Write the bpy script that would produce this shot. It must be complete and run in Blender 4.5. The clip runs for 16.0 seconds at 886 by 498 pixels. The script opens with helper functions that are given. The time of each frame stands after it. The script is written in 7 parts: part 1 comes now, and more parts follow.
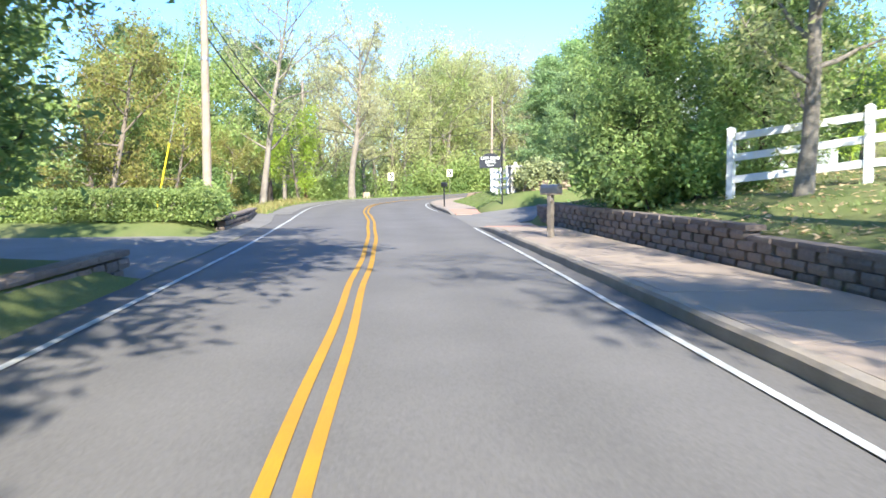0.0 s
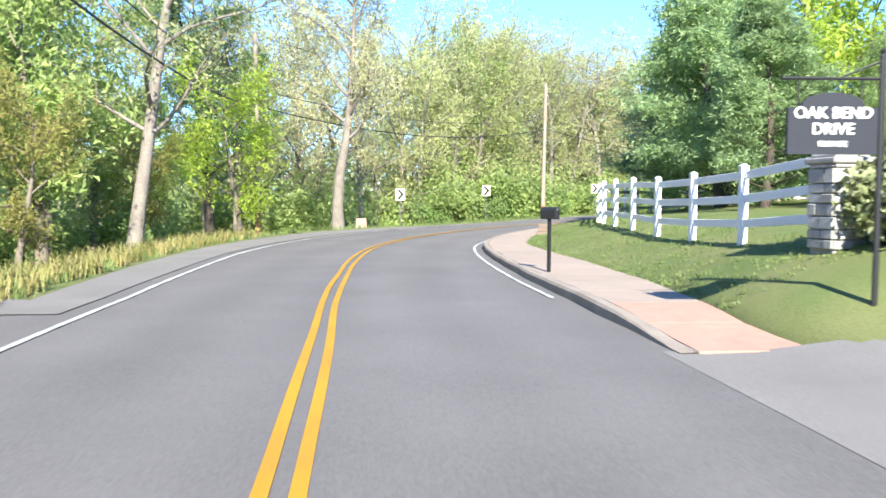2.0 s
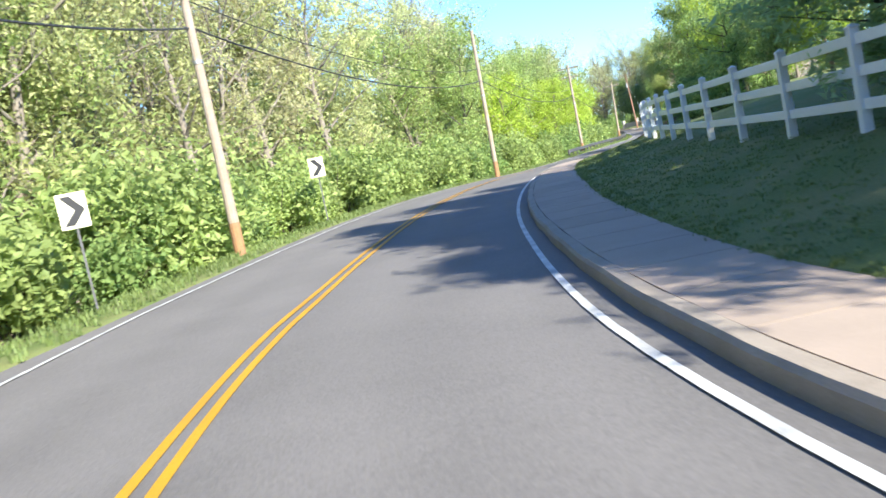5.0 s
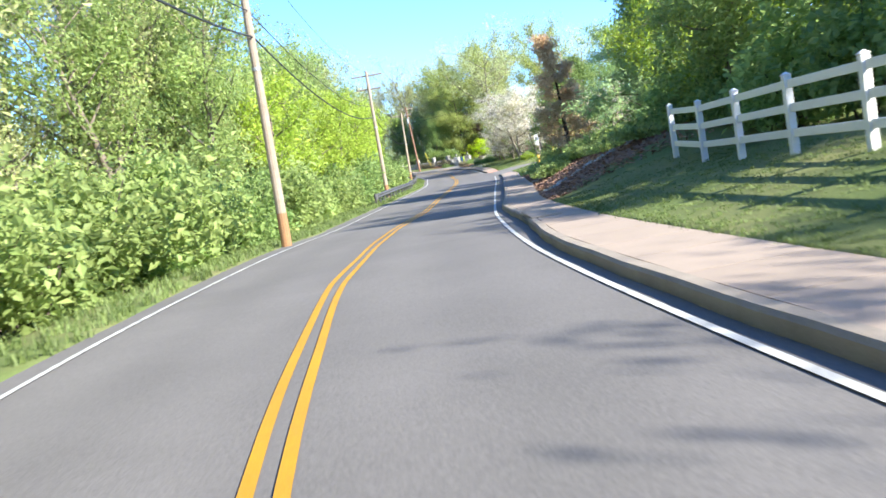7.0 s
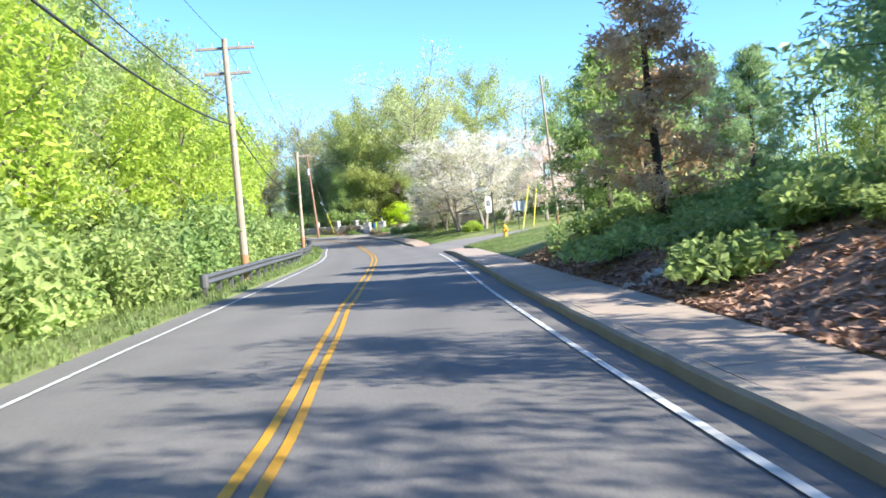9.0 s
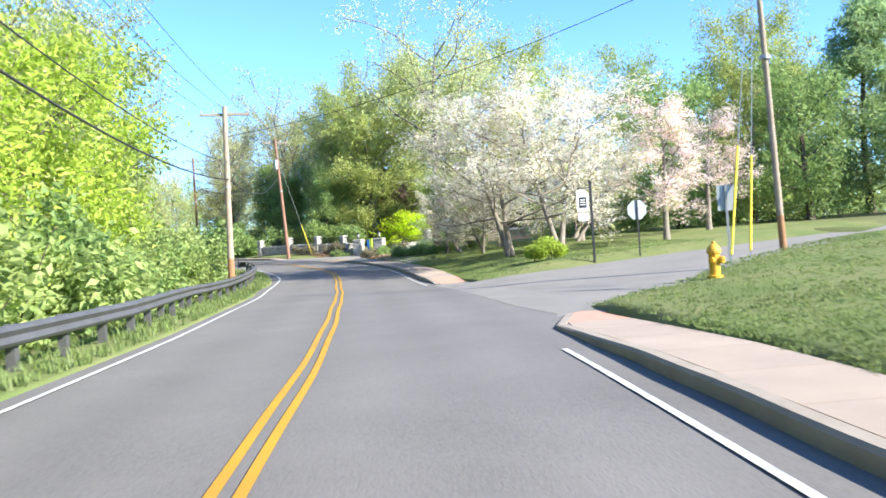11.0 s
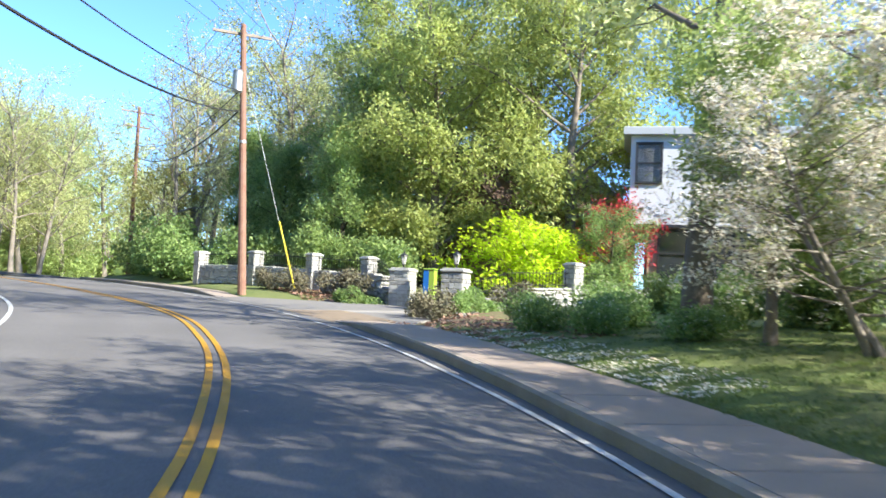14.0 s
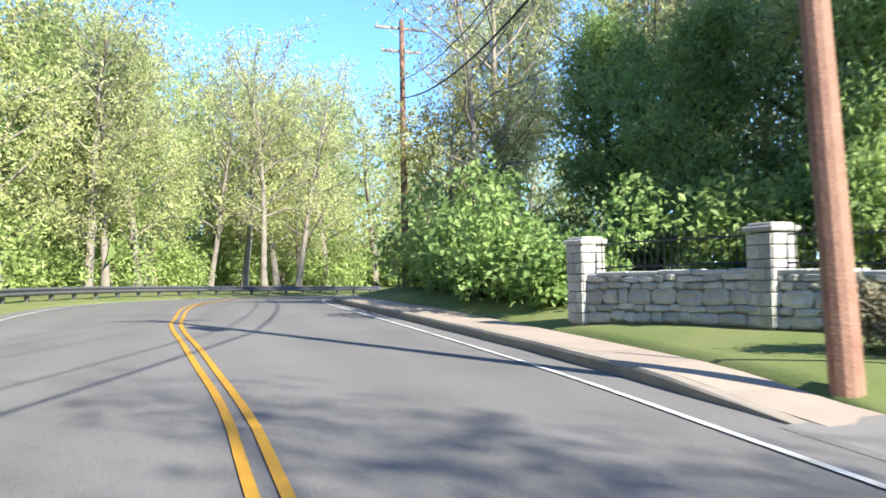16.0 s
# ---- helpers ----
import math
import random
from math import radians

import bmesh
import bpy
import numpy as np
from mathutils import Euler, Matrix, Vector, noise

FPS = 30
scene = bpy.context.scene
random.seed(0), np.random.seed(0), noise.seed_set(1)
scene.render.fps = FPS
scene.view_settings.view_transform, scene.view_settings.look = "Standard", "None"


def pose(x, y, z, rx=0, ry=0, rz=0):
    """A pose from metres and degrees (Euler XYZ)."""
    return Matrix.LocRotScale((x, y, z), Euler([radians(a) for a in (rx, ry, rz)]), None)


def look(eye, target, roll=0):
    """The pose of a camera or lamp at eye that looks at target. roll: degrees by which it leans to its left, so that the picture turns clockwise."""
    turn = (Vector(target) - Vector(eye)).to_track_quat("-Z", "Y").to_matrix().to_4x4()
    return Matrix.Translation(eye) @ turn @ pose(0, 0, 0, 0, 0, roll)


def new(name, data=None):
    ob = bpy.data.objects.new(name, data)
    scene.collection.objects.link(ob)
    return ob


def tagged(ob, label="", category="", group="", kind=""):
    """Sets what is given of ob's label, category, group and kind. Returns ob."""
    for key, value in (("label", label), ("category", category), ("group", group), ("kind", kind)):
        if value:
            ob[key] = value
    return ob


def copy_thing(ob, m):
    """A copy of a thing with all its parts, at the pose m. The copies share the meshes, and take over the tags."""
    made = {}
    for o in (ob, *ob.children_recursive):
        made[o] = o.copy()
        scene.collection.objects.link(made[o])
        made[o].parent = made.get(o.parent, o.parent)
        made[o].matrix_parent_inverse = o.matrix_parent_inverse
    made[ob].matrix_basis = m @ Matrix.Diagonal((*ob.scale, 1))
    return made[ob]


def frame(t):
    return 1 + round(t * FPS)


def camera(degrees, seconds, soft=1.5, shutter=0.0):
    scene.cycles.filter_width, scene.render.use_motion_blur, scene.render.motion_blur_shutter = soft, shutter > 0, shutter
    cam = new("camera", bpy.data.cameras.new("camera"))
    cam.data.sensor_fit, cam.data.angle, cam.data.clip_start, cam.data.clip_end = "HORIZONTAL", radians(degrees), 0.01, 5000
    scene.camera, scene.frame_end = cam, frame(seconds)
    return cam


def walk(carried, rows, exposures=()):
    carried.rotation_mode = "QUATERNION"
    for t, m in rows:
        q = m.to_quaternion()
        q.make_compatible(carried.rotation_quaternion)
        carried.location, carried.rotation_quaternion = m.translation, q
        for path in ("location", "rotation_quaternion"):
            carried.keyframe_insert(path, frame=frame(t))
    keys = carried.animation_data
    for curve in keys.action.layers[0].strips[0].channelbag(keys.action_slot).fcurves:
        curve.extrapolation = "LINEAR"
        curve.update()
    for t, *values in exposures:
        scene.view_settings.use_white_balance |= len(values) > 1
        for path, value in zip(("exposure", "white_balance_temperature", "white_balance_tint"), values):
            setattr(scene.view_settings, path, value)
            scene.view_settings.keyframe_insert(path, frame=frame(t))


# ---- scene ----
cam = camera(56.0, 16.0, soft=1.6, shutter=0.14)
PATH = [
    (0, (0.003, -0.001, 1.449), (-0.138, 19.927, -0.245), -0.57),
    (0.5, (-0.420, 7.137, 1.437), (-0.694, 27.072, -0.153), -0.21),
    (1, (-0.880, 14.120, 1.406), (-1.249, 34.055, -0.164), 0.46),
    (1.5, (-1.432, 20.631, 1.379), (-1.842, 40.576, -0.045), 0.51),
    (2, (-2.031, 26.805, 1.390), (-2.289, 46.767, 0.186), 0.30),
    (2.5, (-2.630, 33.156, 1.389), (-2.761, 53.128, 0.343), -1.32),
    (3, (-3.235, 39.224, 1.302), (-2.653, 59.198, 0.451), -3.41),
    (3.5, (-3.601, 45.506, 1.301), (-1.592, 65.387, 0.454), -5.97),
    (4, (-3.513, 52.084, 1.286), (0.511, 71.640, 0.121), -8.73),
    (4.5, (-2.666, 58.570, 1.259), (3.624, 77.496, -0.244), -10.45),
    (5, (-1.122, 65.304, 1.247), (7.870, 83.071, -0.615), -11.81),
    (5.2, (-0.206, 68.130, 1.245), (9.429, 85.562, -0.561), -11.95),
    (7.3, (16.642, 95.571, 1.654), (31.090, 109.272, -0.227), -8.74),
    (7.5, (18.532, 97.767, 1.653), (33.223, 111.219, -0.140), -7.91),
    (8, (23.490, 103.088, 1.612), (38.590, 116.109, 0.049), -6.50),
    (8.5, (28.772, 108.127, 1.511), (44.153, 120.868, 0.463), -5.13),
    (9, (34.306, 112.714, 1.374), (50.102, 124.969, 0.837), -5.17),
    (9.2, (36.524, 114.682, 1.325), (52.368, 126.877, 0.809), -5.38),
    (11.3, (61.466, 136.255, 1.434), (77.199, 148.603, 1.492), -3.48),
    (11.5, (63.645, 138.219, 1.449), (79.349, 150.604, 1.521), -3.31),
    (12, (69.026, 143.170, 1.491), (84.788, 155.481, 1.538), -1.91),
    (12.5, (74.220, 148.027, 1.520), (90.045, 160.257, 1.590), -0.74),
    (13, (78.967, 152.672, 1.448), (94.758, 164.944, 1.657), -0.42),
    (13.5, (83.154, 157.186, 1.452), (98.953, 169.445, 1.815), 1.07),
    (14, (87.611, 161.776, 1.638), (102.757, 174.783, 2.825), 2.63),
    (14.5, (91.384, 166.639, 1.892), (105.398, 180.841, 3.281), 4.42),
    (15, (94.740, 172.030, 2.139), (107.169, 187.643, 3.473), 3.25),
    (15.5, (97.187, 177.557, 2.383), (108.065, 194.307, 3.424), 2.03),
    (16, (99.266, 183.441, 2.633), (109.766, 200.450, 3.301), -1.01),
]
walk(cam, [(t, look(eye, target, roll)) for t, eye, target, roll in PATH], exposures=[(0.0, 1.84, 6450, 8), (16.0, 1.84, 6450, 8)])

# ---- light ----
SUN_EL, SUN_AZ = radians(32), math.atan2(0.155, -1.0)
to_sun = Vector((math.sin(SUN_AZ) * math.cos(SUN_EL), math.cos(SUN_AZ) * math.cos(SUN_EL), math.sin(SUN_EL)))
world = bpy.data.worlds.new("sky")
world.use_nodes = True
scene.world = world
wn = world.node_tree.nodes
sky = wn.new("ShaderNodeTexSky")
sky.sky_type, sky.sun_disc, sky.sun_elevation, sky.sun_rotation = "NISHITA", False, SUN_EL, SUN_AZ
sky.air_density, sky.dust_density, sky.ozone_density = 0.72, 0.0, 4.0
tint = wn.new("ShaderNodeMix")
tint.data_type, tint.blend_type = "RGBA", "MULTIPLY"
tint.inputs["Factor"].default_value, tint.inputs["B"].default_value = 1.0, (0.60, 0.77, 0.97, 1)
world.node_tree.links.new(sky.outputs[0], tint.inputs["A"])
world.node_tree.links.new(tint.outputs["Result"], wn["Background"].inputs[0])
wn["Background"].inputs[1].default_value = 0.14
sun = new("sun", bpy.data.lights.new("sun", "SUN"))
sun.data.energy, sun.data.angle, sun.data.color = 4.3, radians(0.6), (1.0, 0.95, 0.84)
sun.matrix_world = look(to_sun * 50, (0, 0, 0))


# ---- materials ----
def material(name, base, rough=0.8, metal=0.0, vary=0.25, scale=8.0, bump=0.0, fine=60.0, second=None, spread=0.5, island=0.0, piece=0.0, gloss=0.5):
    """A Principled material: two scales of noise vary the colour, the finer one the relief too."""
    m = bpy.data.materials.new(name)
    m.use_nodes = True
    n, l = m.node_tree.nodes, m.node_tree.links
    p = n["Principled BSDF"]
    p.inputs["Roughness"].default_value, p.inputs["Metallic"].default_value = rough, metal
    p.inputs["Specular IOR Level"].default_value = gloss
    co = n.new("ShaderNodeTexCoord").outputs["Object"] if not island else n.new("ShaderNodeTexCoord").outputs["Generated"]
    big, small = n.new("ShaderNodeTexNoise"), n.new("ShaderNodeTexNoise")
    for t, s, d in ((big, scale, 4), (small, fine, 3)):
        t.inputs["Scale"].default_value, t.inputs["Detail"].default_value = s, d
        l.new(co, t.inputs["Vector"])
    other = second or tuple(c * (1 - vary) for c in base)
    mix = n.new("ShaderNodeMix")
    mix.data_type = "RGBA"
    ramp = n.new("ShaderNodeMapRange")
    ramp.inputs["From Min"].default_value, ramp.inputs["From Max"].default_value = 0.5 - spread / 2, 0.5 + spread / 2
    l.new(big.outputs["Fac"], ramp.inputs["Value"])
    l.new(ramp.outputs[0], mix.inputs["Factor"])
    mix.inputs["A"].default_value, mix.inputs["B"].default_value = (*base, 1), (*other, 1)
    hsv = n.new("ShaderNodeHueSaturation")
    l.new(mix.outputs["Result"], hsv.inputs["Color"])
    val = n.new("ShaderNodeMapRange")
    val.inputs["From Min"].default_value, val.inputs["From Max"].default_value = 0.25, 0.75
    val.inputs["To Min"].default_value, val.inputs["To Max"].default_value = 1 - vary * 0.6, 1 + vary * 0.6
    l.new(small.outputs["Fac"], val.inputs["Value"])
    last = val.outputs[0]
    if island or piece:
        source = n.new("ShaderNodeNewGeometry").outputs["Random Per Island"] if island else n.new("ShaderNodeObjectInfo").outputs["Random"]
        r2 = n.new("ShaderNodeMapRange")
        a = island or piece
        r2.inputs["To Min"].default_value, r2.inputs["To Max"].default_value = 1 - a, 1 + a
        l.new(source, r2.inputs["Value"])
        mul = n.new("ShaderNodeMath")
        mul.operation = "MULTIPLY"
        l.new(last, mul.inputs[0])
        l.new(r2.outputs[0], mul.inputs[1])
        last = mul.outputs[0]
    l.new(last, hsv.inputs["Value"])
    l.new(hsv.outputs[0], p.inputs["Base Color"])
    if bump:
        b = n.new("ShaderNodeBump")
        b.inputs["Strength"].default_value, b.inputs["Distance"].default_value = bump, 0.02
        l.new(small.outputs["Fac"], b.inputs["Height"])
        l.new(b.outputs[0], p.inputs["Normal"])
    return m


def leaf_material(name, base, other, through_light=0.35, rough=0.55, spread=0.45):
    """Leaves: each one takes its own tint between two colours, and lets some light through, so that about half of the
    total is reflected. Both colours are raised by 1.42, brightening shaded foliage in place of fill light.
    """
    m = bpy.data.materials.new(name)
    m.use_nodes = True
    n, l = m.node_tree.nodes, m.node_tree.links
    p = n["Principled BSDF"]
    p.inputs["Roughness"].default_value = rough
    p.inputs["Specular IOR Level"].default_value = 0.3
    rnd = n.new("ShaderNodeNewGeometry").outputs["Random Per Island"]
    mix = n.new("ShaderNodeMix")
    mix.data_type = "RGBA"
    l.new(rnd, mix.inputs["Factor"])
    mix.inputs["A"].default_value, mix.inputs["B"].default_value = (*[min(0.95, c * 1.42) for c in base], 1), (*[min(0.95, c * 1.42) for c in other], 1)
    tint = n.new("ShaderNodeTexNoise")
    tint.inputs["Scale"].default_value = 0.5
    l.new(n.new("ShaderNodeTexCoord").outputs["Object"], tint.inputs["Vector"])
    mp = n.new("ShaderNodeMapRange")
    mp.inputs["From Min"].default_value, mp.inputs["From Max"].default_value = 0.3, 0.7
    mp.inputs["To Min"].default_value, mp.inputs["To Max"].default_value = 1 - spread * 0.5, 1 + spread * 0.5
    l.new(tint.outputs["Fac"], mp.inputs["Value"])
    own = n.new("ShaderNodeMapRange")
    own.inputs["To Min"].default_value, own.inputs["To Max"].default_value = 0.85, 1.15
    l.new(n.new("ShaderNodeObjectInfo").outputs["Random"], own.inputs["Value"])
    mul = n.new("ShaderNodeMath")
    mul.operation = "MULTIPLY"
    l.new(mp.outputs[0], mul.inputs[0])
    l.new(own.outputs[0], mul.inputs[1])
    hsv = n.new("ShaderNodeHueSaturation")
    l.new(mix.outputs["Result"], hsv.inputs["Color"])
    l.new(mul.outputs[0], hsv.inputs["Value"])
    l.new(hsv.outputs[0], p.inputs["Base Color"])
    tr = n.new("ShaderNodeBsdfTranslucent")
    l.new(hsv.outputs[0], tr.inputs["Color"])
    ms = n.new("ShaderNodeMixShader")
    ms.inputs[0].default_value = through_light
    l.new(p.outputs[0], ms.inputs[1])
    l.new(tr.outputs[0], ms.inputs[2])
    l.new(ms.outputs[0], n["Material Output"].inputs["Surface"])
    return m


def ground_material():
    """Turf, with bare woodland floor and bark mulch where the masks say so."""
    m = material("turf", (0.105, 0.150, 0.042), 0.95, vary=0.42, scale=0.45, fine=38, bump=0.6, second=(0.185, 0.19, 0.078), spread=0.4, gloss=0.2)
    n, l = m.node_tree.nodes, m.node_tree.links
    p = n["Principled BSDF"]
    col = p.inputs["Base Color"].links[0].from_socket
    co = n.new("ShaderNodeTexCoord").outputs["Object"]
    for mask, a, b, sc in (("litter", (0.15, 0.115, 0.07), (0.10, 0.15, 0.045), 1.2), ("mulch", (0.17, 0.10, 0.07), (0.28, 0.18, 0.125), 2.5)):
        tex = n.new("ShaderNodeTexNoise")
        tex.inputs["Scale"].default_value, tex.inputs["Detail"].default_value = sc * 6, 6
        l.new(co, tex.inputs["Vector"])
        c = n.new("ShaderNodeMix")
        c.data_type = "RGBA"
        l.new(tex.outputs["Fac"], c.inputs["Factor"])
        c.inputs["A"].default_value, c.inputs["B"].default_value = (*a, 1), (*b, 1)
        at = n.new("ShaderNodeAttribute")
        at.attribute_name = mask
        edge = n.new("ShaderNodeTexNoise")
        edge.inputs["Scale"].default_value, edge.inputs["Detail"].default_value = 1.6, 5
        l.new(co, edge.inputs["Vector"])
        add = n.new("ShaderNodeMath")
        l.new(at.outputs["Fac"], add.inputs[0])
        l.new(edge.outputs["Fac"], add.inputs[1])
        rng_ = n.new("ShaderNodeMapRange")
        rng_.inputs["From Min"].default_value, rng_.inputs["From Max"].default_value = 0.9, 1.1
        l.new(add.outputs[0], rng_.inputs["Value"])
        over = n.new("ShaderNodeMix")
        over.data_type = "RGBA"
        l.new(rng_.outputs[0], over.inputs["Factor"])
        l.new(col, over.inputs["A"])
        l.new(c.outputs["Result"], over.inputs["B"])
        col = over.outputs["Result"]
    l.new(col, p.inputs["Base Color"])
    return m




def asphalt_material():
    """Fine-grained asphalt: pale aggregate specks, wheel paths worn paler along each lane, and faint patches."""
    m = material("asphalt", (0.158, 0.147, 0.140), 0.85, vary=0.2, scale=0.3, fine=38, bump=0.2, second=(0.134, 0.125, 0.119), spread=0.45, gloss=0.35)
    n, l = m.node_tree.nodes, m.node_tree.links
    p = n["Principled BSDF"]
    col = p.inputs["Base Color"].links[0].from_socket
    co = n.new("ShaderNodeTexCoord").outputs["Object"]
    across = n.new("ShaderNodeAttribute")
    across.attribute_name = "across"
    wave = n.new("ShaderNodeMath")
    wave.operation = "MULTIPLY"
    wave.inputs[1].default_value = 2 * math.pi / 1.62
    l.new(across.outputs["Fac"], wave.inputs[0])
    sine = n.new("ShaderNodeMath")
    sine.operation = "COSINE"
    l.new(wave.outputs[0], sine.inputs[0])
    stretch = n.new("ShaderNodeTexNoise")
    stretch.inputs["Scale"].default_value, stretch.inputs["Detail"].default_value = 0.7, 5
    l.new(co, stretch.inputs["Vector"])
    speck = n.new("ShaderNodeTexVoronoi")
    speck.inputs["Scale"].default_value = 55
    l.new(co, speck.inputs["Vector"])
    gain = n.new("ShaderNodeMath")
    gain.operation = "MULTIPLY_ADD"
    gain.inputs[1].default_value, gain.inputs[2].default_value = -0.045, 0.86
    l.new(sine.outputs[0], gain.inputs[0])
    add = n.new("ShaderNodeMath")
    add.operation = "MULTIPLY_ADD"
    add.inputs[1].default_value = 0.28
    l.new(stretch.outputs["Fac"], add.inputs[0])
    l.new(gain.outputs[0], add.inputs[2])
    grain = n.new("ShaderNodeMath")
    grain.operation = "MULTIPLY_ADD"
    grain.inputs[1].default_value = 0.22
    sep = n.new("ShaderNodeSeparateColor")
    l.new(speck.outputs["Color"], sep.inputs[0])
    half = n.new("ShaderNodeMath")
    half.operation = "SUBTRACT"
    half.inputs[1].default_value = 0.5
    l.new(sep.outputs[0], half.inputs[0])
    l.new(half.outputs[0], grain.inputs[0])
    l.new(add.outputs[0], grain.inputs[2])
    hsv = n.new("ShaderNodeHueSaturation")
    l.new(col, hsv.inputs["Color"])
    l.new(grain.outputs[0], hsv.inputs["Value"])
    l.new(hsv.outputs[0], p.inputs["Base Color"])
    return m


ASPHALT = asphalt_material()
OLD_ASPHALT = material("worn asphalt", (0.225, 0.21, 0.195), 0.9, vary=0.28, scale=0.6, fine=45, bump=0.3, second=(0.175, 0.164, 0.153), gloss=0.3)
YELLOW = material("yellow road paint", (0.46, 0.245, 0.006), 0.7, vary=0.22, scale=1.1, fine=55, bump=0.15, second=(0.40, 0.20, 0.012), spread=0.35)
WHITE_LINE = material("white road paint", (0.60, 0.60, 0.58), 0.7, vary=0.3, scale=3.0, fine=60, bump=0.1, second=(0.32, 0.32, 0.31), spread=0.35)
CONCRETE = material("tan concrete", (0.35, 0.275, 0.22), 0.9, vary=0.16, scale=1.3, fine=70, bump=0.15, second=(0.295, 0.235, 0.19), piece=0.06)
KERB = material("weathered kerb concrete", (0.24, 0.20, 0.16), 0.9, vary=0.3, scale=2.0, fine=60, bump=0.3, second=(0.33, 0.28, 0.23))
RED_PAD = material("red tactile concrete", (0.50, 0.27, 0.20), 0.9, vary=0.2, scale=4, fine=60, bump=0.3)
TURF = ground_material()
BLOCK = material("split-face block", (0.17, 0.13, 0.11), 0.95, vary=0.35, scale=7, fine=40, bump=0.9, second=(0.22, 0.175, 0.145), piece=0.25)
STONE = material("grey limestone", (0.47, 0.455, 0.42), 0.9, vary=0.25, scale=5, fine=35, bump=0.8, second=(0.30, 0.29, 0.27), piece=0.25)
MORTAR = material("mortar", (0.30, 0.285, 0.26), 0.95, vary=0.2, scale=6, fine=50, bump=0.4)
TAN_STONE = material("tan ledge stone", (0.36, 0.28, 0.21), 0.95, vary=0.3, scale=5, fine=40, bump=0.7, second=(0.28, 0.21, 0.16), piece=0.25)
LEDGE = material("weathered tan ledge stone", (0.25, 0.185, 0.14), 0.95, vary=0.3, scale=4, fine=40, bump=0.6, second=(0.19, 0.14, 0.11), piece=0.15)
VINYL = material("white fence vinyl", (0.80, 0.80, 0.80), 0.35, vary=0.05, scale=3, fine=20)
TREATED_WOOD = material("treated pole foot", (0.33, 0.17, 0.075), 0.88, vary=0.35, scale=4, fine=30, bump=0.5, second=(0.24, 0.14, 0.08))
POLE_WOOD = material("weathered pole wood", (0.26, 0.20, 0.15), 0.88, vary=0.3, scale=3, fine=30, bump=0.5, second=(0.34, 0.285, 0.23))
RED_POLE = material("reddish pole wood", (0.20, 0.10, 0.07), 0.85, vary=0.3, scale=3, fine=30, bump=0.5, second=(0.28, 0.16, 0.11))
OLD_WOOD = material("weathered post wood", (0.30, 0.25, 0.20), 0.85, vary=0.3, scale=5, fine=50, bump=0.5)
BARK = material("grey brown bark", (0.16, 0.125, 0.095), 0.95, vary=0.4, scale=3, fine=26, bump=0.9, second=(0.23, 0.195, 0.16))
PALE_BARK = material("pale bark", (0.25, 0.22, 0.185), 0.95, vary=0.35, scale=3, fine=22, bump=0.8, second=(0.16, 0.135, 0.11))
DARK_BARK = material("dark bark", (0.09, 0.07, 0.055), 0.95, vary=0.4, scale=4, fine=26, bump=0.9)
BLACK = material("black painted metal", (0.02, 0.02, 0.022), 0.45, vary=0.2, scale=8, fine=60)
STEEL = material("galvanised steel", (0.45, 0.46, 0.47), 0.45, 0.8, vary=0.2, scale=3, fine=40)
DARK_STEEL = material("tarnished steel beam", (0.13, 0.13, 0.135), 0.55, 0.4, vary=0.3, scale=2, fine=30)
SIGN_NAVY = material("slate sign board", (0.016, 0.019, 0.03), 0.75, vary=0.15, scale=6, fine=50)
SIGN_WHITE = material("white sign sheeting", (0.75, 0.75, 0.72), 0.45, vary=0.08, scale=6, fine=40)
SIGN_CREAM = material("pale yellow sheeting", (0.78, 0.74, 0.55), 0.5, vary=0.1, scale=6, fine=40)
GREY_PANEL = material("bare aluminium sign back", (0.42, 0.45, 0.47), 0.45, 0.35, vary=0.12, scale=6, fine=40)
HYDRANT = material("yellow hydrant enamel", (0.62, 0.36, 0.03), 0.5, vary=0.2, scale=8, fine=60)
WIRE = material("wire insulation", (0.03, 0.03, 0.03), 0.6, vary=0.1, scale=4, fine=20)
GUY_YELLOW = material("yellow plastic sleeve", (0.70, 0.55, 0.03), 0.5, vary=0.1, scale=6, fine=30)
BRICK = material("brown brick", (0.30, 0.16, 0.11), 0.9, vary=0.3, scale=9, fine=50, bump=0.4, second=(0.38, 0.24, 0.17), piece=0.2)
TAN_RENDER = material("warm tan render", (0.46, 0.33, 0.23), 0.9, vary=0.14, scale=2, fine=60, bump=0.2)
STUCCO = material("white stucco", (0.56, 0.57, 0.60), 0.9, vary=0.06, scale=2, fine=80, bump=0.2)
GREY_SIDING = material("grey siding", (0.40, 0.42, 0.45), 0.8, vary=0.1, scale=2, fine=30)
ROOFING = material("brown roofing", (0.17, 0.11, 0.085), 0.95, vary=0.3, scale=4, fine=40, bump=0.5)
GLASS = material("dark window glass", (0.03, 0.035, 0.04), 0.05, vary=0.1, scale=2, fine=10, gloss=1.0)
BIN_BLUE = material("blue plastic", (0.02, 0.16, 0.50), 0.4, vary=0.1, scale=5, fine=40)
BIN_GREEN = material("lime plastic", (0.30, 0.42, 0.06), 0.4, vary=0.1, scale=5, fine=40)
LAMP_GLASS = material("frosted lantern glass", (0.60, 0.58, 0.52), 0.2, vary=0.1, scale=5, fine=40)
ROCK = material("white rubble", (0.52, 0.50, 0.46), 0.9, vary=0.3, scale=4, fine=30, bump=0.6, piece=0.25)
EARTH = material("bare soil", (0.20, 0.145, 0.095), 0.95, vary=0.3, scale=2, fine=40, bump=0.6, second=(0.26, 0.20, 0.14))

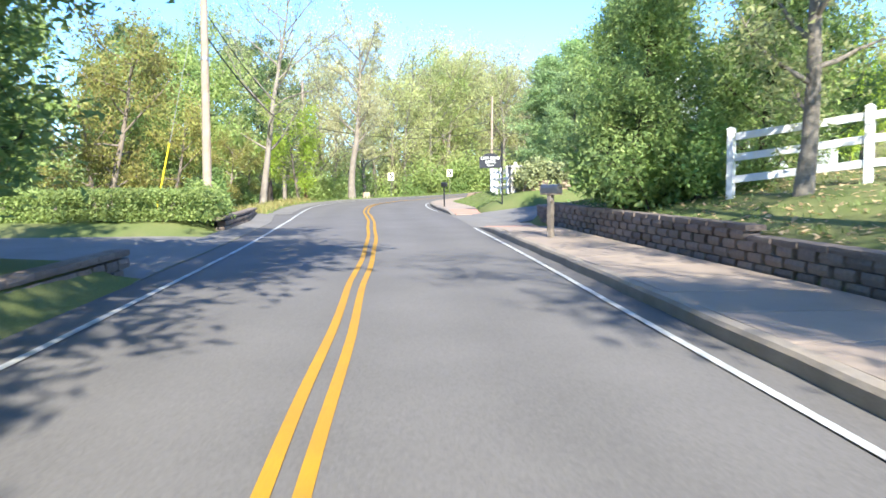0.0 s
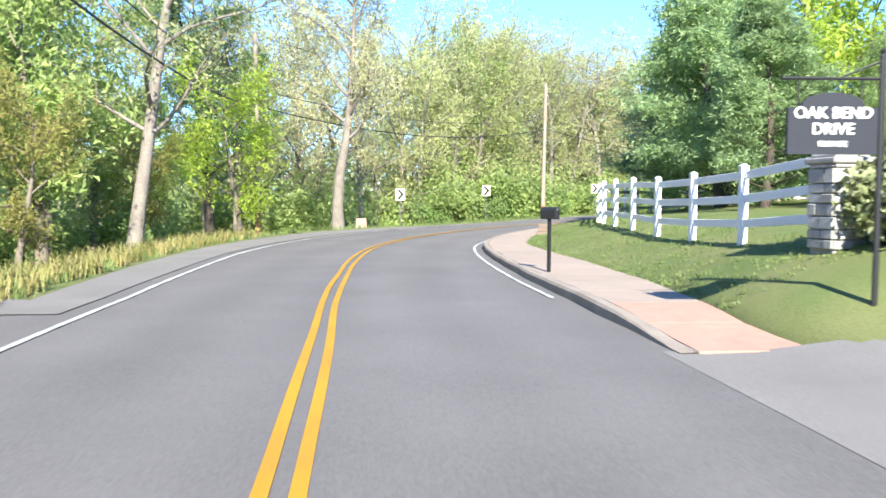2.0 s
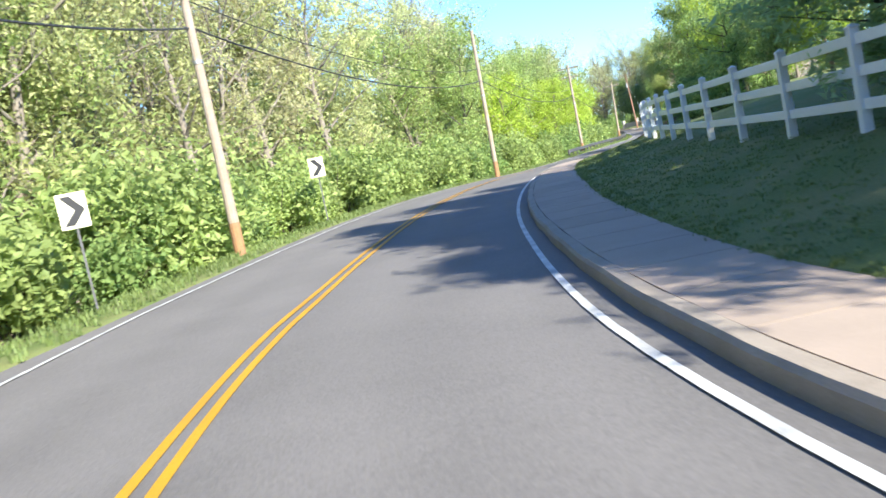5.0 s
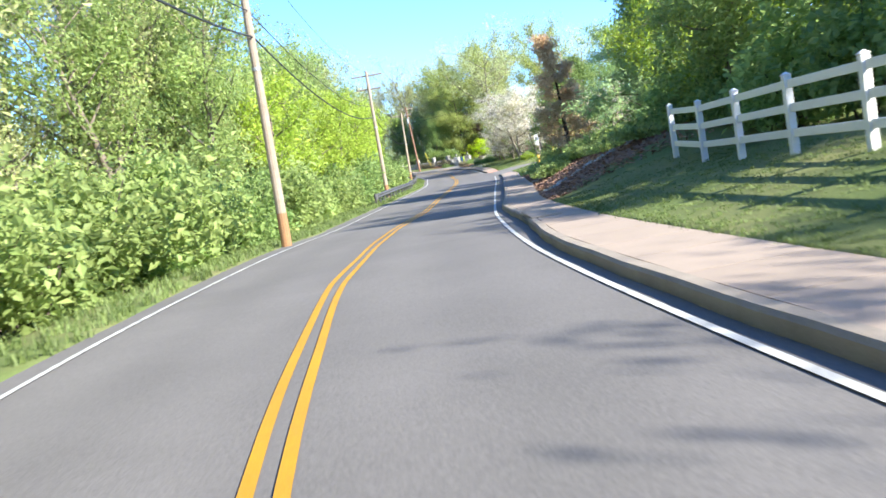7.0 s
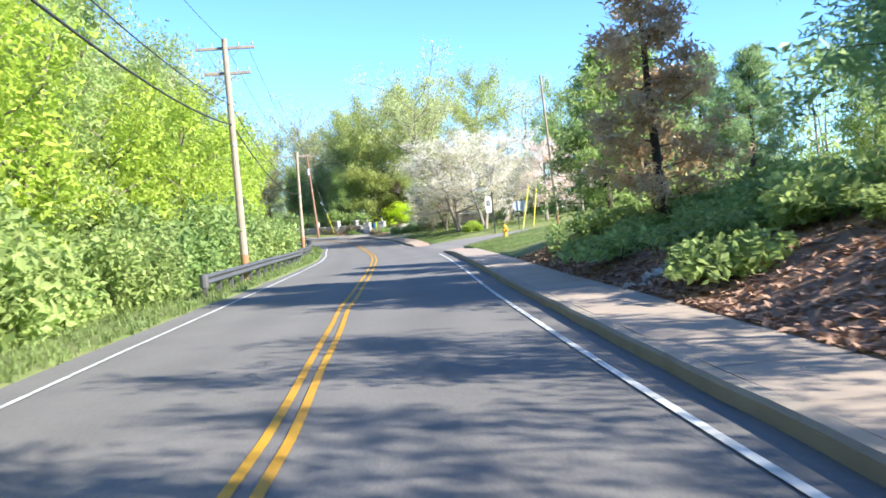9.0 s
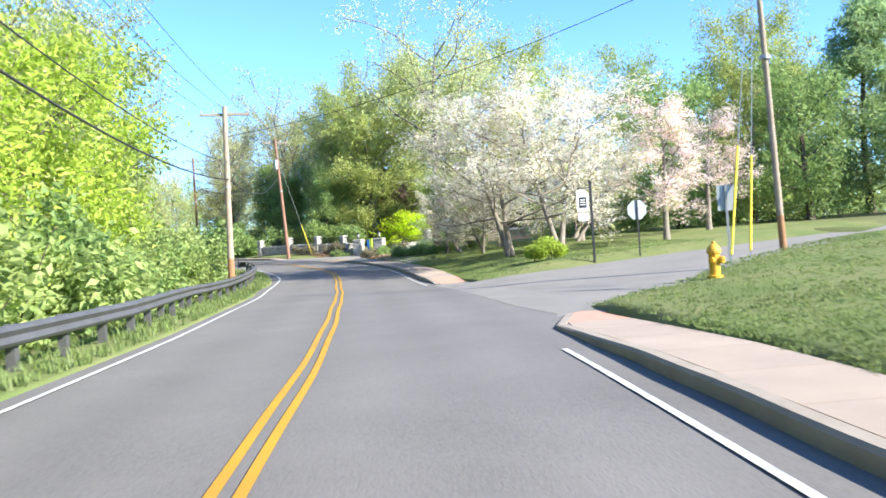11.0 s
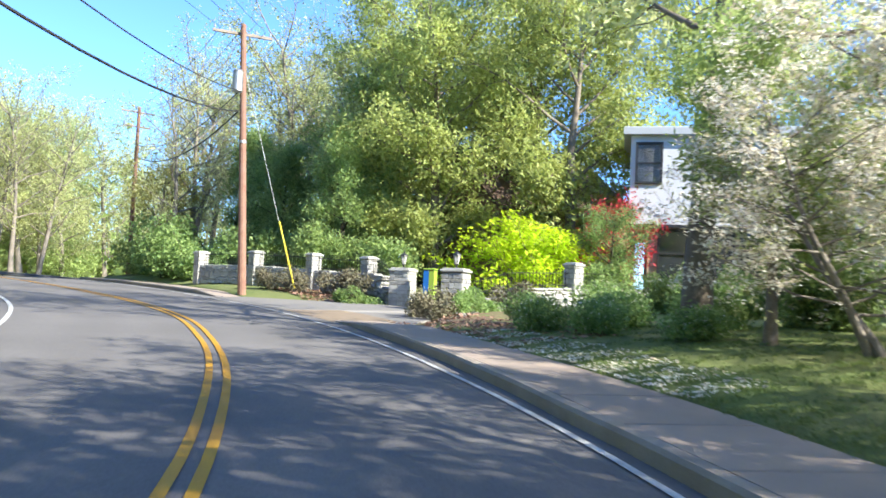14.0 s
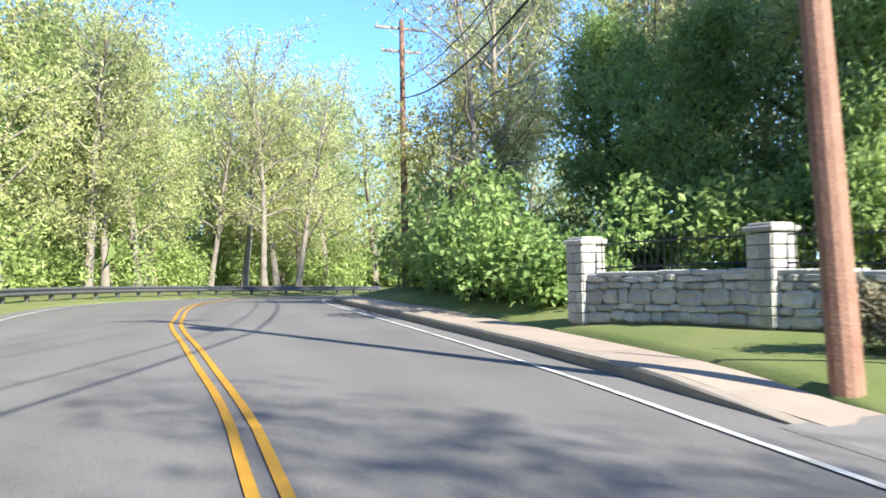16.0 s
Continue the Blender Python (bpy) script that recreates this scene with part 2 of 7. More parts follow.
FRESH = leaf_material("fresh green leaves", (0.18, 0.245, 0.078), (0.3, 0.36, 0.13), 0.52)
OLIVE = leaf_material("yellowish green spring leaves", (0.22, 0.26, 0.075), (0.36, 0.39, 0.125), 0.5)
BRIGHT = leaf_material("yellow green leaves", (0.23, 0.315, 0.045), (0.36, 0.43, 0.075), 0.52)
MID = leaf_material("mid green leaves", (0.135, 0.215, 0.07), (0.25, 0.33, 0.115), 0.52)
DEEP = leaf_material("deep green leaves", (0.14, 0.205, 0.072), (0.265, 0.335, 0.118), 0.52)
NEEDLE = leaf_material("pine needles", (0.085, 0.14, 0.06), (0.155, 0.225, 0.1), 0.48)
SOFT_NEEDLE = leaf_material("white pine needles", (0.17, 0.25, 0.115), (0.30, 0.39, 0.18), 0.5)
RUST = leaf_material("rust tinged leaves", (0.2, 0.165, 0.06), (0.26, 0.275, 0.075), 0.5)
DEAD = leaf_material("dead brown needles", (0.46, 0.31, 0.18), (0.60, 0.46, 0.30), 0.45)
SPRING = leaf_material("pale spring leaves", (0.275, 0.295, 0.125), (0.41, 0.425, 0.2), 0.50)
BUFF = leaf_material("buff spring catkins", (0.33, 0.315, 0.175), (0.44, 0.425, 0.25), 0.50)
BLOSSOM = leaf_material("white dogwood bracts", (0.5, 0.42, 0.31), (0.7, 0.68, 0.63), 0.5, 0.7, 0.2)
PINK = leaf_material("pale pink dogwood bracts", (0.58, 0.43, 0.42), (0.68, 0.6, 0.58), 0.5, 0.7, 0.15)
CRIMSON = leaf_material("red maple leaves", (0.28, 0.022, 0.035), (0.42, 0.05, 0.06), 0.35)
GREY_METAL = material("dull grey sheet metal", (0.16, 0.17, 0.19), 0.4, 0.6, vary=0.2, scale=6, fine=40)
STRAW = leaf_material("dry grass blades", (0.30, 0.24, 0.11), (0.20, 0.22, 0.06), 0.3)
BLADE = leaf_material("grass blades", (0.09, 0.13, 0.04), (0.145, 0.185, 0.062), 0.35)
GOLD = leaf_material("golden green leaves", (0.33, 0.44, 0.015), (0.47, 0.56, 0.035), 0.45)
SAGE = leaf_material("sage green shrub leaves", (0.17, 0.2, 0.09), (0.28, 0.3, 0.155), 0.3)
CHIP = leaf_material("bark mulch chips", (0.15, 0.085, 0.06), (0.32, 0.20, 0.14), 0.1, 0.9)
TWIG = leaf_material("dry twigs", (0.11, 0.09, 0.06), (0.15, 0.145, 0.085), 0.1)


# ---- mesh helpers ----
def mesh_of(name, verts, faces, mat, smooth=False):
    """A mesh from a vertex array and a list of index arrays, each of faces with one number of corners."""
    me = bpy.data.meshes.new(name)
    verts = np.asarray(verts, np.float32).reshape(-1, 3)
    faces = [np.asarray(f, np.int32) for f in faces if len(f)]
    me.vertices.add(len(verts))
    me.vertices.foreach_set("co", verts.ravel())
    loops = np.concatenate([f.ravel() for f in faces])
    counts = np.concatenate([np.full(len(f), f.shape[1], np.int32) for f in faces])
    me.loops.add(len(loops))
    me.loops.foreach_set("vertex_index", loops)
    me.polygons.add(len(counts))
    me.polygons.foreach_set("loop_start", np.r_[0, np.cumsum(counts)[:-1]].astype(np.int32))
    me.polygons.foreach_set("use_smooth", np.full(len(counts), smooth))
    me.update(calc_edges=True)
    me.materials.append(mat)
    return me


class Pile:
    """Collects pieces of one mesh."""

    def __init__(self):
        self.v, self.f, self.n = [], [], 0

    def add(self, verts, *faces):
        verts = np.asarray(verts, float).reshape(-1, 3)
        self.v.append(verts)
        for f in faces:
            if len(f):
                self.f.append(np.asarray(f, np.int64) + self.n)
        self.n += len(verts)
        return self

    def box(self, c, s, turn=0.0, taper=1.0, bevel=0.0):
        """A box with a chamfered top and bottom rim."""
        c, (a, b, h) = np.array(c, float), np.array(s, float) / 2
        e = min(bevel, a * 0.9, b * 0.9, h * 0.9)
        rings = [(a - e, b - e, -h, 1), (a, b, -h + e, 1), (a, b, h - e, taper), (a - e, b - e, h, taper)] if e else [(a, b, -h, 1), (a, b, h, taper)]
        v = np.array([[x * k * sx, y * k * sy, z] for x, y, z, k in rings for sx, sy in ((-1, -1), (1, -1), (1, 1), (-1, 1))])
        co, si = math.cos(turn), math.sin(turn)
        v = v @ np.array([[co, si, 0], [-si, co, 0], [0, 0, 1]]) + c
        m = len(rings)
        side = [[4 * r + i, 4 * r + (i + 1) % 4, 4 * r + 4 + (i + 1) % 4, 4 * r + 4 + i] for r in range(m - 1) for i in range(4)]
        return self.add(v, side + [[3, 2, 1, 0], [4 * m - 4, 4 * m - 3, 4 * m - 2, 4 * m - 1]])

    def tube(self, pts, radii, k=7, cap=True):
        pts = np.asarray(pts, float)
        radii = np.broadcast_to(np.asarray(radii, float), (len(pts),))
        d = np.gradient(pts, axis=0)
        d /= np.linalg.norm(d, axis=1)[:, None] + 1e-9
        ref = np.where(np.abs(d[:, 2:3]) < 0.9, np.array([[0, 0, 1.0]]), np.array([[1.0, 0, 0]]))
        x = np.cross(ref, d)
        x /= np.linalg.norm(x, axis=1)[:, None] + 1e-9
        y = np.cross(d, x)
        a = np.arange(k) * 2 * np.pi / k
        v = pts[:, None] + radii[:, None, None] * (np.cos(a)[None, :, None] * x[:, None] + np.sin(a)[None, :, None] * y[:, None])
        i, j = np.meshgrid(np.arange(len(pts) - 1), np.arange(k), indexing="ij")
        i, j = i.ravel(), j.ravel()
        q = np.stack([i * k + j, i * k + (j + 1) % k, (i + 1) * k + (j + 1) % k, (i + 1) * k + j], 1)
        self.add(v.reshape(-1, 3), q)
        if cap:
            base = self.n - len(pts) * k
            self.f.append(np.array([[base + (len(pts) - 1) * k + j for j in range(k)]]))
            self.f.append(np.array([[base + j for j in reversed(range(k))]]))
        return self

    def lathe(self, c, profile, k=14):
        """Rings of (radius, height) round a vertical axis at c."""
        a = np.arange(k) * 2 * np.pi / k
        v = np.array([[c[0] + r * math.cos(t), c[1] + r * math.sin(t), c[2] + z] for r, z in profile for t in a])
        q = [[r * k + j, r * k + (j + 1) % k, (r + 1) * k + (j + 1) % k, (r + 1) * k + j] for r in range(len(profile) - 1) for j in range(k)]
        self.add(v, q)
        base = self.n - len(profile) * k
        self.f.append(np.array([[base + (len(profile) - 1) * k + j for j in range(k)]]))
        self.f.append(np.array([[base + j for j in reversed(range(k))]]))
        return self

    def mesh(self, name, mat, smooth=False):
        return mesh_of(name, np.concatenate(self.v), self.f, mat, smooth)


def thing(name, place, label, category, group="", kind="", turn=0.0):
    ob = new(name)
    ob.matrix_world = Matrix.Translation(place) @ Matrix.Rotation(turn, 4, "Z")
    return tagged(ob, label, category, group, kind)


def part(name, me, parent, label="", m=None):
    """One mesh as a part of a thing, in the thing's own axes."""
    ob = new(name, me.mesh(name, parent_mat(me)) if isinstance(me, Pile) else me)
    ob.parent = parent
    if m is not None:
        ob.matrix_basis = m
    return tagged(ob, label)


def parent_mat(pile):
    return pile.mat


def pile(mat):
    p = Pile()
    p.mat = mat
    return p


def solid(name, p, label, category="", group="", kind="", smooth=False):
    ob = new(name, p.mesh(name, p.mat, smooth))
    return tagged(ob, label, category, group, kind)


# ---- the road's line ----
CTRL = np.array([(0.66, -20.00, -0.00), (-0.08, -7.46, -0.00), (-0.86, 5.07, -0.01), (-1.71, 17.60, -0.06), (-2.86, 30.11, -0.06), (-4.16, 42.60, -0.15), (-4.20, 55.13, -0.18), (-1.73, 67.41, -0.20), (3.87, 78.63, -0.09), (10.83, 89.07, 0.12), (18.65, 98.90, 0.19), (27.37, 107.93, 0.08), (36.70, 116.33, -0.13), (46.14, 124.61, -0.16), (55.69, 132.76, -0.07), (65.12, 141.06, 0.02), (74.23, 149.70, 0.05), (83.10, 158.59, 0.05), (91.61, 167.81, 0.48), (97.92, 178.62, 0.98), (101.72, 190.58, 1.37), (104.89, 202.73, 1.67), (108.74, 214.67, 1.80), (115.14, 225.43, 1.70), (124.11, 234.17, 1.47), (135.03, 240.28, 1.21), (147.15, 243.47, 0.96)])


def spline(c, m=12):
    c = np.vstack([2 * c[0] - c[1], c, 2 * c[-1] - c[-2]])
    out = []
    for i in range(1, len(c) - 2):
        a, b, d, e = c[i - 1 : i + 3]
        for t in np.arange(m) / m:
            out.append(0.5 * (2 * b + (d - a) * t + (2 * a - 5 * b + 4 * d - e) * t * t + (3 * b - a - 3 * d + e) * t**3))
    return np.array(out + [c[-2]])


LINE = spline(CTRL)
STA = np.r_[0, np.cumsum(np.hypot(*np.diff(LINE[:, :2], axis=0).T))] - 19.887
TAN = np.gradient(LINE[:, :2], axis=0)
TAN /= np.linalg.norm(TAN, axis=1)[:, None]
END = STA[-1]


def table(text):
    a = np.array(text.split(), float).reshape(-1, 2)
    return lambda u: np.interp(u, a[:, 0], a[:, 1])


def road_z(u):
    return np.interp(u, STA, LINE[:, 2])


def heading(u):
    tx, ty = np.interp(u, STA, TAN[:, 0]), np.interp(u, STA, TAN[:, 1])
    k = np.hypot(tx, ty)
    return tx / k, ty / k


def spot(u, v, dz=0.0):
    """World places at station u, v metres to the right of the yellow line, dz above the road."""
    u, v = np.broadcast_arrays(np.asarray(u, float), np.asarray(v, float))
    tx, ty = heading(u)
    return np.stack([np.interp(u, STA, LINE[:, 0]) + ty * v, np.interp(u, STA, LINE[:, 1]) - tx * v, road_z(u) + dz], -1)


def turn_at(u):
    tx, ty = heading(u)
    return math.atan2(ty, tx) - math.pi / 2


def station(xy):
    """Station and offset of world places, and the road's height there."""
    xy = np.asarray(xy, float).reshape(-1, 2)
    out = np.zeros((len(xy), 3))
    for s in range(0, len(xy), 4000):
        p = xy[s : s + 4000]
        d = ((p[:, None] - LINE[None, :, :2]) ** 2).sum(-1)
        i = d.argmin(1)
        w = p - LINE[i, :2]
        along = (w * TAN[i]).sum(1)
        out[s : s + 4000] = np.stack([STA[i] + along, w[:, 0] * TAN[i, 1] - w[:, 1] * TAN[i, 0], LINE[i, 2]], 1)
    return out


left_edge = table("-30 -3.1 8 -3.2 15 -3.4 30 -3.5 38 -4.1 45 -4.75 54 -5.4 65 -6.0 70 -5.2 75 -4.1 85 -3.7 110 -3.3 128 -3.75 140 -3.85 150 -3.8 175 -3.2 190 -3.35 200 -3.2 210 -3.5 228 -3.7 236 -4.4 246 -5.8 256 -5.8 272 -4.7 310 -4.0")
yellow_v = table("-30 0 8 0 12 -0.02 20 0.05 33 0.05 40 0.02 45 -0.09 50 -0.22 55 -0.27 58 -0.28 62 -0.24 66 -0.19 72 -0.2 76 -0.2 82 -0.05 88 0 105 -0.08 110 -0.12 114 -0.04 120 0.02 127 0.0 133 0.13 138 0.11 144 0.02 171 0.03 180 0 190 0.05 198 0.07 204 0.06 208 0.12 213 0.18 217 0.19 222 0.11 226 0.06 231 -0.12 236 -0.4 244 -0.85 252 -0.8 270 -0.3 310 0")
left_line = table("-30 -2.5 7 -2.6 15 -2.78 28 -2.92 40 -3.05 50 -3.6 59 -3.85 64 -3.9 70 -3.5 80 -3.6 90 -3.2 113 -3.0 126 -3.15 140 -3.3 150 -3.25 174 -2.9 195 -3.0 203 -2.85 212 -3.1 228 -3.3 236 -3.9 246 -5.2 256 -5.2 272 -4.2 310 -3.6")
right_line = table("-30 3.05 10 3.05 24 3.12 40 3.42 46 3.2 55 2.92 64 3.1 73 2.96 82 3.0 110 2.92 118 3.03 126 3.08 140 3.22 165 3.3 192 3.43 200 3.3 210 3.2 218 3.2 224 3.5 232 3.75 240 3.85 260 3.7 310 3.6")
kerb_v = table("-30 3.5 10 3.45 25 3.3 40 3.65 46 3.5 55 3.2 65 3.3 82 3.25 110 3.15 116 3.45 124 3.3 132 3.55 140 3.72 165 3.8 171 3.75 173.5 4.5 176 4.2 186 4.0 190 3.85 198 3.68 206 3.45 214 3.6 222 4.0 230 4.35 236 4.4 244 4.3 260 4.1 310 4.0")
walk_out = table("-30 5.62 9 5.6 17 5.3 23 5.15 36 4.85 41 5.36 46 5.3 54 4.65 61 4.75 67 4.85 73 4.5 88 4.75 112 4.5 125 4.65 133 4.95 140 5.2 165 5.1 190 5.05 197 5.2 204 5.0 212 5.0 218 5.1 222 5.5 230 5.3 236 5.45 244 5.6 260 5.0 310 4.8")

# profiles of the ground beyond the paved edges, by station: heights above the road at growing offsets
OFF = np.array([0, 0.4, 1, 2, 4, 8, 16, 30, 60])
RIGHT = [
    (-30, 0.14, 0.60, 0.70, 0.90, 1.35, 1.85, 2, 2.3, 2.5), (10, 0.14, 0.62, 0.80, 1.12, 1.42, 1.85, 2, 2.3, 2.5), (20, 0.13, 0.68, 0.84, 1.14, 1.42, 1.75, 1.8, 2.1, 2.4), (24, 0.13, 0.70, 0.78, 0.97, 1.35, 1.7, 1.7, 2, 2.3),
    (29, 0.08, 0.3, 0.4, 0.55, 0.9, 1.3, 1.6, 2, 2.5), (35, 0.08, 0.35, 0.62, 0.9, 1.05, 1.3, 1.6, 2, 2.5), (38, 0.1, 0.35, 0.62, 0.95, 1.15, 1.3, 1.6, 2, 2.5), (45, 0.12, 0.28, 0.5, 0.82, 1.1, 1.35, 1.7, 2.1, 2.6),
    (60, 0.14, 0.2, 0.38, 0.66, 1.0, 1.4, 1.9, 2.4, 3), (61.3, 0.14, 0.2, 0.38, 0.66, 1.0, 1.4, 1.9, 2.4, 3), (62.3, 0.14, 0.47, 0.56, 0.74, 1.03, 1.4, 1.9, 2.4, 3), (66.0, 0.14, 0.47, 0.55, 0.73, 1.02, 1.4, 1.9, 2.4, 3), (67.2, 0.14, 0.2, 0.37, 0.65, 0.99, 1.4, 1.9, 2.4, 3), (118, 0.14, 0.17, 0.25, 0.45, 0.75, 1.3, 2.0, 2.6, 3),
    (124, 0.14, 0.22, 0.45, 0.9, 1.55, 2.1, 2.6, 3, 3.4), (152, 0.14, 0.22, 0.45, 0.85, 1.4, 1.9, 2.4, 2.8, 3.2),
]
RIGHT2 = [
    (164, 0.14, 0.2, 0.25, 0.35, 0.5, 0.8, 1.2, 1.6, 2), (190, 0.12, 0.18, 0.28, 0.45, 0.7, 0.95, 1.3, 1.6, 2),
    (210, 0.14, 0.2, 0.3, 0.4, 0.55, 0.8, 1.1, 1.4, 1.8), (222, 0.05, 0.06, 0.09, 0.15, 0.27, 0.45, 0.7, 1, 1.3), (229, 0.05, 0.08, 0.14, 0.24, 0.36, 0.55, 0.75, 1.05, 1.35), (231, 0.12, 0.18, 0.26, 0.34, 0.42, 0.6, 0.8, 1.1, 1.4), (238, 0.13, 0.24, 0.38, 0.52, 0.6, 0.8, 1.0, 1.3, 1.6), (320, 0.12, 0.15, 0.2, 0.3, 0.45, 0.7, 1.0, 1.3, 1.6),
]
LEFT = [
    (-30, 0, 0.40, 0.44, 0.5, 0.75, 1.1, 1.6, 2, 2.5), (12.5, 0, 0.36, 0.4, 0.45, 0.6, 0.8, 1.2, 1.6, 2), (14.5, 0.01, 0.02, 0.03, 0.05, 0.1, 0.2, 0.4, 0.5, 0.5),
    (23, 0.01, 0.02, 0.03, 0.05, 0.1, 0.15, 0.3, 0.3, 0.3), (25, 0, 0.02, 0.05, 0.38, 0.35, 0.3, 0.1, -0.3, -1), (37, 0, 0.02, 0.05, 0.22, 0.1, -0.1, -0.8, -1.5, -2),
    (42, 0, 0.03, 0.0, -0.15, -0.5, -1.2, -2.2, -3, -3), (150, 0, 0.02, 0.02, -0.05, -0.35, -1.0, -2, -2.8, -3),
]
LEFT2 = [(205, 0, 0.02, 0, -0.1, -0.4, -1.0, -1.8, -2.4, -2.6), (235, 0, 0.05, 0.1, 0.2, 0.35, 0.5, 0.7, 1, 1.2), (320, 0, 0.05, 0.1, 0.2, 0.4, 0.7, 1, 1.4, 1.8)]


def profile(rows):
    a = np.array(rows)
    return lambda u, o: np.stack([np.interp(u, a[:, 0], a[:, k + 1]) for k in range(9)], -1), a


R_AT, L_AT = profile(RIGHT + RIGHT2)[0], profile(LEFT + LEFT2)[0]

# side ways: start, direction, length, half width, flare at the mouth, rise per metre
LANES = [((0.2, 30.9), (0.985, 0.15), 50, 3.1, 1.2, 0.13, 3.0), ((77.6, 147.0), (0.93, -0.36), 70, 3.6, 3.2, 0.065, 6.0), ((-4.6, 17.9), (-1.0, -0.02), 26, 4.2, 1.2, 0.004, 3.0), ((99.0, 177.6), (0.955, 0.296), 32, 2.1, 2.6, 0.022, 3.0)]


def climb(a, rise):
    """Height gained along a side way: steepest at the mouth."""
    return 2 * (1 - np.exp(-np.clip(a - 1.2, 0, 999) * rise / 2))


def lane_axes(lane):
    (x, y), (dx, dy), *rest = lane
    k = math.hypot(dx, dy)
    return np.array([x, y]), np.array([dx, dy]) / k, np.array([dy, -dx]) / k, *rest


def gate_edge(u):
    """How far the gate drive's mouth reaches from the road's middle."""
    return np.interp(u, [222.7, 225.8, 229.7], [9.6, 9.2, 5.5])


def gate_rise(u, v):
    return 0.015 + 0.02 * np.clip(v - kerb_v(u), 0, 9)


def height(xy):
    """The ground's height at world places; under the paving it lies a little lower."""
    s = station(xy)
    u, v, z = s.T
    over_r, over_l = v - walk_out(u), left_edge(u) - v
    rows_r, rows_l = R_AT(u, 0), L_AT(u, 0)
    h = np.full(len(u), -0.12)
    for over, rows in ((over_r, rows_r), (over_l, rows_l)):
        k = np.clip(np.searchsorted(OFF, over) - 1, 0, 7)
        f = np.clip((over - OFF[k]) / (OFF[k + 1] - OFF[k]), 0, 1)
        val = rows[np.arange(len(u)), k] * (1 - f) + rows[np.arange(len(u)), k + 1] * f
        h = np.where(over >= -1e-6, val, h)
    away = np.clip((np.abs(v) - 50) / 60, 0, 1)
    g = (z * (1 - away) + 0.4 * away) + h
    # the spread mouth of the gate drive lies low
    t = np.clip((gate_edge(u) + 0.7 - v) / 0.6, 0, 1) * np.clip((u - 222.0) / 0.6, 0, 1) * np.clip((230.3 - u) / 0.6, 0, 1) * (over_r > 0)
    g = g * (1 - t) + (z + gate_rise(u, v) - 0.085) * t
    for lane in LANES:
        p, d, r, length, half, flare, rise, fade = lane_axes(lane)
        w = np.asarray(xy).reshape(-1, 2) - p
        a, b = w @ d, np.abs(w @ r)
        wide = half + flare * np.exp(-np.clip(a, 0, 99) / fade)
        z0 = road_z(station(p[None])[0, 0])
        zs = z0 - 0.05 + climb(np.clip(a, 0, length), rise)
        t = np.clip((wide + 0.8 - b) / 0.65, 0, 1) * (a > -3.6) * (a < length + 4) * ((over_r > 0.02) | (over_l > 0.02))
        t = t * t * (3 - 2 * t)
        g = g * (1 - t) + zs * t
    return g


def on_ground(x, y):
    return float(height(np.array([[x, y]]))[0])


def at(u, v):
    """A place on the ground, by station and offset."""
    p = spot(u, v)
    return (float(p[0]), float(p[1]), on_ground(p[0], p[1]))


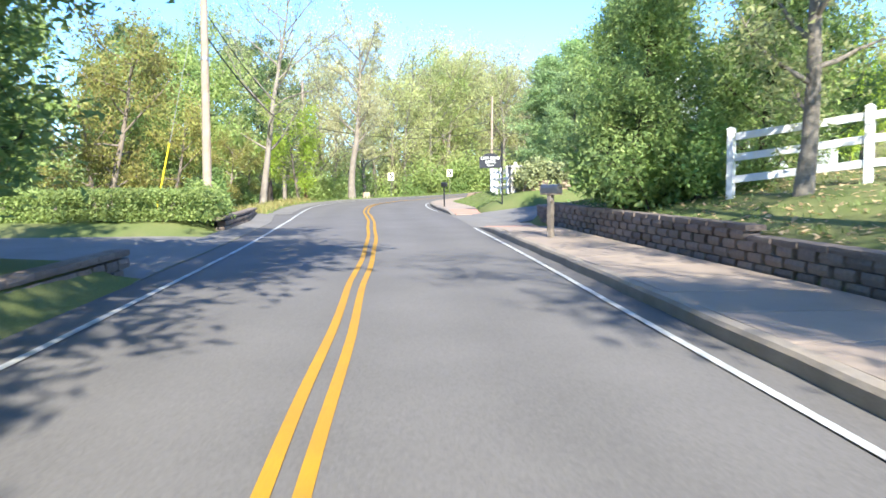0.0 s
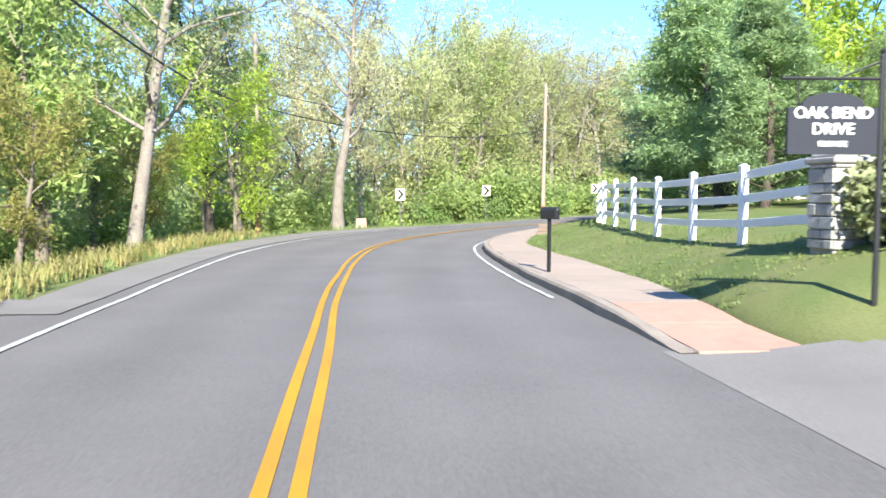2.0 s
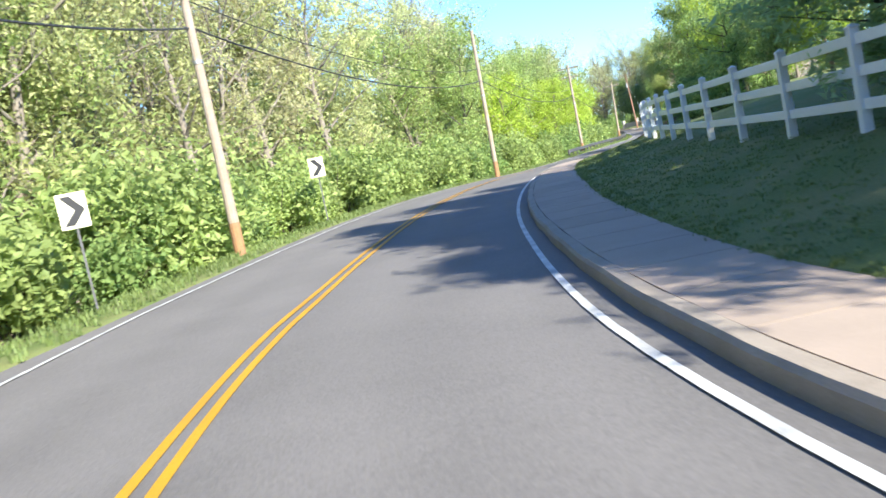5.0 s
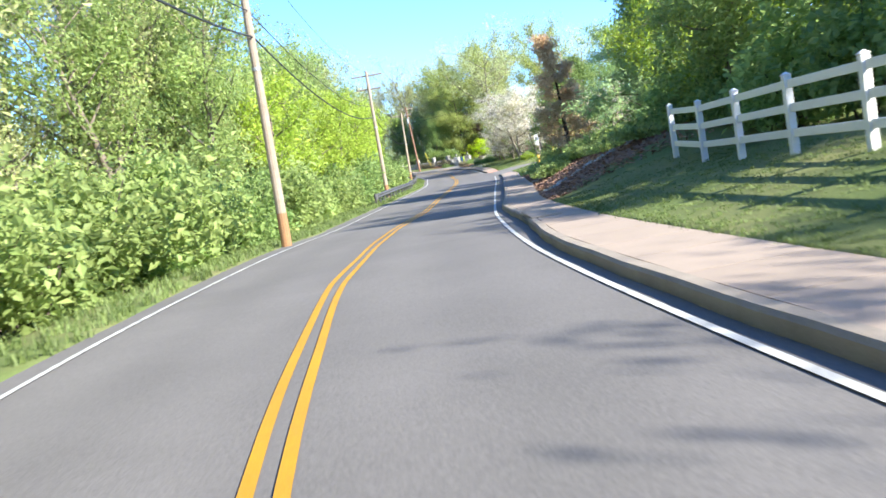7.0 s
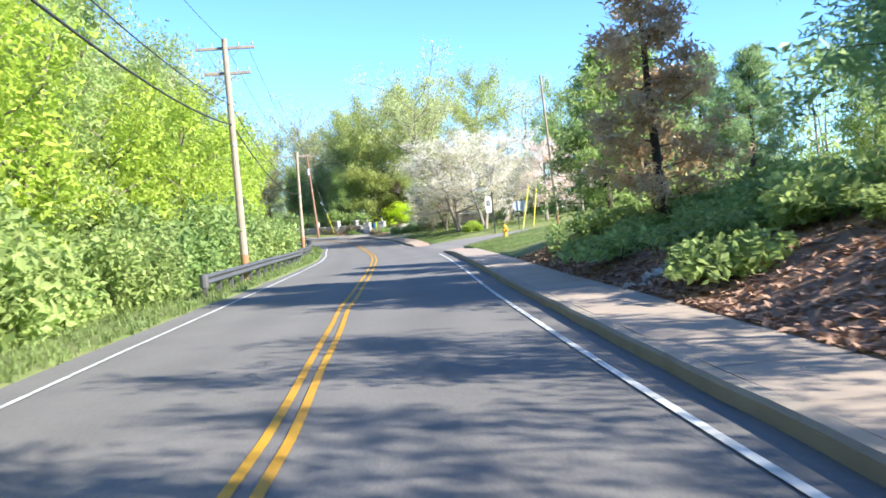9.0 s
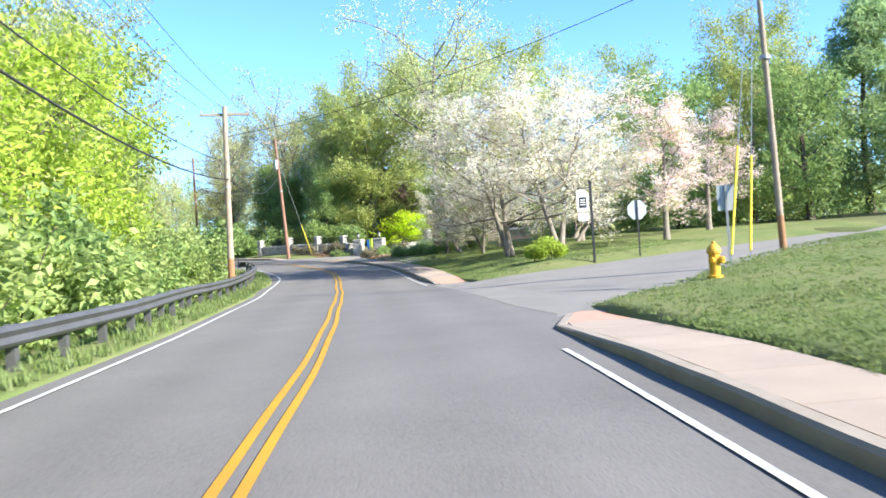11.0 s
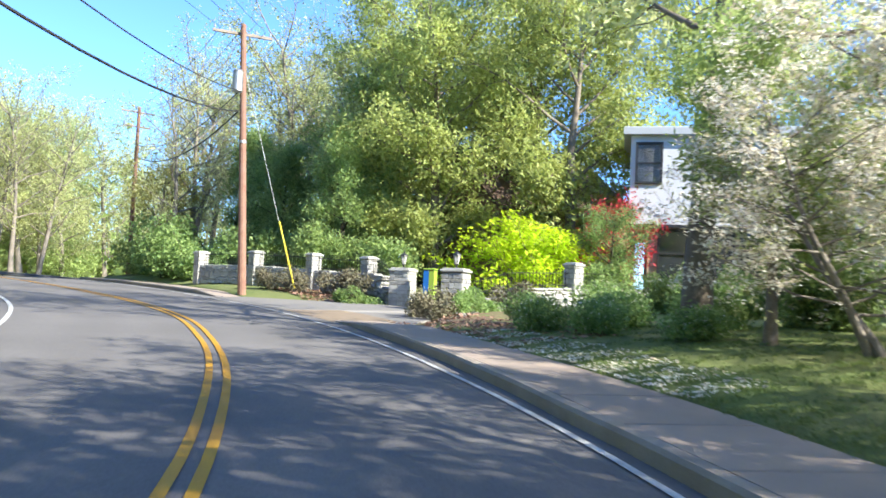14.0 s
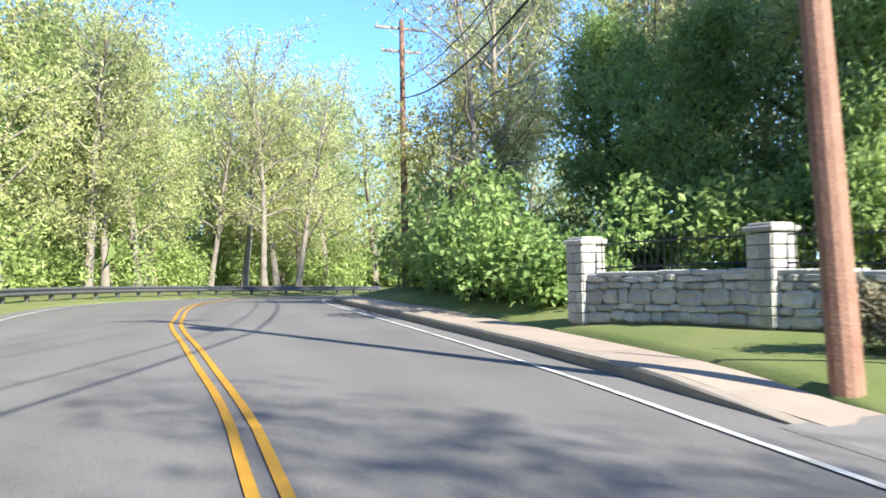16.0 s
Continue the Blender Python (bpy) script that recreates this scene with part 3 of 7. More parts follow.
# ---- ground, road, kerbs and pavements ----
def build_ground():
    us = np.arange(-24, END - 1, 1.0)
    offs = np.array([-0.05, 0.0, 0.2, 0.42, 0.7, 1.0, 1.5, 2, 2.7, 3.4, 4.2, 5.2, 6.4, 8, 10, 12.5, 15.5, 19, 23])
    cols_r = walk_out(us)[:, None] + offs
    cols_l = left_edge(us)[:, None] - offs
    verts, faces, base = [], [], 0
    for cols, flip in ((cols_r, False), (cols_l, True)):
        p = spot(us[:, None] + 0 * cols, cols)
        xy = p[..., :2].reshape(-1, 2)
        z = height(xy).reshape(cols.shape)
        z[:, 0] = z[:, 1] - 0.3
        rough = np.array([noise.noise((a * 0.4, b * 0.4, 0)) for a, b in xy]).reshape(cols.shape) * 0.07
        z = z + rough * np.clip((np.abs(cols - cols[:, 1:2]) - 0.8) / 2, 0, 1)
        n, m = cols.shape
        i, j = np.meshgrid(np.arange(n - 1), np.arange(m - 1), indexing="ij")
        i, j = i.ravel(), j.ravel()
        q = np.stack([i * m + j, i * m + j + 1, (i + 1) * m + j + 1, (i + 1) * m + j], 1) + base
        faces.append(q[:, ::-1] if flip else q)
        verts.append(np.concatenate([xy, z.reshape(-1, 1)], 1))
        base += n * m
    far = np.r_[-2500, -1400, -800, -450, -280, np.arange(-180, 321, 4.0), 400, 560, 900, 1500, 2600]
    gx, gy = np.meshgrid(far, far, indexing="ij")
    xy = np.stack([gx.ravel(), gy.ravel()], 1)
    s = station(xy)
    z = height(xy)
    inner = (np.abs(s[:, 1]) < 21.5) & (s[:, 0] > -24) & (s[:, 0] < END - 2)
    z = np.where(inner, z - 2.5, z - 0.03)
    m = len(far)
    i, j = np.meshgrid(np.arange(m - 1), np.arange(m - 1), indexing="ij")
    i, j = i.ravel(), j.ravel()
    faces.append(np.stack([i * m + j, (i + 1) * m + j, (i + 1) * m + j + 1, i * m + j + 1], 1) + base)
    verts.append(np.concatenate([xy, z[:, None]], 1))
    allv = np.concatenate(verts)
    me = mesh_of("ground", allv, faces, TURF, True)
    s = station(allv[:, :2])
    u, v = s[:, 0], s[:, 1]
    litter = np.where((v < 0) & (u > 40), np.clip((left_edge(u) - v - 1.2) / 2.0, 0, 1) * 0.75, 0)
    litter = np.maximum(litter, np.where((v < 0) & (u < 12), np.clip((left_edge(u) - v - 1.0) / 3, 0, 0.7), 0))
    litter = np.maximum(litter, np.where((v > 0) & (u > 224), np.clip((v - 9) / 3, 0, 0.8), 0))
    litter = np.maximum(litter, np.where((v > 0) & (u < 26), np.clip((v - 6.5) / 4, 0, 0.55), 0))
    litter = np.maximum(litter, np.clip((np.abs(v) - 24) / 6, 0, 0.8))
    mulch = np.clip(1 - np.abs(u - 137) / 17, 0, 0.25) * 4 * np.clip((v - walk_out(u) + 0.2) / 0.2, 0, 1) * np.clip((11 - v) / 3, 0, 1) * 0.8
    mulch = np.maximum(mulch, np.where((u > 226.5) & (u < 231.5) & (v > 7.2) & (v < 10), 0.5, 0))
    mulch = np.maximum(mulch, np.where((u > 214) & (u < 221) & (v > 6) & (v < 11), 0.5, 0))
    for name, val in (("litter", litter), ("mulch", mulch)):
        me.attributes.new(name, "FLOAT", "POINT").data.foreach_set("value", val.astype(np.float32))
    return tagged(new("ground", me), "mown green turf and wooded floor beside the road", "ground", kind="structure")


def ribbon(us, inner, outer, dz_in, dz_out, cols=2):
    """Vertices and quads of a strip along the road between two offsets."""
    us = np.asarray(us, float)
    t = np.linspace(0, 1, cols)
    v = inner[:, None] * (1 - t) + outer[:, None] * t
    dz = np.broadcast_to(np.asarray(dz_in, float), us.shape)[:, None] * (1 - t) + np.broadcast_to(np.asarray(dz_out, float), us.shape)[:, None] * t
    p = spot(us[:, None] + 0 * v, v, dz)
    n = len(us)
    i, j = np.meshgrid(np.arange(n - 1), np.arange(cols - 1), indexing="ij")
    i, j = i.ravel(), j.ravel()
    return p.reshape(-1, 3), np.stack([i * cols + j, i * cols + j + 1, (i + 1) * cols + j + 1, (i + 1) * cols + j], 1)


def build_road():
    us = np.arange(-24, END - 1, 1.0)
    p = pile(ASPHALT)
    v, q = ribbon(us, left_edge(us) - 0.15, kerb_v(us) + 0.05, -0.01, -0.01, 9)
    p.add(v, q)
    ob = solid("road", p, "dark grey asphalt two-lane road with a double yellow line", "road", kind="structure", smooth=True)
    pts = np.array([q.co[:2] for q in ob.data.vertices])
    ob.data.attributes.new("across", "FLOAT", "POINT").data.foreach_set("value", station(pts)[:, 1].astype(np.float32))
    for k, (a, b) in enumerate(((-0.145, -0.055), (0.055, 0.145))):
        y = pile(YELLOW)
        un = np.arange(-24, END - 1, 0.5)
        wob = 0.012 * np.sin(un * 0.9 + k)
        y.add(*ribbon(un, yellow_v(un) + a + wob, yellow_v(un) + b + wob, 0.004, 0.004))
        part("centre_line", y, ob, "solid yellow painted line")
    for lo, hi in ((-24, 25.6), (39.6, 169.5), (190.2, END - 2)):
        un = np.arange(lo, hi, 1.0)
        w = pile(WHITE_LINE)
        w.add(*ribbon(un, right_line(un) - 0.04, right_line(un) + 0.04, 0.004, 0.004))
        part("edge_line", w, ob, "white painted edge line")
    un = np.arange(-24, END - 2, 1.0)
    w = pile(WHITE_LINE)
    w.add(*ribbon(un, left_line(un) - 0.045, left_line(un) + 0.045, 0.004, 0.004))
    part("edge_line", w, ob, "white painted edge line")
    # worn strip of old paving along the wide left shoulder
    un = np.arange(38, 77, 1.0)
    w = pile(OLD_ASPHALT)
    w.add(*ribbon(un, left_edge(un) - 0.1, left_line(un) - 0.35, 0.006, 0.006, 4))
    part("shoulder", w, ob, "paler worn shoulder paving")
    un = np.arange(12.5, 40, 0.75)
    w = pile(OLD_ASPHALT)
    w.add(*ribbon(un, left_edge(un) - 0.82, left_edge(un) + 0.02, 0.065, 0.004, 3))
    part("shoulder", w, ob, "paler worn shoulder paving")
    # aprons where side ways break the pavement
    for lo, hi in ((25.3, 34.8), (173.0, 190.8), (218.3, 222.7), (261.8, END - 2)):
        un = np.linspace(lo, hi, int((hi - lo) * 2) + 2)
        w = pile(EARTH if lo == 218.3 else OLD_ASPHALT)
        w.add(*ribbon(un, kerb_v(un) - 0.14, walk_out(un) + 0.35, -0.006, 0.026 if hi < 250 else 0.1, 3))
        part("apron", w, ob, "paler worn apron paving")
    # the gate drive spreads to the planted bed as it meets the road
    un, t = np.linspace(222.7, 229.7, 36), np.linspace(0, 1, 30)
    inner, outer = kerb_v(un) - 0.14, gate_edge(un)
    v = inner[:, None] * (1 - t) + outer[:, None] * t
    p = spot(un[:, None] + 0 * v, v)
    p[..., 2] += np.minimum(gate_rise(un[:, None], v), -0.006 + 0.3 * (v - inner[:, None])) - 0.035 * np.clip((225.0 - un) / 2.3, 0, 1)[:, None]
    p[0, :, 2] -= 0.15
    p[:, -1, 2] -= 0.1
    i, j = np.meshgrid(np.arange(35), np.arange(29), indexing="ij")
    i, j = i.ravel(), j.ravel()
    w = pile(OLD_ASPHALT)
    w.add(p.reshape(-1, 3), np.stack([i * 30 + j, i * 30 + j + 1, (i + 1) * 30 + j + 1, (i + 1) * 30 + j], 1))
    part("apron", w, ob, "paler worn apron paving")
    return ob


def build_lane(lane, label):
    p0, d, r, length, half, flare, rise, fade = lane_axes(lane)
    z0 = road_z(station(p0[None])[0, 0])
    ts = np.r_[-3, -2.2, -1.5, -1, -0.5, 0, 0.4, 0.9, np.arange(1.4, 10, 0.5), np.arange(10, length, 2.0)]
    p = pile(OLD_ASPHALT)
    cols = np.r_[-1.02, np.linspace(-1, 1, 19), 1.02]
    wide = half + flare * np.exp(-np.clip(ts, 0, 99) / fade)
    xy = p0 + ts[:, None, None] * d + (wide[:, None] * cols)[..., None] * r
    s = station(xy.reshape(-1, 2))
    inside = (s[:, 1] > left_edge(s[:, 0])) & (s[:, 1] < kerb_v(s[:, 0]))
    z = (z0 + climb(np.clip(ts, 0, 99), rise))[:, None] + 0 * cols
    side_v = s[:, 1]
    out = np.where(side_v > 0, side_v - kerb_v(s[:, 0]), left_edge(s[:, 0]) - side_v).reshape(z.shape)
    z = np.where(inside.reshape(z.shape), road_z(s[:, 0]).reshape(z.shape) - 0.06, z - 0.06 + 0.072 * np.clip(out / 2.2, 0, 1))
    z[:, [0, -1]] -= 0.4
    n, m = z.shape
    i, j = np.meshgrid(np.arange(n - 1), np.arange(m - 1), indexing="ij")
    i, j = i.ravel(), j.ravel()
    p.add(np.concatenate([xy.reshape(-1, 2), z.reshape(-1, 1)], 1), np.stack([i * m + j, (i + 1) * m + j, (i + 1) * m + j + 1, i * m + j + 1], 1)[:, ::-1])
    return solid("road", p, label, "road", kind="structure")


WALK_RUNS = [(-24, 25.5), (34.6, 173.4), (190.6, 218.6), (229.5, 262)]


def build_kerbs():
    for lo, hi in WALK_RUNS:
        fall = 6.5 if hi == 173.4 else 2.6
        us = np.r_[lo, lo + 0.3, np.arange(lo + 0.75, hi - 0.7, 0.75), hi - 0.3, hi]
        k = kerb_v(us) + 0.012 * np.sin(us * 2.3)
        p = pile(KERB)
        end = np.clip(np.minimum((us - lo) / 2.6, (hi - us) / fall), 0.06, 1) * 0.15
        prof = [(0.0, -0.05, 0), (0.0, 0.0, 0.75), (0.03, 0.0, 1.0), (0.16, 0.004, 1.0), (0.17, -0.3, 0.6)]
        cols = np.stack([spot(us, k + a, b + e * end) for a, b, e in prof], 1)
        n, m = cols.shape[:2]
        i, j = np.meshgrid(np.arange(n - 1), np.arange(m - 1), indexing="ij")
        i, j = i.ravel(), j.ravel()
        p.add(cols.reshape(-1, 3), np.stack([i * m + j, i * m + j + 1, (i + 1) * m + j + 1, (i + 1) * m + j], 1))
        solid("kerb", p, "weathered raised concrete kerb along the pavement", "kerb", kind="structure")


def build_pavement():
    """Concrete slabs of about a metre and a half with open joints over a mortar bed."""
    for lo, hi in WALK_RUNS:
        fall = 6.5 if hi == 173.4 else 2.6
        us = np.arange(lo, hi, 0.5)
        bed = pile(MORTAR)
        z = 0.115 * np.clip(np.minimum((us - lo) / 2.6, (hi - us) / fall), 0.16, 1)
        bed.add(*ribbon(us, kerb_v(us) + 0.15, walk_out(us), z, z))
        top = solid("pavement", bed, "tan concrete pavement of jointed slabs behind the kerb", "pavement", kind="structure")
        step = 1.52
        for a in np.arange(lo, hi - 0.4, step):
            b = min(a + step - 0.022, hi)
            e = np.linspace(a, b, 3)
            lift = 0.15 * np.clip(np.minimum((e - lo) / 2.6, (hi - e) / fall), 0.16, 1)
            inn, out = kerb_v(e) + 0.175, walk_out(e)
            v = np.concatenate([spot(e, inn, lift), spot(e, out, lift), spot(e, inn, lift - 0.05), spot(e, out, lift - 0.05)])
            f = [[i, i + 1, i + 4, i + 3] for i in range(2)] + [[6, 7, 1, 0], [7, 8, 2, 1], [3, 4, 10, 9], [4, 5, 11, 10], [0, 3, 9, 6], [8, 11, 5, 2]]
            red = lo in (34.6, 190.6) and a - lo < 2.6 or hi in (25.5, 173.4) and hi - a < 2.6
            s = pile(RED_PAD if red else CONCRETE)
            s.add(v, [list(reversed(x)) for x in f])
            part("slab", s, top, "brick red tactile slab" if red else "")




def block_mesh(name, mat, seed, lx, ly, lz, ragged=0.02):
    """A rough block: a box whose face bulges a little."""
    rng = np.random.default_rng(seed)
    p = Pile()
    e = 0.012
    v = []
    for x in (-1, 0, 1):
        for z in (-1, 0, 1):
            out = 0 if (x and z) else 1
            v.append([x * (lx / 2 - (e if z else 0) * 0), -ly / 2 - out * ragged * rng.uniform(0.3, 1) - (0 if (x or z) else ragged * 0.5), z * lz / 2])
    for x in (-1, 1):
        for z in (-1, 1):
            v.append([x * lx / 2, ly / 2, z * lz / 2])
    g = lambda a, b: a * 3 + b
    f = [[g(a, b), g(a + 1, b), g(a + 1, b + 1), g(a, b + 1)] for a in range(2) for b in range(2)]
    t = [[0, 9, 10], [2, 1, 0]]
    quads = f + [[9, 10, 12, 11][::-1]]
    tris = [[0, 1, 9], [1, 10, 9], [1, 2, 10], [6, 11, 7], [7, 11, 12], [7, 12, 8], [0, 9, 3], [3, 9, 11], [3, 11, 6], [2, 5, 10], [5, 12, 10], [5, 8, 12]]
    p.add(v, quads)
    p.f.append(np.array(tris) + 0)
    return p.mesh(name, mat)


def place_block(me, parent, x, y, z, turn):
    ob = new("block", me)
    ob.parent = parent
    ob.matrix_basis = Matrix.Translation((x, y, z)) @ Matrix.Rotation(turn, 4, "Z")


def block_wall(name, label, lo, hi, v_of, tops, course, length, mat, core_depth=0.3, shapes=4, base=0.1, face=-1, cap_long=1.25):
    """A dry-laid wall along the road: courses of blocks over a solid core, a cap course on top."""
    core = pile(MORTAR)
    us = np.arange(lo, hi + 0.01, 0.6)
    vv = np.array([v_of(u) for u in us])
    hh = np.array([tops(u) for u in us]) - 0.06
    for a, b, d1, d2 in ((vv + 0.06 * -face, vv + 0.06 * -face, base - 0.3, hh), (vv + 0.06 * -face, vv + core_depth * -face, hh, hh), (vv + core_depth * -face, vv + core_depth * -face, hh, base - 0.3)):
        core.add(*ribbon(us, a, b, d1, d2))
    ob = solid(name, core, label, "wall", kind="structure")
    kinds = [block_mesh("block", mat, 7 * i + int(length * 100), length * (0.97 - 0.09 * (i % 3)), 0.24, course - 0.014, 0.022) for i in range(shapes)]
    cap = [block_mesh("block", mat, 70 + i, length * cap_long, 0.30 if cap_long > 1 else 0.42, course * 0.55, 0.012) for i in range(2)]
    rng = random.Random(5)
    row, z = 0, base
    while z < max(tops(u) for u in us) - course * 0.3:
        u = lo + (row % 2) * length * 0.5
        while u < hi:
            if z + course <= tops(u) + 0.03:
                p = spot(u, v_of(u) + 0.10 * -face, z + course / 2)
                t = turn_at(u) + math.pi / 2 * (1 if face < 0 else -1)
                place_block(rng.choice(kinds), ob, *p, t - math.pi)
            u += length
        z += course
        row += 1
    u = lo
    while u < hi:
        p = spot(u, v_of(u) + 0.12 * -face, tops(u) + course * 0.22)
        place_block(rng.choice(cap), ob, *p, turn_at(u) + math.pi / 2 * (1 if face < 0 else -1) - math.pi)
        u += length * (cap_long + 0.01)
    return ob


def build_wall_right():
    tops = lambda u: 0.55 if u < 12.0 else (0.70 if u < 24.0 else (0.55 if u < 27.0 else 0.40))
    block_wall("retaining_wall", "brown split-face block retaining wall with stepped cap stones", -8, 28.2, lambda u: walk_out(min(u, 23)) + 0.1 + max(0, u - 25) ** 2 * 0.09, tops, 0.15, 0.55, BLOCK)


def build_walls_left():
    block_wall("retaining_wall", "low mossy timber-brown block wall edging a planted bank", -12, 13.2, lambda u: -3.62, lambda u: 0.36, 0.16, 0.55, BLOCK, base=0.0, face=1)
    block_wall("retaining_wall", "low brown block wall edging a roadside lawn", 25, 37.6, lambda u: left_edge(u) - 0.78, lambda u: 0.36 - max(0, u - 30) * 0.012, 0.16, 0.5, BLOCK, base=0.0, face=1)


def build_ledge():
    """Three courses of long squared stones stepping in at both ends, set against the lawn."""
    core = pile(MORTAR)
    us = np.arange(61.6, 66.7, 0.5)
    top = np.where((us > 62.2) & (us < 66.0), 0.46, 0.28)
    face = walk_out(us) + 0.1
    core.add(*ribbon(us, face, face, 0.0 * top, top))
    core.add(*ribbon(us, face, face + 0.3, top, top))
    ob = solid("retaining_wall", core, "short stepped tan stone wall holding the lawn's corner", "wall", kind="structure")
    for row, (lo, hi, z, tall, length, proud) in enumerate(((60.9, 67.2, 0.12, 0.19, 1.05, 0.0), (61.7, 66.5, 0.31, 0.18, 0.96, -0.02), (62.2, 66.0, 0.49, 0.085, 1.27, 0.03))):
        kinds = [block_mesh("block", LEDGE, 40 + 3 * row + i, length - 0.012, 0.46, tall - 0.008, 0.012) for i in range(3)]
        for k, u in enumerate(np.arange(lo + length / 2, hi, length)):
            p = spot(u, walk_out(u) + 0.25 - proud, z + tall / 2)
            place_block(kinds[k % 3], ob, *p, turn_at(u) + math.pi / 2 - math.pi)


def build_inlet():
    """Storm drain inlet: a solid black strip, painted as the opening's shade, under a kerb slab."""
    ob = thing("storm_drain", spot(115.4, kerb_v(115.4) + 0.1, 0.0), "dark kerb inlet of a storm drain under a concrete lid", "drain", turn=turn_at(115.4))
    p = pile(BLACK)
    p.box((-0.10, 0, 0.05), (0.05, 1.7, 0.10))
    part("throat", p, ob, "black strip painted as the shaded opening")
    p = pile(KERB)
    p.box((0.22, 0, 0.165), (0.62, 2.1, 0.05), bevel=0.012)
    part("lid", p, ob)


# ---- roadside things ----
def utility_pole(x, y, h, mat, lean=(0, 0), arm_turn=None, lower_arm=False, can=False, label="", dz=0.0, stout=1.0):
    z = on_ground(x, y) + dz
    ob = thing("utility_pole", (x, y, z), label, "pole", "utility poles")
    p = pile(mat)
    hs = np.linspace(-0.3, h, 8)
    girth = lambda t: np.interp(t, [0, h], [0.165, 0.105]) * stout
    p.tube([(lean[0] * t / h, lean[1] * t / h, t) for t in hs], girth(hs), 12)
    part("pole", p, ob)
    if mat is POLE_WOOD:
        p = pile(TREATED_WOOD)
        hs = np.linspace(-0.3, 1.25 + 0.3 * math.sin(x), 5)
        p.tube([(lean[0] * t / h, lean[1] * t / h, t) for t in hs], girth(hs) + 0.003, 12)
        part("butt", p, ob, "orange-brown treated foot")
    top = lambda t: np.array([lean[0] * t / h, lean[1] * t / h, t])
    if arm_turn is not None:
        d = np.array([math.cos(arm_turn), math.sin(arm_turn), 0])
        for a, (t, w) in enumerate([(h - 0.35, 1.15)] + ([(h - 1.35, 0.9)] if lower_arm else [])):
            p = pile(OLD_WOOD)
            c = top(t) + np.array([-d[1], d[0], 0]) * 0.14
            p.box(c, (2 * w, 0.09, 0.115), arm_turn, bevel=0.01)
            arm = part("crossarm", p, ob)
            for s in (-0.93, -0.45, 0.45, 0.93):
                i = pile(GREY_PANEL)
                i.lathe(c + d * s * w + (0, 0, 0.055), [(0.012, 0), (0.014, 0.05), (0.045, 0.06), (0.05, 0.1), (0.03, 0.13), (0.04, 0.15), (0.02, 0.17)], 8)
                part("insulator", i, arm, "grey porcelain insulator")
            for s in (-0.5, 0.5):
                b = pile(STEEL)
                b.tube([c + d * s * w + (0, 0, -0.05), top(t - 0.55)], 0.014, 5)
                part("brace", b, arm)
    if can:
        p = pile(STEEL)
        c = top(h - 2.3) + np.array([-0.32, -0.1, 0])
        p.lathe(c, [(0.17, -0.42), (0.2, -0.4), (0.2, 0.36), (0.21, 0.38), (0.16, 0.43)], 14)
        part("transformer", p, ob, "grey cylindrical transformer")
    p = pile(STEEL)
    c = top(h * 0.56)
    p.lathe(c, [(0.15, -0.05), (0.155, -0.05), (0.155, 0.05), (0.15, 0.05)], 12)
    part("strap", p, ob)
    return ob


def cable(a, b, sag, r=0.014, label="black overhead power cable between poles", name="power_cable"):
    a, b = np.array(a, float), np.array(b, float)
    t = np.linspace(0, 1, 15)
    p = pile(WIRE)
    pts = a + (b - a) * t[:, None]
    pts[:, 2] -= 4 * sag * t * (1 - t)
    p.tube(pts, r, 5)
    return solid(name, p, label, "cable", "overhead cables")


def guy_wire(a, b, low=0.0):
    """A steel stay from a pole to its anchor, its foot in a yellow sleeve."""
    a, b = np.array(a, float), np.array(b, float)
    ob = thing("guy_wire", b, "steel guy wire with a yellow plastic sleeve at its foot", "cable")
    p = pile(STEEL)
    p.tube([a - b, (0, 0, -0.1)], 0.011, 5)
    part("stay", p, ob)
    p = pile(GUY_YELLOW)
    p.tube([(a - b) * 0.02, (a - b) * 0.30], 0.032, 8)
    part("sleeve", p, ob, "yellow sleeve")


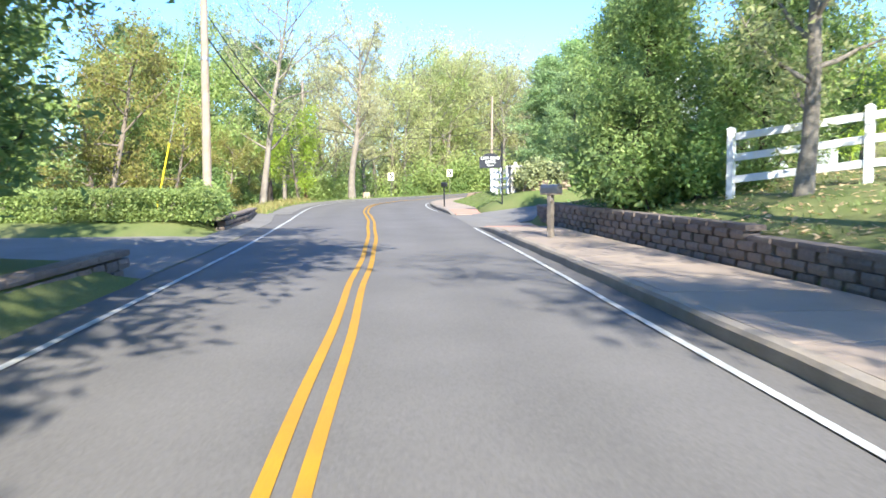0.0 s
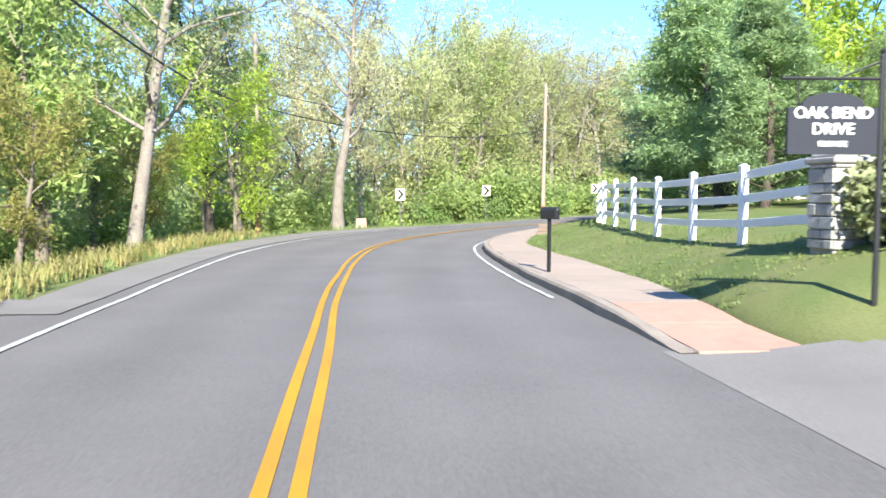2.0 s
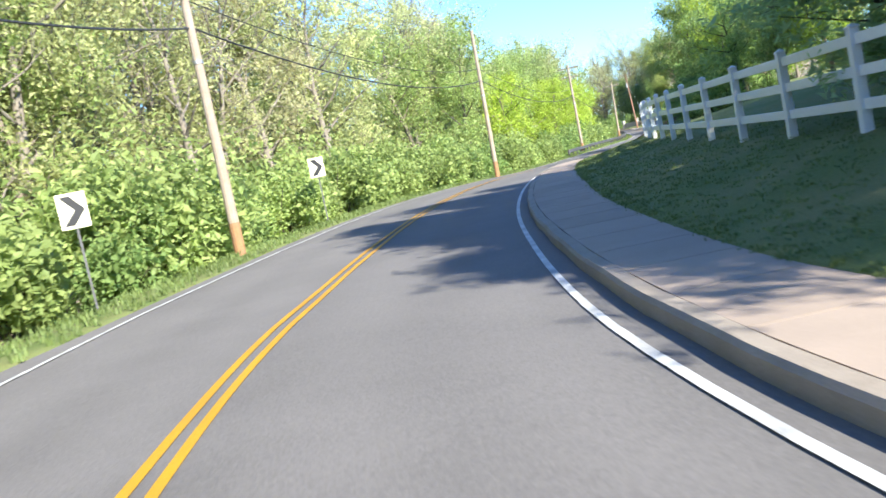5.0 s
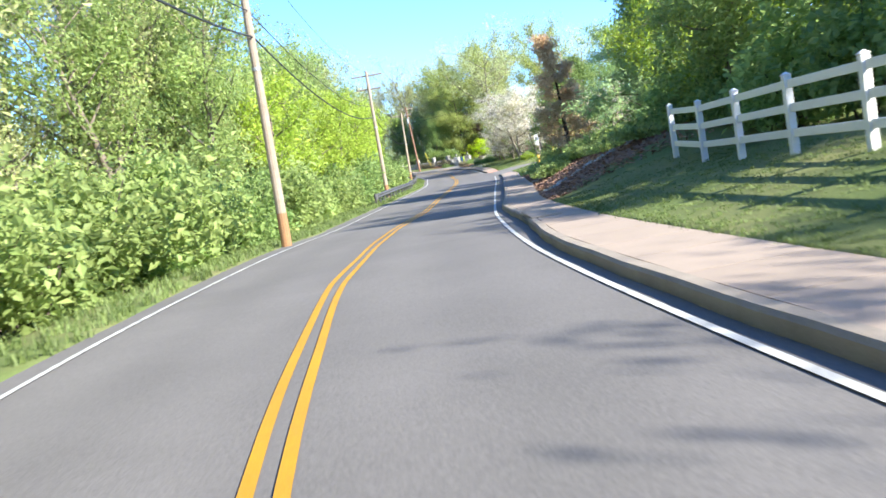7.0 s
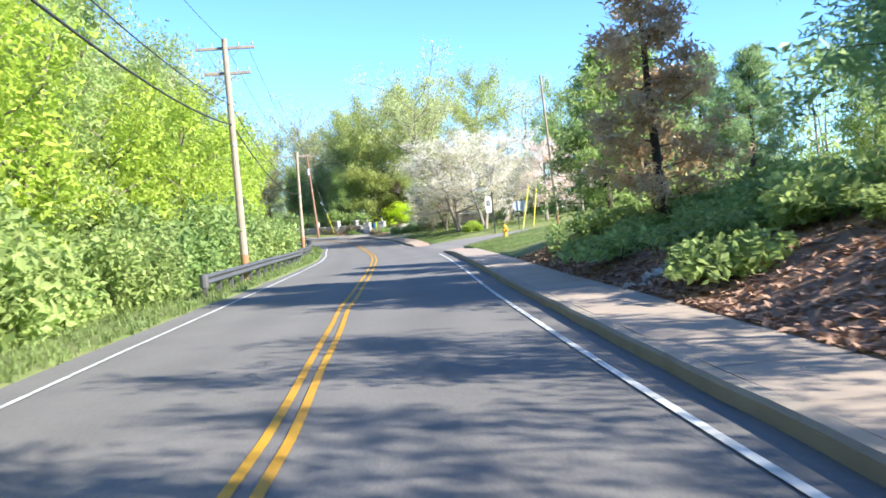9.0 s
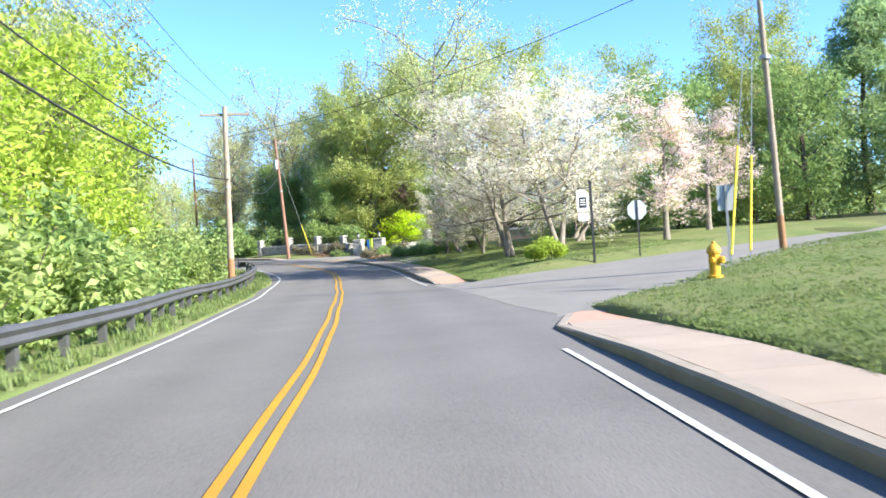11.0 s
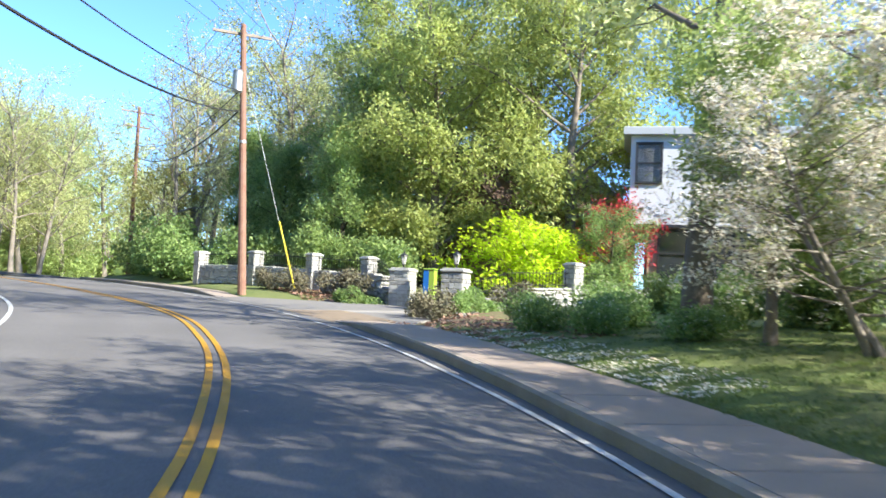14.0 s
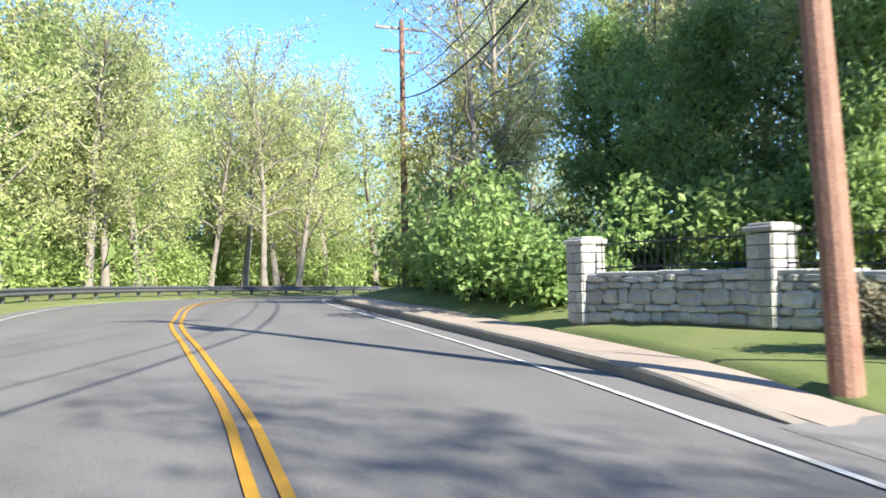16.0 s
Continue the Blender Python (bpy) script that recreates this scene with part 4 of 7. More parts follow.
def rail_fence(points, label, tall=1.32, spacing=2.44):
    """White three-rail fence: square posts with pyramid caps, flat rails slotted between."""
    pts = np.array(points)
    d = np.r_[0, np.cumsum(np.hypot(*np.diff(pts, axis=0).T))]
    n = max(2, int(round(d[-1] / spacing)) + 1)
    s = np.linspace(0, d[-1], n)
    xy = np.stack([np.interp(s, d, pts[:, 0]), np.interp(s, d, pts[:, 1])], 1)
    z = height(xy)
    ob = thing("rail_fence", (xy[0, 0], xy[0, 1], z[0]), label, "fence")
    o = np.array([xy[0, 0], xy[0, 1], z[0]])
    post = pile(VINYL)
    post.box((0, 0, tall / 2 - 0.15), (0.127, 0.127, tall + 0.3), bevel=0.008)
    post_me = post.mesh("post", VINYL)
    capp = pile(VINYL)
    capp.box((0, 0, tall + 0.015), (0.138, 0.138, 0.03), bevel=0.006)
    capp.box((0, 0, tall + 0.048), (0.12, 0.12, 0.036), taper=0.2)
    cap_me = capp.mesh("cap", VINYL)
    for k in range(n):
        a = xy[min(k + 1, n - 1)] - xy[max(k - 1, 0)]
        m = Matrix.Translation(Vector((xy[k, 0], xy[k, 1], z[k])) - Vector(o)) @ Matrix.Rotation(math.atan2(a[1], a[0]), 4, "Z")
        po = part("post", post_me, ob, "", m)
        part("cap", cap_me, po)
        if k < n - 1:
            for hgt in (0.36, 0.78, 1.18):
                r = pile(VINYL)
                p0, p1 = np.r_[xy[k], z[k] + hgt] - o, np.r_[xy[k + 1], z[k + 1] + hgt] - o
                ln = np.linalg.norm(p1 - p0)
                r.box((0, 0, 0), (ln - 0.1, 0.038, 0.14), bevel=0.006)
                q = Vector(p1 - p0).to_track_quat("X", "Z").to_matrix().to_4x4()
                part("rail", r, ob, "", Matrix.Translation((p0 + p1) / 2) @ q)
    return ob


def mailbox(place, turn, post_mat, box_mat, label, post=0.10, tall=1.02, size=1.0):
    ob = thing("mailbox", place, label, "mailbox", "mailboxes", turn=turn)
    ob.scale = (size, size, 1.0)
    p = pile(post_mat)
    p.box((0, 0, tall / 2 - 0.1), (post, post, tall + 0.2), bevel=0.008)
    part("post", p, ob)
    p = pile(post_mat)
    p.box((0.02, 0, tall - 0.02), (0.2, 0.5, 0.035), bevel=0.005)
    part("bracket", p, ob)
    a = np.linspace(0, math.pi, 9)
    sec = [(-0.085, 0.0)] + [(-0.085 * math.cos(t), 0.11 + 0.085 * math.sin(t)) for t in a] + [(0.085, 0.0)]
    b = pile(box_mat)
    m = len(sec)
    v = [(x, y, tall + z) for y in (-0.25, 0.25) for x, z in sec]
    b.add(v, [[i, (i + 1) % m, m + (i + 1) % m, m + i][::-1] for i in range(m)])
    b.f.append(np.array([list(range(m))]) + b.n - 2 * m)
    b.f.append(np.array([list(reversed(range(m, 2 * m)))]) + b.n - 2 * m)
    body = part("box", b, ob)
    b = pile(box_mat)
    v = [(x * 1.08, y, tall + z * 1.03 - 0.003) for y in (-0.275, -0.252) for x, z in sec]
    b.add(v, [[i, (i + 1) % m, m + (i + 1) % m, m + i][::-1] for i in range(m)])
    b.f.append(np.array([list(range(m))]) + b.n - 2 * m)
    door = part("door", b, ob)
    h = pile(STEEL)
    h.box((0, -0.285, tall + 0.15), (0.03, 0.02, 0.03), bevel=0.004)
    part("latch", h, door)
    f = pile(HYDRANT)
    f.box((0.098, -0.05, tall + 0.13), (0.006, 0.13, 0.035))
    part("flag", f, ob, "small raised flag")


def chevron_sign(x, y, look_to, label):
    z = on_ground(x, y)
    a = math.atan2(look_to[1] - y, look_to[0] - x) + math.pi / 2
    ob = thing("chevron_sign", (x, y, z), label, "road sign", "chevron signs", turn=a)
    p = pile(DARK_STEEL)
    p.box((0, 0.03, 1.12), (0.045, 0.03, 2.44))
    part("post", p, ob, "thin steel post")
    p = pile(SIGN_CREAM)
    p.box((0, 0, 2.12), (0.56, 0.008, 0.72))
    pan = part("panel", p, ob)
    c = pile(BLACK)
    w, h, t = 0.17, 0.30, 0.20
    for s in (1, -1):
        v = [(-w - 0.05, -0.007, s * h), (-w - 0.05 + t, -0.007, s * h), (w + 0.06, -0.007, 0), (w + 0.06 - t, -0.007, 0)]
        c.add(np.array(v) + (0, 0, 2.12), [[0, 1, 2, 3] if s < 0 else [3, 2, 1, 0]])
    part("chevron", c, pan, "black arrow")


def letters(body, size, mat, parent, place, bold=0.0):
    cu = bpy.data.curves.new("letters", "FONT")
    cu.body, cu.size, cu.align_x, cu.align_y, cu.extrude, cu.offset = body, size, "CENTER", "CENTER", 0.004, bold
    tmp = bpy.data.objects.new("letters", cu)
    me = bpy.data.meshes.new_from_object(tmp)
    bpy.data.objects.remove(tmp)
    me.materials.clear()
    me.materials.append(mat)
    part("letters", me, parent, "white raised capitals", Matrix.Translation(place) @ Matrix.Rotation(radians(90), 4, "X"))


def street_name_sign():
    x, y = 2.28, 35.35
    z = on_ground(x, y)
    ob = thing("street_sign", (x, y, z), "black iron post with a hanging arched slate name board", "sign", turn=radians(2))
    top = 2.55
    p = pile(BLACK)
    p.tube([(0, 0, -0.2), (0, 0, top)], 0.032, 8)
    p.lathe((0, 0, top), [(0.035, 0), (0.02, 0.03), (0.035, 0.06), (0.0, 0.1)], 8)
    part("post", p, ob)
    p = pile(BLACK)
    p.tube([(0, 0, top - 0.22), (-1.02, 0, top - 0.22)], 0.018, 6)
    p.tube([(0, 0, top - 0.04), (-0.4, 0, top - 0.2)], 0.012, 6)
    part("arm", p, ob)
    zc = 1.87
    sec = [(-0.46, -0.30), (0.46, -0.30), (0.46, 0.17)] + [(0.33 * math.cos(t), 0.17 + 0.15 * math.sin(t)) for t in np.linspace(0, math.pi, 11)] + [(-0.46, 0.17)]
    b = pile(SIGN_NAVY)
    m = len(sec)
    v = [(-0.5 + a, s, zc + c) for s in (-0.025, 0.025) for a, c in sec]
    b.add(v, [[i, m + i, m + (i + 1) % m, (i + 1) % m][::-1] for i in range(m)])
    b.f.append(np.array([list(range(m))]))
    b.f.append(np.array([list(reversed(range(m, 2 * m)))]))
    board = part("board", b, ob, "arched slate board")
    letters("OAK BEND", 0.16, SIGN_WHITE, board, (-0.5, -0.029, zc + 0.11), 0.003)
    letters("DRIVE", 0.16, SIGN_WHITE, board, (-0.5, -0.029, zc - 0.05), 0.003)
    letters("PRIVATE", 0.08, SIGN_WHITE, board, (-0.5, -0.029, zc - 0.2), 0.002)
    for s in (-0.85, -0.2):
        h = pile(BLACK)
        h.tube([(s, 0, top - 0.22), (s, 0, zc + 0.17)], 0.008, 5)
        part("hanger", h, ob)


def estate_sign():
    x, y = 87.0, 148.45
    z = on_ground(x, y)
    ob = thing("estate_sign", (x, y, z), "tall black post with a white hanging estate board", "sign", turn=radians(-46))
    p = pile(BLACK)
    p.box((0, 0, 1.5), (0.085, 0.085, 3.3), bevel=0.01)
    p.lathe((0, 0, 3.15), [(0.05, 0), (0.055, 0.02), (0.02, 0.07), (0.0, 0.09)], 8)
    part("post", p, ob)
    p = pile(BLACK)
    p.box((-0.28, 0, 2.92), (0.5, 0.03, 0.03))
    part("arm", p, ob)
    p = pile(SIGN_WHITE)
    p.box((-0.33, 0, 2.38), (0.46, 0.04, 0.74), bevel=0.01)
    p.box((-0.33, 0, 2.79), (0.30, 0.04, 0.12), bevel=0.01)
    b = part("board", p, ob, "white shaped board")
    p = pile(SIGN_NAVY)
    p.box((-0.33, -0.024, 2.36), (0.30, 0.008, 0.42))
    part("emblem", p, b, "dark rectangle")
    p = pile(SIGN_WHITE)
    for k in range(3):
        p.box((-0.33, -0.030, 2.46 - 0.09 * k), (0.20, 0.004, 0.028))
    part("bars", p, b)
    p = pile(SIGN_WHITE)
    p.box((-0.33, 0, 1.80), (0.40, 0.03, 0.30), bevel=0.008)
    low = part("lower_panel", p, ob)
    p = pile(BLACK)
    for k in range(3):
        p.box((-0.33, -0.018, 1.88 - 0.08 * k), (0.30, 0.004, 0.03))
    part("bars", p, low)


def plain_sign(name, x, y, z_panel, w, h, octagon, turn, label):
    z = on_ground(x, y)
    ob = thing(name, (x, y, z), label, "road sign", turn=turn)
    p = pile(BLACK if octagon else STEEL)
    p.box((0, -0.03, (z_panel - z + h / 2) / 2), (0.055, 0.035, z_panel - z + h / 2 + 0.05))
    part("post", p, ob)
    p = pile(GREY_PANEL)
    zc = z_panel - z
    if octagon:
        a = np.arange(8) * math.pi / 4 + math.pi / 8
        r = w / 2 / math.cos(math.pi / 8)
        v = [(r * math.cos(t), s, zc + r * math.sin(t)) for s in (0.0, 0.006) for t in a]
        p.add(v, [[i, 8 + i, 8 + (i + 1) % 8, (i + 1) % 8] for i in range(8)])
        p.f += [np.array([list(reversed(range(8)))])[:, ::-1], np.array([list(range(8, 16))])[:, ::-1]]
    else:
        p.box((0, 0, zc), (w, 0.006, h))
    part("panel", p, ob, "bare grey sign back")


def hydrant(x, y):
    z = on_ground(x, y)
    ob = thing("fire_hydrant", (x, y, z), "yellow cast-iron fire hydrant on the lawn", "hydrant")
    p = pile(HYDRANT)
    p.lathe((0, 0, 0), [(0.14, -0.1), (0.16, 0), (0.16, 0.05), (0.11, 0.06), (0.11, 0.48), (0.14, 0.49), (0.14, 0.53)], 14)
    part("barrel", p, ob)
    p = pile(HYDRANT)
    p.lathe((0, 0, 0.53), [(0.145, 0), (0.13, 0.06), (0.09, 0.12), (0.04, 0.15), (0.035, 0.2)], 14)
    part("bonnet", p, ob)
    for dx, dy, r in ((1, 0, 0.055), (-1, 0, 0.055), (0, -1, 0.075)):
        n = pile(HYDRANT)
        n.tube([(dx * 0.09, dy * 0.09, 0.36), (dx * 0.19, dy * 0.19, 0.36)], r, 10)
        n.tube([(dx * 0.19, dy * 0.19, 0.36), (dx * 0.215, dy * 0.215, 0.36)], r * 0.5, 5)
        part("nozzle", n, ob)


def guard_rail(lo, hi, v_of, label, tall=0.70):
    """W-profile beam on posts, its end flared down."""
    us = np.arange(lo, hi + 0.01, 1.0)
    ob = thing("guard_rail", spot(lo, v_of(lo)), label, "guard rail", kind="")
    o = np.array(ob.matrix_world.translation)
    side = 1 if v_of(lo) < 0 else -1
    prof = [(0.0, 0.16), (0.05, 0.13), (0.085, 0.085), (0.05, 0.04), (0.02, 0.0), (0.05, -0.04), (0.085, -0.085), (0.05, -0.13), (0.0, -0.16)]
    vv = np.array([v_of(u) for u in us])
    cols = np.stack([spot(us, vv + a * side, tall - 0.16 + b) for a, b in prof] + [spot(us, vv + (a - 0.012) * side, tall - 0.16 + b) for a, b in prof[::-1]], 1) - o
    n, m = cols.shape[:2]
    p = pile(DARK_STEEL)
    i, j = np.meshgrid(np.arange(n - 1), np.arange(m), indexing="ij")
    i, j = i.ravel(), j.ravel()
    p.add(cols.reshape(-1, 3), np.stack([i * m + j, i * m + (j + 1) % m, (i + 1) * m + (j + 1) % m, (i + 1) * m + j], 1))
    part("beam", p, ob, "weathered dark steel beam")
    for e in (lo, hi):
        t = pile(DARK_STEEL)
        q = spot(e, v_of(e) + 0.03 * side, tall - 0.16) - o
        t.lathe(q, [(0.05, -0.2), (0.13, -0.19), (0.13, 0.19), (0.05, 0.2)], 10)
        part("end_cap", t, ob, "rounded end piece")
    for u in np.arange(lo + 0.6, hi, 1.9):
        t = pile(DARK_STEEL)
        q = spot(u, v_of(u) - 0.11 * side) - o
        g = on_ground(*(q + o)[:2]) - o[2]
        t.box((q[0], q[1], (g + q[2] + tall) / 2 - 0.1), (0.14, 0.16, q[2] + tall - g + 0.2), turn_at(u), bevel=0.01)
        part("post", t, ob)


def stone_pier(x, y, w, h, turn, parent=None, label="", lantern=False):
    """A square pier of coursed rubble with a cap slab."""
    z = on_ground(x, y)
    ob = thing("stone_pier", (x, y, z), label, "pier", "stone piers", turn=turn)
    p = pile(MORTAR)
    p.box((0, 0, h / 2 - 0.1), (w - 0.05, w - 0.05, h + 0.16))
    part("core", p, ob)
    rng = random.Random(int(x * 7 + y))
    zc = 0.0
    while zc < h - 0.05:
        ch = min(rng.choice((0.13, 0.17, 0.2)), h - zc)
        for s in range(4):
            c = -w / 2
            while c < w / 2 - 0.02:
                ln = min(rng.uniform(0.16, 0.36), w / 2 - c)
                if w / 2 - c - ln < 0.08:
                    ln = w / 2 - c
                b = pile(STONE)
                b.box((c + ln / 2, -w / 2 + 0.03 - rng.uniform(0, 0.014), zc + ch / 2), (ln - 0.012, 0.08, ch - 0.012), bevel=0.012)
                part("stone", b, ob, "", Matrix.Rotation(s * math.pi / 2, 4, "Z"))
                c += ln
        zc += ch
    p = pile(STONE)
    p.box((0, 0, h + 0.04), (w + 0.1, w + 0.1, 0.085), bevel=0.02)
    p.box((0, 0, h + 0.10), (w - 0.02, w - 0.02, 0.06), bevel=0.02)
    part("cap", p, ob, "pale stone cap")
    return ob


def lantern(x, y, z):
    ob = thing("lantern", (x, y, z), "black carriage lantern with frosted panes on a stone pier", "lamp", "gate lanterns")
    p = pile(BLACK)
    p.lathe((0, 0, 0), [(0.09, 0), (0.09, 0.02), (0.03, 0.04), (0.03, 0.10), (0.07, 0.12), (0.07, 0.14)], 8)
    part("foot", p, ob)
    p = pile(LAMP_GLASS)
    p.lathe((0, 0, 0.14), [(0.065, 0), (0.115, 0.28)], 6)
    part("pane", p, ob, "frosted glass")
    p = pile(BLACK)
    for k in range(6):
        t = k * math.pi / 3
        p.tube([(0.068 * math.cos(t), 0.068 * math.sin(t), 0.14), (0.118 * math.cos(t), 0.118 * math.sin(t), 0.42)], 0.008, 5)
    p.lathe((0, 0, 0.42), [(0.15, 0), (0.14, 0.03), (0.05, 0.12), (0.02, 0.14), (0.03, 0.17), (0.0, 0.2)], 8)
    part("roof", p, ob)


def rough_stone(lx, ly, lz, seed):
    """One quarry-faced stone: an uneven box, its two faces swollen and its corners knocked off."""
    rng = np.random.default_rng(seed)
    ring = []
    for a, b in ((-1, -0.55), (-0.7, -1), (0.65, -1), (1, -0.5), (1, 0.6), (0.6, 1), (-0.75, 1), (-1, 0.5)):
        ring.append((a * lx / 2 + rng.normal() * 0.012, b * lz / 2 + rng.normal() * 0.008))
    v = []
    for y, k in ((-ly / 2 - 0.03, 0.62), (-ly / 2, 1.0), (ly / 2, 1.0), (ly / 2 + 0.03, 0.62)):
        v += [(x * k, y + rng.normal() * 0.006, z * k) for x, z in ring]
    f = [[i * 8 + j, i * 8 + (j + 1) % 8, i * 8 + 8 + (j + 1) % 8, i * 8 + 8 + j] for i in range(3) for j in range(8)]
    p = pile(STONE)
    p.add(v, f)
    p.f.append(np.array([list(range(8))[::-1]]) + p.n - 32)
    p.f.append(np.array([list(range(24, 32))]) + p.n - 32)
    return p.mesh("stone", STONE)


def rubble_wall(points, tall, label, iron=False):
    """A coursed rubble wall with a coping; some carry iron railings."""
    pts = np.array(points)
    d = np.r_[0, np.cumsum(np.hypot(*np.diff(pts, axis=0).T))]
    at_s = lambda s: np.array([np.interp(s, d, pts[:, 0]), np.interp(s, d, pts[:, 1])])
    ob = thing("stone_wall", (*pts[0], on_ground(*pts[0])), label, "wall")
    o = np.array(ob.matrix_world.translation)
    rng = random.Random(3)
    core = pile(MORTAR)
    for a in np.arange(0, d[-1] - 0.01, 1.0):
        b = min(a + 1.0, d[-1])
        p, q = at_s(a), at_s(b)
        m = (p + q) / 2
        core.box((m[0] - o[0], m[1] - o[1], on_ground(*m) - o[2] + tall / 2 - 0.12), (b - a + 0.02, 0.30, tall + 0.14), math.atan2(*(q - p)[::-1]))
    part("core", core, ob)
    heights, lengths = (0.11, 0.17, 0.24), (0.20, 0.31, 0.46)
    shapes = {}
    for hh in range(3):
        for ll in range(3):
            for kind in range(2):
                shapes[hh, ll, kind] = rough_stone(lengths[ll], 0.40, heights[hh], 100 * hh + 10 * ll + kind)
    z, row = 0.0, 0
    while z < tall - 0.07:
        hh = rng.choice((0, 1, 1, 2))
        if z + heights[hh] > tall + 0.03:
            hh = 0
        s = rng.uniform(0, 0.1)
        while s < d[-1] - 0.1:
            ll = rng.randrange(3)
            ln = lengths[ll]
            c = at_s(s + ln / 2)
            q = at_s(min(s + ln, d[-1])) - at_s(s)
            turn = Matrix.Rotation(math.atan2(q[1], q[0]) + rng.uniform(-0.05, 0.05), 4, "Z") @ Matrix.Rotation(rng.uniform(-0.06, 0.06), 4, "Y")
            part("stone", shapes[hh, ll, rng.randrange(2)], ob, "", Matrix.Translation((c[0] - o[0], c[1] - o[1], on_ground(*c) - o[2] + z + heights[hh] / 2 + rng.uniform(-0.012, 0.012))) @ turn)
            s += ln + 0.012
        z += heights[hh] + 0.006
        row += 1
    cap = pile(STONE)
    for a in np.arange(0, d[-1] - 0.05, 0.62):
        b = min(a + 0.60, d[-1])
        m, q = at_s((a + b) / 2), at_s(b) - at_s(a)
        cap.box((m[0] - o[0], m[1] - o[1], on_ground(*m) - o[2] + tall + 0.045), (b - a, 0.44, 0.08), math.atan2(q[1], q[0]), bevel=0.018)
    part("coping", cap, ob, "rough stone coping")
    if iron:
        iron_rails(pts, tall + 0.08, 0.62)
    return ob


def iron_rails(pts, base, tall):
    d = np.r_[0, np.cumsum(np.hypot(*np.diff(pts, axis=0).T))]
    at_s = lambda s: np.array([np.interp(s, d, pts[:, 0]), np.interp(s, d, pts[:, 1])])
    ob = thing("iron_railing", (*pts[0], on_ground(*pts[0])), "thin black iron railing above the stone wall", "railing")
    o = np.array(ob.matrix_world.translation)
    for hgt in (0.1, tall - 0.12):
        r = pile(BLACK)
        r.tube([(at_s(s)[0] - o[0], at_s(s)[1] - o[1], on_ground(*at_s(s)) - o[2] + base + hgt) for s in np.linspace(0, d[-1], max(3, int(d[-1])))], 0.014, 5)
        part("rail", r, ob)
    pk = pile(BLACK)
    pk.box((0, 0, tall / 2), (0.016, 0.016, tall), taper=0.8)
    me = pk.mesh("picket", BLACK)
    for s in np.arange(0.06, d[-1], 0.13):
        c = at_s(s)
        part("picket", me, ob, "", Matrix.Translation((c[0] - o[0], c[1] - o[1], on_ground(*c) - o[2] + base)))


def wheeled_bin(x, y, turn):
    ob = thing("wheeled_bin", (x, y, on_ground(x, y)), "tall blue and lime plastic panel bin beside the gate pier", "bin", turn=turn)
    for k, (mat, name) in enumerate(((BIN_BLUE, "blue_side"), (BIN_GREEN, "green_side"))):
        p = pile(mat)
        p.box((-0.10 + 0.20 * k, 0, 0.78), (0.19, 0.34, 1.42), taper=1.0, bevel=0.03)
        part(name, p, ob)
    p = pile(BIN_GREEN)
    p.box((0.0, 0, 1.52), (0.44, 0.38, 0.06), bevel=0.02)
    part("lid", p, ob)
    for s in (-0.2, 0.2):
        p = pile(BLACK)
        p.tube([(s - 0.03, 0.16, 0.09), (s + 0.03, 0.16, 0.09)], 0.09, 12)
        part("wheel", p, ob)


def window_unit(parent, x, z, w, h, y, bars=1):
    p = pile(BLACK)
    for cx, cz, sx, sz in ((x - w / 2, z, 0.09, h + 0.09), (x + w / 2, z, 0.09, h + 0.09), (x, z - h / 2, w, 0.09), (x, z + h / 2, w, 0.09)):
        p.box((cx, y - 0.02, cz), (sx, 0.12, sz), bevel=0.008)
    for k in range(bars):
        p.box((x, y - 0.01, z - h / 2 + h * (k + 1) / (bars + 1)), (w, 0.06, 0.05))
    win = part("window", p, parent, "black window frame")
    g = pile(GLASS)
    g.box((x, y + 0.03, z), (w - 0.06, 0.02, h - 0.06))
    part("pane", g, win, "dark reflecting glass")


def modern_house():
    x, y = 119.43, 176.98
    z = on_ground(x, y)
    ob = thing("house", (x, y, z), "flat-roofed white stucco house with tan ground floor and black windows", "house", turn=radians(-62))
    p = pile(TAN_RENDER)
    p.box((5.0, 4.2, 0.9), (11.6, 8.0, 4.4))
    part("ground_floor_wall", p, ob, "warm tan rendered wall")
    p = pile(STUCCO)
    p.box((5.0, 0.12, 0.93), (11.7, 0.3, 0.14), bevel=0.02)
    part("sill_band", p, ob, "pale sill under the window band")
    p = pile(STUCCO)
    p.box((4.6, 4.0, 5.0), (12.4, 8.4, 3.8))
    part("upper_wall", p, ob, "white stucco upper storey")
    p = pile(GREY_SIDING)
    p.box((4.6, 4.0, 7.05), (13.0, 9.0, 0.34), bevel=0.03)
    part("roof", p, ob, "grey flat roof edge")
    p = pile(BLACK)
    p.box((4.6, -0.25, 3.16), (12.4, 0.12, 0.12))
    part("ledge", p, ob)
    for cx, cz, ww, hh in ((-0.85, 5.75, 1.0, 1.65), (5.2, 5.2, 2.4, 2.0), (0.3, 2.05, 1.35, 1.95), (1.9, 2.05, 1.35, 1.95), (3.5, 2.05, 1.35, 1.95), (5.1, 2.05, 1.35, 1.95), (6.7, 2.05, 1.35, 1.95)):
        window_unit(ob, cx, cz, ww, hh, -0.22 if cz > 3 else 0.17)


